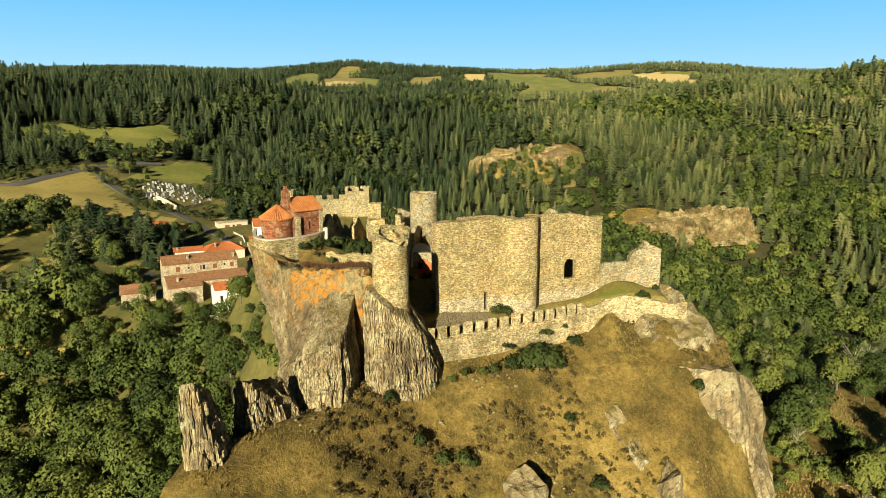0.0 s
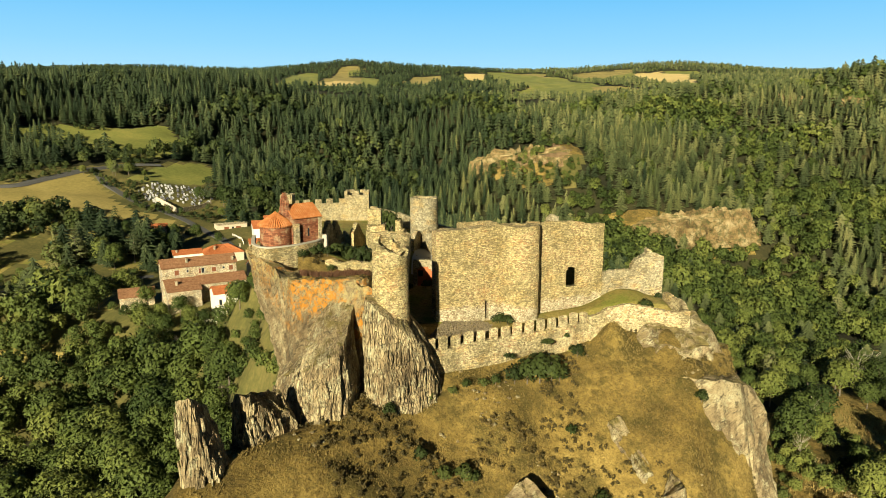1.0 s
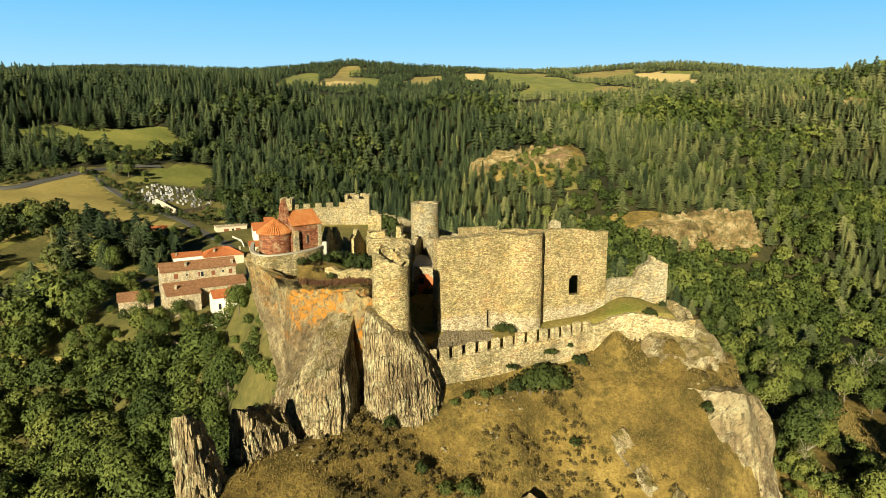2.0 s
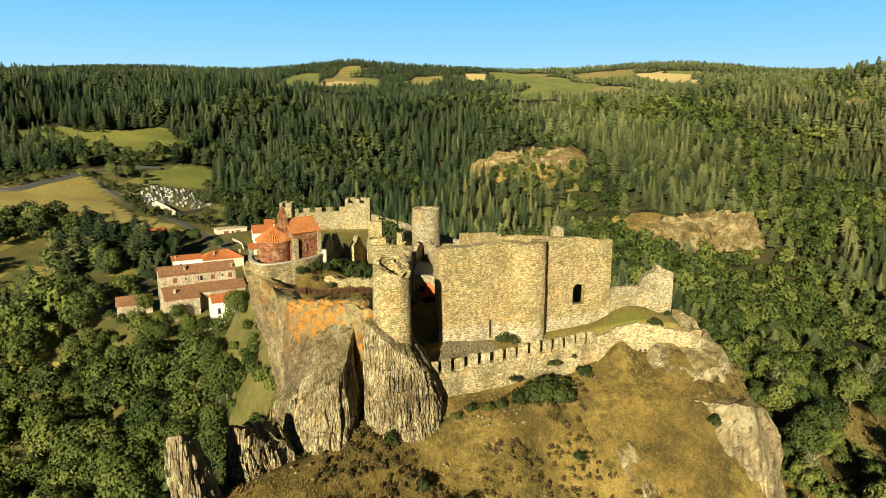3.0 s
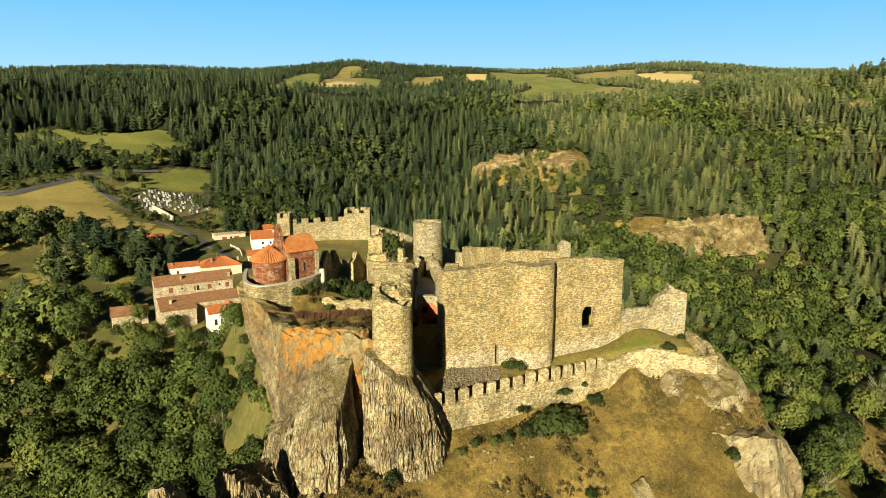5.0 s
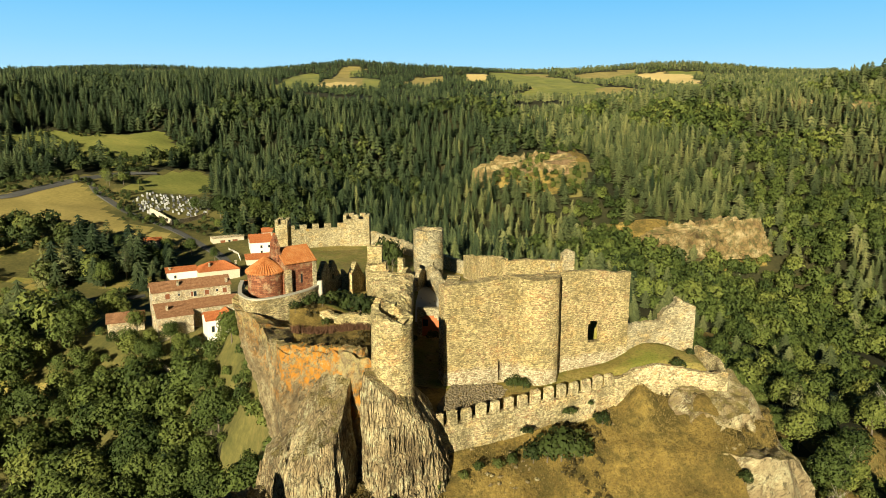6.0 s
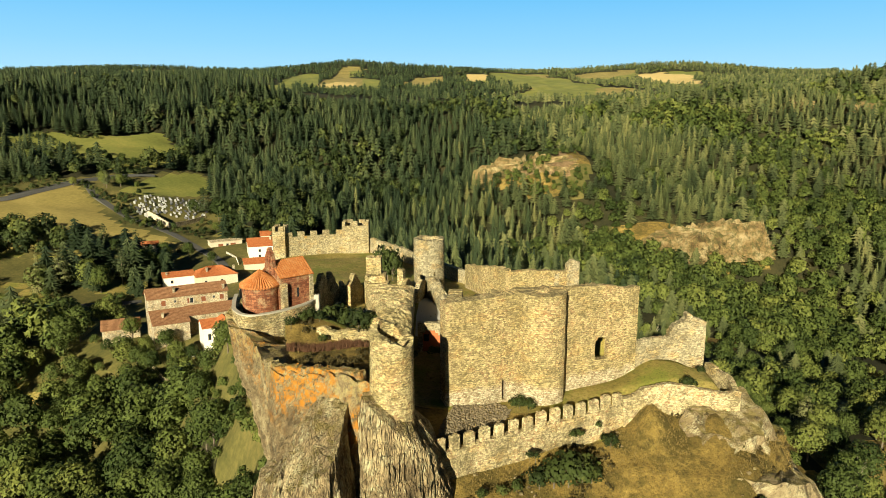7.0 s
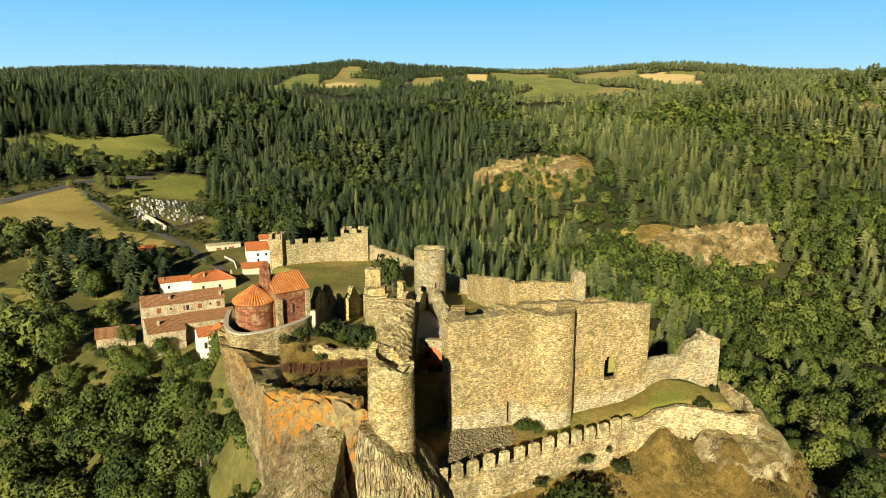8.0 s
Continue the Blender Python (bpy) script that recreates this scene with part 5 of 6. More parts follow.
# cemetery
def scatter_places(x0, x1, y0, y1, spacing):
    xs, ys = np.meshgrid(np.arange(x0, x1, spacing), np.arange(y0, y1, spacing))
    g = np.random.default_rng(11)
    return (xs + g.uniform(-0.3, 0.3, xs.shape) * spacing).ravel(), (ys + g.uniform(-0.3, 0.3, ys.shape) * spacing).ravel()


def bounded(name, label, pts, thick, high, material, low=1.5):
    w = thing(name, label, "wall")
    path = smooth_path(pts, 3.0)
    ends = [(p.x, p.y) for p in path]
    walling("wall_body", ends, thick, lambda u: z_at(*ends[min(int(u * (len(ends) - 1)), len(ends) - 1)]) - low, lambda u: z_at(*ends[min(int(u * (len(ends) - 1)), len(ends) - 1)]) + high, material, w, step=0.6, rough=0.03)
    return w


bounded("cemetery_wall", "pale rendered cemetery wall on the field side", [(-180, 427), (-162, 412)], 0.5, 3.0, M_CREAM)
bounded("cemetery_wall", "shaded cemetery wall along the meadow", [(-162, 412), (-152, 442)], 0.5, 2.8, M_HOUSE)
gx_, gy_ = scatter_places(-205, -150, 418, 474, 3.9)
for x, y in zip(gx_, gy_):
    if not inside(np.array([x]), np.array([y]), CEMETERY)[0] or (x > -176 and y < 436):
        continue
    g = thing("gravestone", "pale stone grave with an upright slab", "grave", "graves of the cemetery", at=(x, y, z_at(x, y)), rz=rnd(-8, 8) + 30)
    mt = random.choice((M_GRANITE, M_GRANITE, M_MARBLE, M_MARBLE, M_DARKGRAN))
    bm = bmesh.new()
    box(bm, -0.6, 0.6, -1.1, 1.1, -0.8, 0.4 + rnd(0, 0.4), bevel=0.06)
    part("slab", bm, mt, g)
    bm = bmesh.new()
    w, h = rnd(0.35, 0.65), rnd(0.9, 1.9)
    box(bm, -w, w, 1.1, 1.4, -0.5, h, bevel=0.1)
    part("headstone", bm, mt, g)
bounded("garden_wall", "dry stone retaining wall of the terrace garden", [(-92, 226), (-86.5, 221.5), (-80, 224)], 0.6, 1.2, M_HOUSE, 4)
bounded("garden_wall", "dry stone retaining wall of the terrace garden", [(-97, 231), (-92, 226)], 0.6, 1.0, M_HOUSE, 4)


def rail_fence(label, pts, high, material):
    """Posts and rails along a line."""
    f = thing("fence", label, "fence")
    path = smooth_path(pts, 1.6)
    tops = []
    for p in path:
        z = z_at(p.x, p.y)
        bm = bmesh.new()
        box(bm, p.x - 0.06, p.x + 0.06, p.y - 0.06, p.y + 0.06, z - 0.4, z + high, bevel=0.015)
        part("post", bm, material, f)
        tops.append(Vector((p.x, p.y, z)))
    for a, b in zip(tops, tops[1:]):
        for h in (0.35, 0.65, 0.95):
            bm = bmesh.new()
            d = b - a
            side = Vector((-d.y, d.x, 0)).normalized() * 0.03
            up = Vector((0, 0, 0.07))
            c = Vector((0, 0, high * h))
            v = [bm.verts.new(q + c + s + u) for q in (a, b) for s in (side, -side) for u in (up, -up)]
            for q in ((0, 1, 3, 2), (4, 6, 7, 5), (0, 4, 5, 1), (2, 3, 7, 6), (0, 2, 6, 4), (1, 5, 7, 3)):
                bm.faces.new([v[w] for w in q])
            part("rail", bm, material, f)


rail_fence("white painted rail fence on the house terrace", [(-90, 239), (-85, 234.5), (-79.5, 232)], 1.2, M_WHITE)
rail_fence("white rail fence by the lane", [(-104, 352), (-108, 362), (-116, 372)], 1.2, M_WHITE)

pole = thing("utility_pole", "tall wooden utility pole with pale insulators by the road", "pole", at=(-271, 490, z_at(-271, 490)))
bm = bmesh.new()
bmesh.ops.create_cone(bm, cap_ends=True, segments=8, radius1=0.16, radius2=0.11, depth=11, matrix=Matrix.Translation((0, 0, 4.5)))
part("mast", bm, M_DEAD, pole)
bm = bmesh.new()
box(bm, -0.9, 0.9, -0.07, 0.07, 9.2, 9.36)
part("crossarm", bm, M_METAL, pole)
for q in (-0.75, 0.0, 0.75):
    bm = bmesh.new()
    bmesh.ops.create_cone(bm, cap_ends=True, segments=8, radius1=0.1, radius2=0.16, depth=0.5, matrix=Matrix.Translation((q, 0, 9.6)))
    part("insulator", bm, M_MARBLE, pole)

# a hut and a clipped hedge beyond the hill
house("small pale stone hut behind a clipped hedge", 101, 224, -52.6, -20, 5, 4, 2.4, 0.9, M_CREAM, M_HOUSE, [(0.8, 0.2, 0.9, 1.7, "front", False)])


def hedge(label, x0, y0, x1, y1, high, wide):
    h = thing("hedge", label, "hedge")
    g = np.random.default_rng(19)
    n = 2600
    t = g.uniform(0, 1, n)
    px, py = x0 + (x1 - x0) * t, y0 + (y1 - y0) * t
    d = Vector((x1 - x0, y1 - y0, 0)).normalized()
    face = g.integers(0, 3, n)
    s = np.where(face == 0, g.uniform(-0.5, 0.5, n), np.where(face == 1, -0.5, 0.5)) * wide
    z = np.where(face == 0, high, g.uniform(0, high, n))
    c = np.stack([px - d.y * s, py + d.x * s, land(px, py) + z], -1) + g.normal(0, 0.08, (n, 3))
    nrm = np.stack([np.where(face == 0, 0, -d.y * np.sign(s)), np.where(face == 0, 0, d.x * np.sign(s)), np.where(face == 0, 1.0, 0.1)], -1)
    v, f, q = tri_cards(c, g.uniform(0.14, 0.28, n), g, nrm)
    part_mesh("leaves", fast_mesh("leaves", v, f, M_BUSH, q), h)


HEDGES = [("long clipped green hedge round a garden", 103, 221, 118, 208, 2.2, 2.0), ("clipped green hedge closing a garden", 118, 208, 112, 200, 2.4, 2.2)]

# ---- trees ----
def unit(v):
    return v / (np.linalg.norm(v, axis=-1, keepdims=True) + 1e-6)


def tri_cards(centres, sizes, rng, facing):
    """Small three-cornered leaf clumps that face roughly outwards: points, triangles and the foliage's soft normals."""
    n = len(centres)
    f = unit(unit(facing) + rng.normal(0, 0.34, (n, 3)))
    a = unit(np.cross(f, rng.normal(size=(n, 3))))
    b = np.cross(f, a)
    out = []
    for q in range(3):
        g = 2.094 * q + rng.uniform(-0.5, 0.5, n)
        out.append(centres + (a * np.cos(g)[:, None] + b * np.sin(g)[:, None]) * np.asarray(sizes)[:, None])
    soft = unit(unit(facing) + rng.normal(0, 0.26, (n, 3)))
    return np.stack(out, 1).reshape(-1, 3), np.arange(n * 3).reshape(-1, 3), np.repeat(soft, 3, 0)


def broad_crown(rng, n, high, wide, size, lobes_n=13):
    """Leaf clumps over the lobes of a broad crown."""
    ang = np.arange(lobes_n) * 2.4 + rng.uniform(-0.4, 0.4, lobes_n)
    up = (np.arange(lobes_n) + 0.5) / lobes_n
    out = np.sqrt(np.clip(1 - (up * 1.5 - 0.6) ** 2 / 0.95, 0.02, 1)) * rng.uniform(0.55, 1.0, lobes_n)
    lobes = np.stack([np.cos(ang) * out * wide * 0.36, np.sin(ang) * out * wide * 0.36, high * (0.32 + 0.5 * up)], -1)
    rad = rng.uniform(0.13, 0.25, lobes_n) * wide
    k = rng.integers(0, lobes_n, n)
    d = rng.normal(size=(n, 3))
    d[:, 2] = np.abs(d[:, 2]) * 1.2 - 0.5
    d = unit(d)
    p = lobes[k] + d * (rad[k] * rng.uniform(0.8, 1.08, n))[:, None] * (1, 1, 0.9)
    whole = unit((p - (0, 0, high * 0.5)) / (wide * 0.5, wide * 0.5, high * 0.5))
    return tri_cards(p, size * rng.uniform(0.6, 1.3, n), rng, 0.8 * d + 0.5 * whole)


def pine_crown(rng, n, high, wide, size, bare=0.28, tiers=8):
    """Rounded pads of needles on tiers of branches: a Scots pine."""
    c, r = [], []
    for k in range(tiers):
        t = k / (tiers - 1)
        reach = wide * 0.5 * (1 - 0.85 * t ** 1.4) * rng.uniform(0.75, 1.15)
        m = max(1, round(6 * (1 - 0.8 * t)))
        for q in range(m):
            a = 6.283 * (q + rng.uniform(-0.3, 0.3)) / m + k * 1.3
            d = reach * rng.uniform(0.55, 0.95) if t < 0.97 else 0.1
            c.append((math.cos(a) * d, math.sin(a) * d, high * (bare + (0.95 - bare) * t) - 0.1 * d))
            r.append(wide * rng.uniform(0.15, 0.22) * (1.0 - 0.4 * t))
    c, r = np.array(c), np.array(r)
    k = rng.choice(len(c), n, p=r ** 2 / np.sum(r ** 2))
    d = rng.normal(size=(n, 3))
    d[:, 2] = np.abs(d[:, 2]) - 0.25
    d = unit(d)
    p = c[k] + d * r[k][:, None] * (1, 1, 0.6)
    whole = unit((p - (0, 0, high * 0.5)) / (wide * 0.5, wide * 0.5, high * 0.5))
    return tri_cards(p, size * rng.uniform(0.6, 1.3, n), rng, 0.55 * d + 0.85 * whole)


def fir_crown(rng, n, high, wide, size, low=0.06, tiers=11):
    """Drooping boughs in tiers on the cone of a spruce."""
    k = np.minimum((tiers * (1 - np.sqrt(rng.uniform(0, 1, n)))).astype(int), tiers - 1)
    arms = 7
    reach = (wide * 0.5 * (1 - k / tiers) ** 0.9 + 0.2) * rng.uniform(0.8, 1.15, (tiers, arms))[k, rng.integers(0, arms, n)]
    ang = 6.283 * (rng.integers(0, arms, n) + rng.normal(0, 0.22, n)) / arms + k * 0.8
    q = np.sqrt(rng.uniform(0.12, 1, n))
    gap = high * (1 - low) / tiers
    z = high * low + gap * (k + 1.0) - q * gap * 0.95 + rng.normal(0, 0.08, n)
    p = np.stack([np.cos(ang) * q * reach, np.sin(ang) * q * reach, z], -1)
    f = np.stack([np.cos(ang), np.sin(ang), 0.75 - 0.5 * q], -1)
    return tri_cards(p, size * (0.7 + 0.5 * (1 - k / tiers)) * rng.uniform(0.7, 1.3, n), rng, f)


def facets(tris):
    """Loose triangles with their own normals."""
    v = np.array(tris, float).reshape(-1, 3, 3)
    n = unit(np.cross(v[:, 1] - v[:, 0], v[:, 2] - v[:, 0]))
    n = unit(n * np.where((v.mean(1) * (1, 1, 0) * n).sum(-1) + 0.2 * n[:, 2] < 0, -1, 1)[:, None])
    return v.reshape(-1, 3), np.arange(len(v) * 3).reshape(-1, 3), np.repeat(n, 3, 0)


def conifer_far(rng, tiers, spokes, high, wide, low=0.06, curve=0.9, ragged=0.14):
    """Ragged skirts of boughs, one above another: a conifer far off."""
    tris = []
    gap = high * (1 - low) / tiers
    for k in range(tiers):
        r = wide * 0.5 * (1 - k / tiers) ** curve * rng.uniform(0.86, 1.1) + 0.25
        top = high * low + gap * (k + 1.0)
        c = (rng.normal(0, 0.12), rng.normal(0, 0.12), top + 0.35 * gap)
        rim, shift = [], rng.uniform(0, 6.283)
        for q in range(spokes * 2):
            a = shift + 3.1416 * (q + rng.uniform(-0.25, 0.25)) / spokes
            e = r * (rng.uniform(1 - ragged, 1 + ragged) if q % 2 else rng.uniform(0.5, 0.72))
            rim.append((c[0] + math.cos(a) * e, c[1] + math.sin(a) * e, top - gap * (rng.uniform(0.7, 1.05) if q % 2 else rng.uniform(0.35, 0.6))))
        tris += [(c, rim[q], rim[(q + 1) % len(rim)]) for q in range(len(rim))]
    return facets(tris)


def broad_far(rng, lobes_n, high, wide, sides=6):
    """Ragged domes of foliage heaped into a broad crown, for trees far off."""
    tris = []
    for k in range(lobes_n):
        up, a = (k + 0.5) / lobes_n, k * 2.4 + rng.uniform(-0.4, 0.4)
        out = math.sqrt(max(0.02, 1 - (up * 1.5 - 0.6) ** 2 / 0.95)) * rng.uniform(0.6, 1.0) * wide * 0.34
        c = Vector((math.cos(a) * out, math.sin(a) * out, high * (0.3 + 0.5 * up)))
        r = wide * rng.uniform(0.17, 0.27)
        rings = []
        for lat, share in ((0.75, 0.62), (-0.2, 1.0)):
            rings.append([c + Vector((math.cos(g) * share, math.sin(g) * share, lat)) * r * rng.uniform(0.78, 1.2) for g in (6.283 * (q + rng.uniform(-0.3, 0.3)) / sides + lat for q in range(sides))])
        peak = c + Vector((rng.normal(0, 0.15), rng.normal(0, 0.15), rng.uniform(0.85, 1.15))) * r
        for q in range(sides):
            w = (q + 1) % sides
            tris += [(peak, rings[0][q], rings[0][w]), (rings[0][q], rings[1][q], rings[1][w]), (rings[0][q], rings[1][w], rings[0][w])]
    return facets([[tuple(p) for p in t] for t in tris])


def stem(high, r, sides=5, bend=0.3, rng=None):
    """A tapered trunk."""
    v, f = [], []
    for j in range(4):
        t = j / 3
        for i in range(sides):
            a = 6.283 * i / sides
            v.append((math.cos(a) * r * (1 - 0.75 * t) + bend * t * t, math.sin(a) * r * (1 - 0.75 * t), high * t - 1.0 * (j == 0)))
    for j in range(3):
        for i in range(sides):
            a, b = j * sides + i, j * sides + (i + 1) % sides
            f.append((a, b, b + sides, a + sides))
    return v, f


def limbs(rng, high, r, count, reach, lift):
    """A trunk with limbs, for the trees that are seen near."""
    v, f = stem(high * 0.75, r, 6)
    for q in range(count):
        a, z = rng.uniform(0, 6.283), high * rng.uniform(0.25, 0.65)
        d = Vector((math.cos(a), math.sin(a), lift)).normalized()
        p0 = Vector((0, 0, z))
        side = d.cross(Vector((0, 0, 1))).normalized()
        up = side.cross(d)
        base = len(v)
        for t in (0, 0.5, 1):
            c = p0 + d * reach * t + Vector((0, 0, 0.15 * reach * t * t))
            rr = r * 0.42 * (1 - 0.8 * t)
            for i in range(4):
                g = 1.5708 * i
                v.append(tuple(c + side * math.cos(g) * rr + up * math.sin(g) * rr))
        for j in range(2):
            for i in range(4):
                a0, b0 = base + j * 4 + i, base + j * 4 + (i + 1) % 4
                f.append((a0, b0, b0 + 4, a0 + 4))
    return v, f


def fast_mesh(name, verts, tris, material, soft=None, tone=None):
    me = bpy.data.meshes.new(name)
    verts, tris = np.asarray(verts, np.float32), np.asarray(tris, np.int32)
    me.vertices.add(len(verts))
    me.vertices.foreach_set("co", verts.ravel())
    me.loops.add(tris.size)
    me.loops.foreach_set("vertex_index", tris.ravel())
    me.polygons.add(len(tris))
    me.polygons.foreach_set("loop_start", (np.arange(len(tris)) * 3).astype(np.int32))
    me.materials.append(material)
    me.update()
    if tone is not None:
        me.attributes.new("tone", "FLOAT", "POINT").data.foreach_set("value", np.asarray(tone, np.float32))
    if soft is not None:
        me.normals_split_custom_set_from_vertices(np.asarray(soft, np.float32))
    return me


rng = np.random.default_rng(7)
KINDS = {}
for kind, label, crown, mats in (("broad", "broad-leaved tree with a full green crown", lambda: broad_crown(rng, 2300, 12, 9.5, 0.35, 24), M_LEAF),
                                 ("pine", "Scots pine with tiered dark needles", lambda: pine_crown(rng, 1700, 15, 7.5, 0.31, 0.28, 9), M_PINE),
                                 ("fir", "slender spruce with drooping branches", lambda: fir_crown(rng, 1700, 16, 6.0, 0.31, 0.05, 15), M_FIR)):
    KINDS[kind] = []
    for i in range(4):
        v, f, q = crown()
        tv, tf = limbs(rng, 11 if kind == "broad" else 15, 0.26, 7 if kind == "broad" else 0, 2.8, 0.8)
        KINDS[kind].append((fast_mesh("crown", v, f, mats, q), mesh_from("trunk", tv, tf, M_BARK), label))


def plant(kind, x, y, size, z=None, group="trees of the valley"):
    crown, trunk, label = KINDS[kind][random.randrange(4)]
    t = new("tree")
    tagged(t, label, "tree", group)
    t.matrix_world = Matrix.Translation((x, y, z_at(x, y) if z is None else z)) @ Matrix.Rotation(rnd(0, 6.28), 4, "Z") @ Matrix.Diagonal((size * rnd(0.9, 1.1), size * rnd(0.9, 1.1), size, 1))
    part_mesh("trunk", trunk, t)
    part_mesh("crown", crown, t)
    return t


def open_land(x, y):
    hit = inside(x, y, ROCK_EDGE) | (off_edge(x, y, ROCK_EDGE) < np.where((x > 30) & (y > 124), 3, np.where((x < -24) & (y > 84), 2, 7)))
    hit |= (off_edge(x, y, ROCK_EDGE) < 40) & (y < 118) & (x > -26)
    for poly in OPEN_LAND + CLEAR:
        hit |= inside(x, y, poly)
    return hit


def in_view(x, y):
    return (y > 40) & (np.abs(x + 1) < 30 + 0.72 * y)


def scatter(x0, x1, y0, y1, spacing, seed):
    """Places on a jittered grid."""
    g = np.random.default_rng(seed)
    xs, ys = np.meshgrid(np.arange(x0, x1, spacing), np.arange(y0, y1, spacing))
    xs = (xs + g.uniform(-0.48, 0.48, xs.shape) * spacing).ravel()
    ys = (ys + g.uniform(-0.48, 0.48, ys.shape) * spacing).ravel()
    return xs, ys


# trees that stand near, each one a thing
def near_set(x0, x1, y0, y1, spacing, seed, most, test):
    xs, ys = scatter(x0, x1, y0, y1, spacing, seed)
    ok = ~open_land(xs, ys) & in_view(xs, ys) & test(xs, ys)
    xs, ys = xs[ok], ys[ok]
    order = np.argsort(np.hypot(xs, ys))
    return xs[order[:most]], ys[order[:most]], xs[order[most:]], ys[order[most:]]


FOREST = {k: [] for k in ("broad", "pine", "fir", "broad_dark", "pine_dark", "fir_dark")}
def stock_of(broad, pine, fir):
    """Four crowns of each kind for the woods."""
    return {"broad": [broad() for _ in range(4)], "pine": [pine() for _ in range(4)], "fir": [fir() for _ in range(4)]}


fine_templates = stock_of(lambda: broad_crown(rng, 1000, 12, 9.5, 0.47, 20), lambda: conifer_far(rng, 13, 12, 13, 8.5, 0.15, 0.6, 0.34), lambda: conifer_far(rng, 17, 11, 15, 7))
mid_templates = stock_of(lambda: broad_crown(rng, 420, 12, 9.5, 0.7, 16), lambda: conifer_far(rng, 10, 10, 13, 9, 0.15, 0.58, 0.36), lambda: conifer_far(rng, 13, 9, 15, 7))
templates = stock_of(lambda: broad_crown(rng, 300, 12, 10, 0.85, 15), lambda: conifer_far(rng, 8, 8, 13.5, 9.5, 0.12, 0.56, 0.36), lambda: conifer_far(rng, 11, 7, 15.5, 7.8))
far_templates = stock_of(lambda: broad_crown(rng, 80, 12, 10, 1.5, 9), lambda: conifer_far(rng, 5, 6, 13.5, 10, 0.12, 0.56, 0.36), lambda: conifer_far(rng, 7, 5, 15.5, 8.5))
tiny_templates = stock_of(lambda: broad_far(rng, 3, 9, 11, 4), lambda: conifer_far(rng, 3, 4, 11, 11, 0.1, 0.6), lambda: conifer_far(rng, 3, 4, 12, 10))


def grow(xs, ys, stock, seed, share, big=1.0):
    g = np.random.default_rng(seed)
    zs = land(xs, ys)
    mix = grid_noise(xs, ys, 55, 21) + g.normal(0, 0.14, len(xs))
    mix = np.where((xs > -30) & (xs < 70) & (ys > 225) & (ys < 400), mix + 0.5, mix)
    mix = np.where((xs < -60) & (ys < 440), np.minimum(mix * 0.6, share[1] - 0.01), mix)
    mix = np.where((xs < 40) & (ys > 460), mix + 0.16, mix)
    mix = np.where((xs > 90) & (xs < 270) & (ys > 300) & (ys < 470), mix * 0.6, mix)
    kinds = np.where(mix < share[0], 0, np.where(mix < share[1], 1, 2))
    for n, kind in enumerate(("broad", "pine", "fir")):
        for j in range(4):
            pick = np.where((kinds == n) & (np.arange(len(xs)) % 4 == j))[0]
            if not len(pick):
                continue
            v, f, soft = stock[kind][j]
            a, s = g.uniform(0, 6.283, len(pick)), big * (0.6 + 0.85 * g.uniform(0, 1, len(pick)) ** 1.4)
            c, d = np.cos(a) * s, np.sin(a) * s
            out = np.stack([v[None, :, 0] * c[:, None] - v[None, :, 1] * d[:, None] + xs[pick][:, None], v[None, :, 0] * d[:, None] + v[None, :, 1] * c[:, None] + ys[pick][:, None], v[None, :, 2] * s[:, None] + zs[pick][:, None]], -1)
            px, py = xs[pick], ys[pick]
            # West of a wavering line the trees take the shade-darkened copies.
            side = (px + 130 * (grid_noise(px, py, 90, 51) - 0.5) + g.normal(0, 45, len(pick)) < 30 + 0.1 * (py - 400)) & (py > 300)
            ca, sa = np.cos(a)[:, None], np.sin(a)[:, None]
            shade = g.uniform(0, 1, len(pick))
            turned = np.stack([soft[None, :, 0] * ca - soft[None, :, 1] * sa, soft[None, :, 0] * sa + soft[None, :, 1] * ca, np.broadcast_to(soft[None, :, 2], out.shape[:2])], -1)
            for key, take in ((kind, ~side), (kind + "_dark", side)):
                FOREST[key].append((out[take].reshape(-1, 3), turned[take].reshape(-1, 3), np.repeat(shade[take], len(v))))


ax_, ay_, bx_, by_ = near_set(-150, -24, 62, 226, 7.6, 1, 140, lambda x, y: ((x < -38) | (y > 90)) & ((land(x, y) < -12 - 0.14 * y) | (x < -0.4 * y)))
for x, y in zip(ax_, ay_):
    plant("broad", x, y, rnd(0.8, 1.45))
grow(bx_, by_, fine_templates, 14, (0.8, 0.95))
ax_, ay_, bx_, by_ = near_set(30, 230, 110, 330, 8.0, 2, 100, lambda x, y: ((x > 56) | (y > 125)) & (grid_noise(x, y, 24, 61) < 0.6))
for x, y in zip(ax_, ay_):
    plant("broad" if rnd(0, 1) < 0.8 else "pine", x, y, rnd(0.5, 1.1))
grow(bx_, by_, fine_templates, 15, (0.58, 0.8), 0.85)

# low growth on the steep side under the chapel and the village
xs, ys = scatter(-64, -28, 92, 228, 4.4, 71)
steep = ~open_land(xs, ys) & (land(xs, ys) >= -12 - 0.14 * ys)
grow(xs[steep], ys[steep], mid_templates, 72, (0.9, 0.97), 0.34)

# gardens and low trees before the village houses
xs, ys = scatter(-130, -58, 196, 250, 6.0, 76)
yard = inside(xs, ys, [(-128, 198), (-62, 198), (-64, 232), (-72, 230), (-84, 228), (-96, 236), (-112, 242), (-126, 248)]) & (grid_noise(xs, ys, 10, 77) > 0.25)
grow(xs[yard], ys[yard], fine_templates, 78, (0.9, 0.97), 0.58)

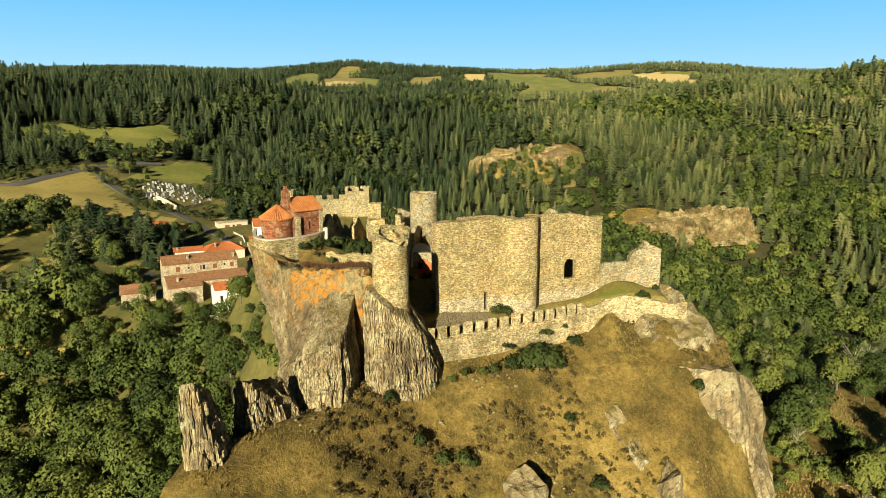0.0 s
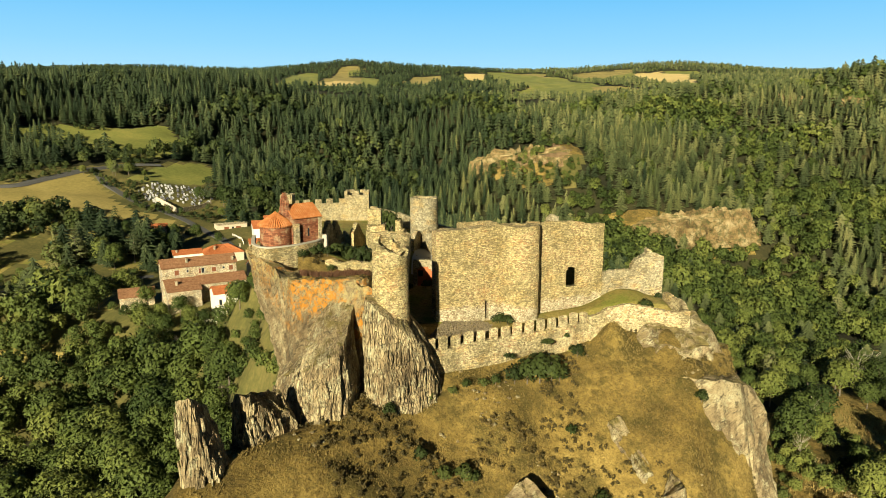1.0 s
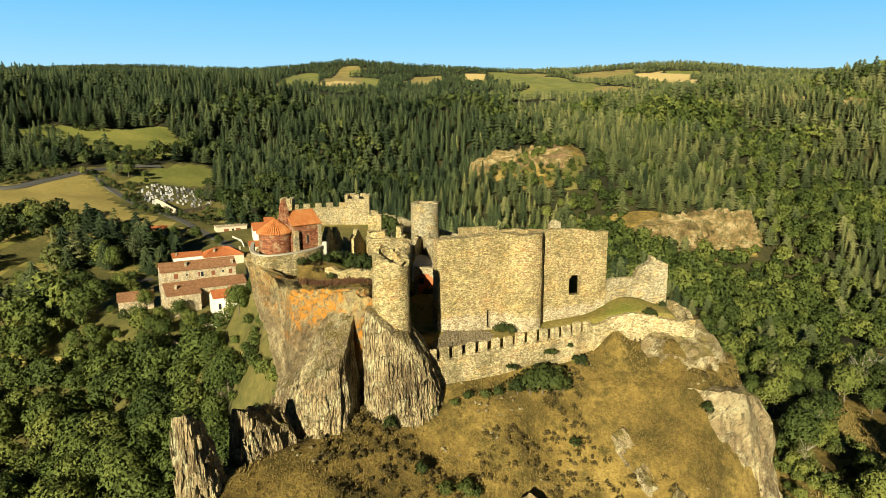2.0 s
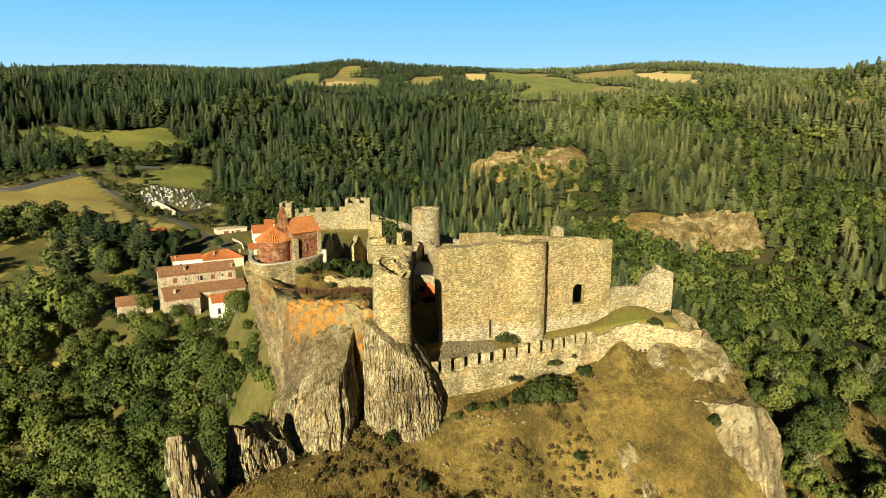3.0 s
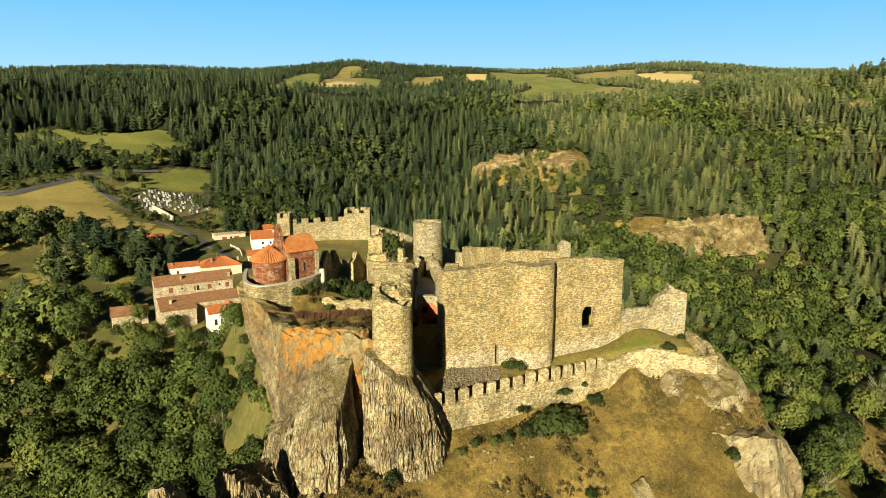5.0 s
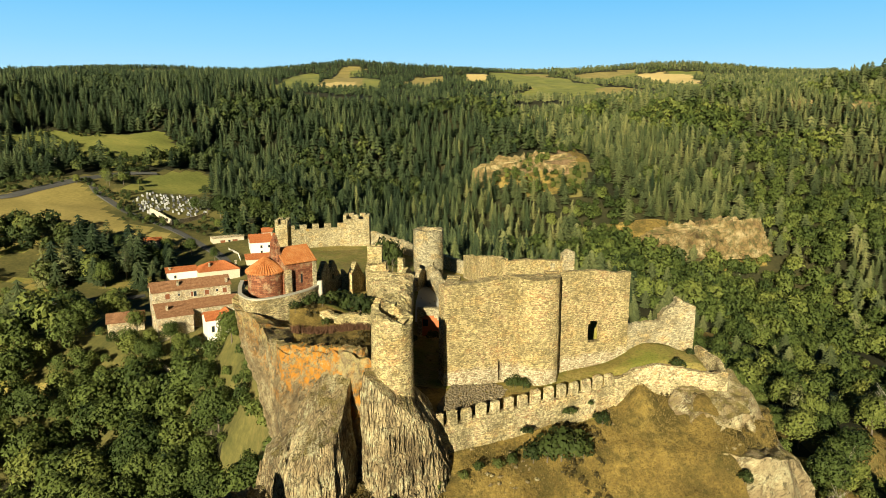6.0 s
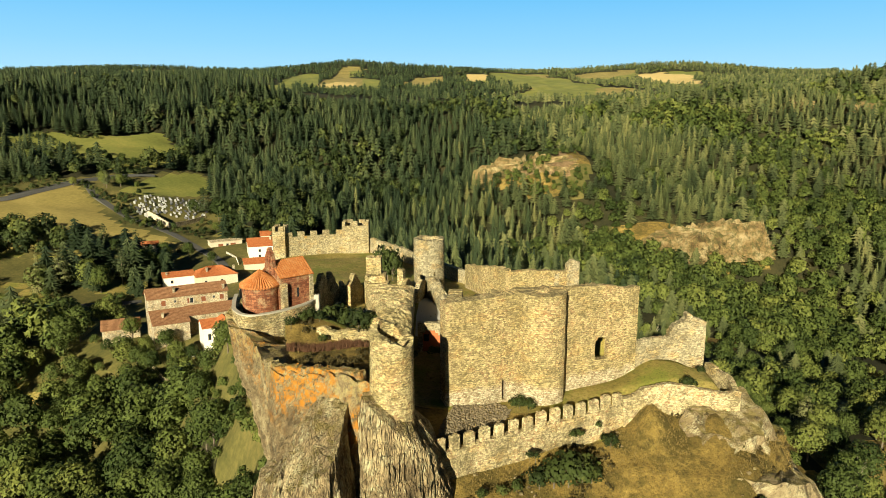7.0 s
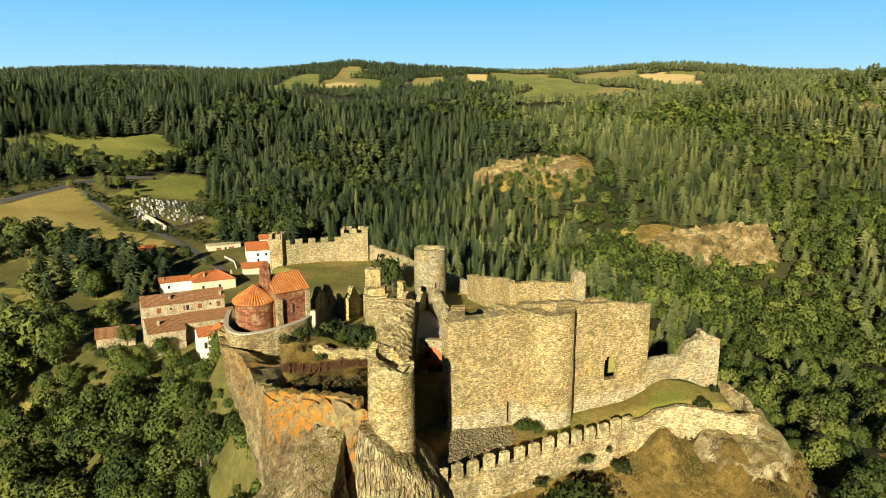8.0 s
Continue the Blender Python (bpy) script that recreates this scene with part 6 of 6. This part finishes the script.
# the woods
xs, ys = scatter(-520, 520, 226, 640, 7.5, 3)
ok = ~open_land(xs, ys) & in_view(xs, ys) & ~((xs > 50) & (xs < 230) & (ys < 330))
ok &= ~((xs > 30) & (xs <= 50) & (ys < 330))
ok &= ~((xs < -60) & (ys < 440) & (grid_noise(xs, ys, 24, 5) < 0.5))
near = ok & (ys < 380)
grow(xs[near], ys[near], mid_templates, 4, (0.42, 0.66), 1.0)
ok &= ys >= 380
grow(xs[ok], ys[ok], templates, 4, (0.42, 0.64), 1.0)
xs, ys = scatter(-720, 760, 640, 960, 7.8, 5)
ok = ~open_land(xs, ys) & in_view(xs, ys)
grow(xs[ok], ys[ok], far_templates, 6, (0.36, 0.64), 1.0)
xs, ys = scatter(-1500, 1500, 1250, 2800, 15.5, 8)
ok = ~open_land(xs, ys) & in_view(xs, ys) & (far_wood(xs, ys) > far_open(ys))
grow(xs[ok], ys[ok], tiny_templates, 7, (0.3, 0.9), 1.05)
# scrub along the lanes, on the ledges and round the village
xs, ys = scatter(-330, -60, 226, 600, 4.2, 23)
scrub = np.zeros(len(xs), bool)
for poly in CLEAR[:6]:
    scrub |= inside(xs, ys, poly)
for poly in OPEN_LAND:
    scrub &= ~inside(xs, ys, poly)
scrub &= (grid_noise(xs, ys, 14, 43) > 0.5) & in_view(xs, ys)
grow(xs[scrub], ys[scrub], templates, 24, (2.0, 3.0), 0.3)
xs, ys = scatter(8, 240, 455, 660, 5.0, 25)
ledge = inside(xs, ys, CLEAR[3]) | inside(xs, ys, CLEAR[4])
ledge &= grid_noise(xs, ys, 16, 45) > 0.4
grow(xs[ledge], ys[ledge], templates, 26, (0.8, 0.95), 0.42)
xs, ys = scatter(56, 230, 130, 330, 5.0, 73)
gap = ~open_land(xs, ys) & (grid_noise(xs, ys, 24, 61) >= 0.6) & (grid_noise(xs, ys, 9, 74) > 0.45)
grow(xs[gap], ys[gap], mid_templates, 75, (0.85, 0.95), 0.32)
xs, ys = scatter(56, 112, 100, 170, 3.6, 27)
flank = (inside(xs, ys, CLEAR[-1]) | (off_edge(xs, ys, CLEAR[-1]) < 12)) & ~inside(xs, ys, FIELD_E) & (grid_noise(xs, ys, 10, 47) > 0.45)
grow(xs[flank], ys[flank], mid_templates, 28, (2.0, 3.0), 0.32)
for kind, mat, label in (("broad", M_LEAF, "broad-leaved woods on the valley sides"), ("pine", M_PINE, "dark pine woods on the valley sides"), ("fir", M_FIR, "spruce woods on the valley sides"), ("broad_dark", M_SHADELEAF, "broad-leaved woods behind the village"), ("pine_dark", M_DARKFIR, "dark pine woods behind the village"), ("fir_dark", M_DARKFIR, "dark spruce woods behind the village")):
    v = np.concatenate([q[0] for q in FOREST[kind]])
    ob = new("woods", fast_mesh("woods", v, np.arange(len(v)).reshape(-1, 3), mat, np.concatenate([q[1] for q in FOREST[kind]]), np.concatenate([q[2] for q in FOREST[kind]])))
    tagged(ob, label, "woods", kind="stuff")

# single trees by the fields and the village
for x, y, size, kind in ((-242, 462, 0.6, "broad"), (-223, 467, 0.8, "pine"), (-226, 470, 0.9, "broad"), (-217, 474, 0.8, "broad"), (-208, 478, 0.5, "broad"), (-172, 403, 0.4, "broad"), (-198, 426, 0.45, "broad"), (-190, 420, 0.4, "broad"),
                         (-217, 360, 1.2, "broad"), (-209, 363, 1.1, "broad"), (-203, 362, 0.9, "pine"), (-196, 360, 1.1, "broad"), (-186, 358, 0.9, "broad"), (-174, 360, 1.0, "pine"), (-167, 358, 0.8, "broad"), (-160, 352, 1.1, "pine"), (-153, 350, 1.2, "pine"),
                         (-176, 305, 1.2, "fir"), (-168, 308, 1.3, "pine"), (-160, 314, 1.2, "broad"), (-152, 310, 1.1, "broad"), (-147, 320, 1.2, "pine"), (-142, 336, 1.2, "broad"), (-136, 340, 1.0, "broad"), (-143, 358, 0.9, "broad"), (-133, 364, 0.8, "broad"),
                         (-159, 446, 0.9, "broad"), (-152, 446, 1.2, "pine"), (-143, 444, 1.3, "broad"), (-134, 446, 1.1, "pine"), (-128, 442, 1.0, "pine"), (-122, 450, 1.2, "broad"), (-137, 420, 0.6, "broad"), (-118, 404, 0.8, "broad"), (-117, 352, 0.6, "broad"),
                         (-264, 508, 1.0, "broad"), (-256, 514, 0.8, "broad"), (-274, 506, 0.9, "pine"), (-284, 510, 1.0, "broad"), (-296, 508, 1.1, "broad"), (-306, 512, 1.0, "pine"), (-248, 524, 0.7, "broad"), (-240, 528, 0.7, "broad"), (-232, 530, 0.6, "broad"),
                         (-130, 250, 1.2, "broad"), (-138, 256, 1.3, "broad"), (-126, 262, 1.0, "broad"), (-132, 244, 1.2, "broad"), (-108, 236, 0.8, "broad"), (-102, 232, 0.7, "broad"), (-160, 262, 0.7, "broad"),
                         (-56, 206, 0.6, "fir"), (-60, 196, 0.8, "broad"), (-66, 190, 0.9, "broad"), (-84, 214, 0.7, "broad"), (-92, 210, 0.8, "broad"),
                         (154, 462, 0.7, "broad"), (186, 470, 0.5, "broad"), (100, 545, 0.5, "broad")):
    plant(kind, x, y, size)


for h in HEDGES:
    hedge(*h)

for x, y, size in ((-108, 237, 0.55), (-101, 237, 0.63), (-95, 239, 0.71), (-88, 231, 0.79), (-84, 232, 0.55), (-98, 230, 0.63), (-111, 249, 0.71), (-123, 264, 0.79)):
    plant("broad", x, y, size, None, "trees below the village")

# half-bare trees on the flank of the hill
BARE = []
for i in range(3):
    v, f, q = broad_crown(rng, 420, 10, 8.5, 0.32, 16)
    tv, tf = limbs(rng, 11, 0.22, 26, 4.0, 1.0)
    BARE.append((fast_mesh("crown", v, f, M_LEAF, q), mesh_from("trunk", tv, tf, M_DEAD)))
for x, y, size in ((92, 163, 1.0), (88, 158, 0.8), (84, 150, 0.7), (97, 172, 0.8), (124, 196, 1.2), (132, 203, 1.1), (70, 150, 0.7), (62, 140, 0.6), (150, 330, 1.0), (86, 290, 1.0)):
    crown, trunk = BARE[random.randrange(3)]
    t = tagged(new("tree"), "thin half-bare tree with pale branches", "tree", "trees of the valley")
    t.matrix_world = Matrix.Translation((x, y, z_at(x, y))) @ Matrix.Rotation(rnd(0, 6.28), 4, "Z") @ Matrix.Diagonal((size, size, size, 1))
    part_mesh("trunk", trunk, t)
    part_mesh("crown", crown, t)


# bushes
def low_crown(n, size):
    v, f, q = broad_crown(rng, n, 1.9, 2.4, size, 9)
    return fast_mesh("leaves", v, f, M_BUSH, q)


BUSH = [low_crown(420, 0.16) for _ in range(4)]
tv, tf = limbs(rng, 1.2, 0.06, 5, 0.9, 0.7)
BUSH_STEM = mesh_from("stem", tv, tf, M_BARK)


def bush(x, y, size, z=None, label="green bush rooted among stones", tall=1.0):
    t = new("bush")
    tagged(t, label, "bush", "bushes on the castle rock")
    t.matrix_world = Matrix.Translation((x, y, z_at(x, y) if z is None else z)) @ Matrix.Rotation(rnd(0, 6.28), 4, "Z") @ Matrix.Diagonal((size, size, size * tall, 1))
    part_mesh("stem", BUSH_STEM, t)
    part_mesh("leaves", BUSH[random.randrange(4)], t)


for x, y, size in ((13, 102, 2.2), (15, 102.4, 2.6), (17, 103.4, 2.2), (18.4, 103.6, 1.5), (11, 101.4, 1.6), (8, 100, 0.9), (6, 99, 0.8), (3.4, 97.6, 0.8), (1.4, 96, 0.7), (-3, 84, 1.0), (0, 83, 1.1), (2.6, 83.6, 1.3), (4, 84, 0.9), (19, 96, 0.9), (22, 88, 1.2), (40, 101, 1.1),
                   (35.5, 117, 1.2), (9.6, 113, 1.1), (10.8, 112.4, 1.0), (8.8, 113.4, 0.7), (22.4, 110.4, 1.2), (-7.4, 88.6, 1.0), (-2, 93.6, 0.8),
                   (-13.7, 130.7, 2.4), (-15.6, 129, 2.2), (-12, 129, 1.9), (-18.5, 130.5, 1.6), (-19.4, 133, 1.8), (-20.4, 128, 1.3), (-24, 124.6, 0.9), (-27, 121, 0.8), (-25.4, 122.4, 0.9), (-23, 125.8, 1.1),
                    (-6.4, 128, 0.7), (-3.4, 129.6, 0.9), (-2.4, 129.8, 0.8), (39, 121.6, 0.7), (-21.6, 126, 1.0), (-20.2, 121, 0.7), (66, 128, 1.6), (72, 134, 1.8), (80, 146, 1.6), (64, 118, 1.3), (86, 138, 1.8), (92, 146, 1.7), (94, 156, 1.9), (62, 124, 1.5), (76, 150, 2.0), (58, 121, 1.2)):
    bush(x, y, size)
for x, y, z, size in ((9.9, 103.2, -4.2, 0.55), (10.8, 103.8, -4.6, 0.6), (16.4, 107.4, -3.4, 0.6), (17.4, 107.9, -3.6, 0.65), (20.4, 109.6, -3.0, 0.5)):
    bush(x, y, size, z, "small plant growing out of the curtain wall")


for x, y, size in ((-15.0, 180, 2.3), (-13.6, 176, 2.0), (-16.6, 184, 2.3), (-14.2, 186, 2.2)):
    bush(x, y, size, None, "tall dark bush behind the ruined pillar", 1.7)


# dry grass, loose stones and rubble
def strew(name, label, category, places, make, material):
    """Many small shapes as one object."""
    verts, tris, base = [], [], 0
    xy = np.array(places)
    for (x, y), z in zip(xy, land(xy[:, 0], xy[:, 1])):
        v, f = make(x, y, z)
        verts.append(v)
        tris.append(f + base)
        base += len(v)
    ob = new(name, fast_mesh(name, np.concatenate(verts), np.concatenate(tris), material))
    return tagged(ob, label, category, kind="stuff")


def tuft_at(high, wide):
    def make(x, y, z):
        s = rng.uniform(0.6, 1.4)
        a = rng.uniform(0, 6.283, 6)
        c = np.stack([np.cos(a), np.sin(a)], -1)
        foot = np.c_[x + c * 0.12, np.full(6, z - 0.05)]
        side = np.c_[-c[:, 1], c[:, 0], np.zeros(6)] * 0.07 * wide
        tip = np.c_[x + c[:, 0] * wide * rng.uniform(0.2, 0.5, 6), y + c[:, 1] * wide * rng.uniform(0.2, 0.5, 6), z + high * s * rng.uniform(0.6, 1.2, 6)]
        foot[:, 1] = y + c[:, 1] * 0.12
        v = np.stack([foot - side, foot + side, tip], 1).reshape(-1, 3)
        return v, np.arange(18).reshape(-1, 3)
    return make


def stone_at(lo, hi, lift=0.1):
    octa = np.array([(1, 0, 0), (0, 1, 0), (-1, 0, 0), (0, -1, 0), (0, 0, 1), (0, 0, -1)], float)
    faces = np.array([(0, 1, 4), (1, 2, 4), (2, 3, 4), (3, 0, 4), (1, 0, 5), (2, 1, 5), (3, 2, 5), (0, 3, 5)])

    def make(x, y, z):
        s = lo * (hi / lo) ** rng.uniform(0, 1)
        v = (octa + rng.normal(0, 0.22, octa.shape)) * (s, s * rng.uniform(0.6, 1.2), s * rng.uniform(0.4, 0.8))
        a = rng.uniform(0, 6.283)
        v[:, :2] = np.stack([v[:, 0] * math.cos(a) - v[:, 1] * math.sin(a), v[:, 0] * math.sin(a) + v[:, 1] * math.cos(a)], -1)
        return v + (x, y, z + lift * s), faces
    return make


def places(x0, x1, y0, y1, n, test):
    xs, ys = rng.uniform(x0, x1, n), rng.uniform(y0, y1, n)
    ok = test(xs, ys)
    return list(zip(xs[ok], ys[ok]))


slope_test = lambda x, y: ~inside(x, y, PLATEAU) & (grid_noise(x, y, 5, 31) > 0.3)
strew("dry_grass", "tufts of dry straw-coloured grass on the slope", "grass", places(-28, 62, 62, 118, 22000, slope_test), tuft_at(0.3, 0.7), M_STRAW)
strew("dry_grass", "tufts of dry grass in the castle court", "grass", places(-36, 44, 100, 216, 1600, lambda x, y: inside(x, y, PLATEAU) & (grid_noise(x, y, 4, 33) > 0.45)), tuft_at(0.35, 0.7), M_STRAW)
strew("dry_grass", "tall dry grass of the strip below the hill", "grass", places(56, 124, 96, 196, 9000, lambda x, y: (inside(x, y, FIELD_E) | inside(x, y, CLEAR[-1]))), tuft_at(0.6, 1.0), M_STRAW)
strew("loose_stones", "pale loose stones strewn over the slope", "stones", places(-26, 58, 66, 114, 2600, lambda x, y: ~inside(x, y, PLATEAU) & (grid_noise(x, y, 8, 35) > 0.62)), stone_at(0.08, 0.5), M_SLAB)
strew("dead_stalks", "band of reddish-brown dead stalks behind the cliff edge", "plants", places(-27, -11, 112, 126, 4000, lambda x, y: inside(x, y, [(-25.5, 114.4), (-20, 116.6), (-15, 119.4), (-12.4, 121.6), (-12.4, 123.6), (-16, 122.2), (-21, 119.2), (-26, 117)])), tuft_at(0.6, 0.8), plain("dead_stalk", (0.13, 0.065, 0.035), 0.9, 0.3))
strew("loose_stones", "pale stony track between bushes", "stones", places(84, 93, 126, 156, 900, lambda x, y: np.abs(x - 88.5 + 0.1 * (y - 140)) < 2.2), stone_at(0.1, 0.5), M_SLAB)
strew("rubble", "dark brown rubble heap against the hall", "rubble", places(-3, 10, 99, 115, 5200, lambda x, y: inside(x, y, [(-2.6, 101.6), (-1.6, 107), (0.0, 112.8), (6.6, 115), (8.4, 112.6), (6.6, 107.4), (1, 103.6)])), stone_at(0.1, 0.32, 0.3), plain("rubble_stone", (0.2, 0.16, 0.1), 0.95, 0.6, 2.0))

verts, base = [], []
garden = [(-34, 120), (-28, 119.4), (-22, 127.6), (-13.5, 125), (-10.5, 112), (-11.5, 101), (-24, 106.5), (-30, 115)]
for x, y in places(-26, 56, 66, 116, 2400, lambda x, y: ~inside(x, y, PLATEAU) & (grid_noise(x, y, 9, 37) > 0.5)) + places(-34, -10, 100, 128, 420, lambda x, y: inside(x, y, garden) & (grid_noise(x, y, 4, 47) > 0.4)):
    v, f, q = broad_crown(rng, 26, rng.uniform(0.5, 1.0), rng.uniform(0.7, 1.6), 0.2, 4)
    verts.append(v + (x, y, 0))
    base.append(np.full(len(v), len(base)))
v = np.concatenate(verts)
first = np.concatenate(base)
mids = np.array([q[:, :2].mean(0) for q in verts])
v[:, 2] += land(mids[:, 0], mids[:, 1])[first] - 0.1
tagged(new("heath", fast_mesh("heath", v, np.arange(len(v)).reshape(-1, 3), leaf_material("dry_heath", (0.05, 0.04, 0.015), (0.12, 0.085, 0.028), (0.22, 0.16, 0.05)))), "low brown heath scrub over the slope", "scrub", kind="stuff")
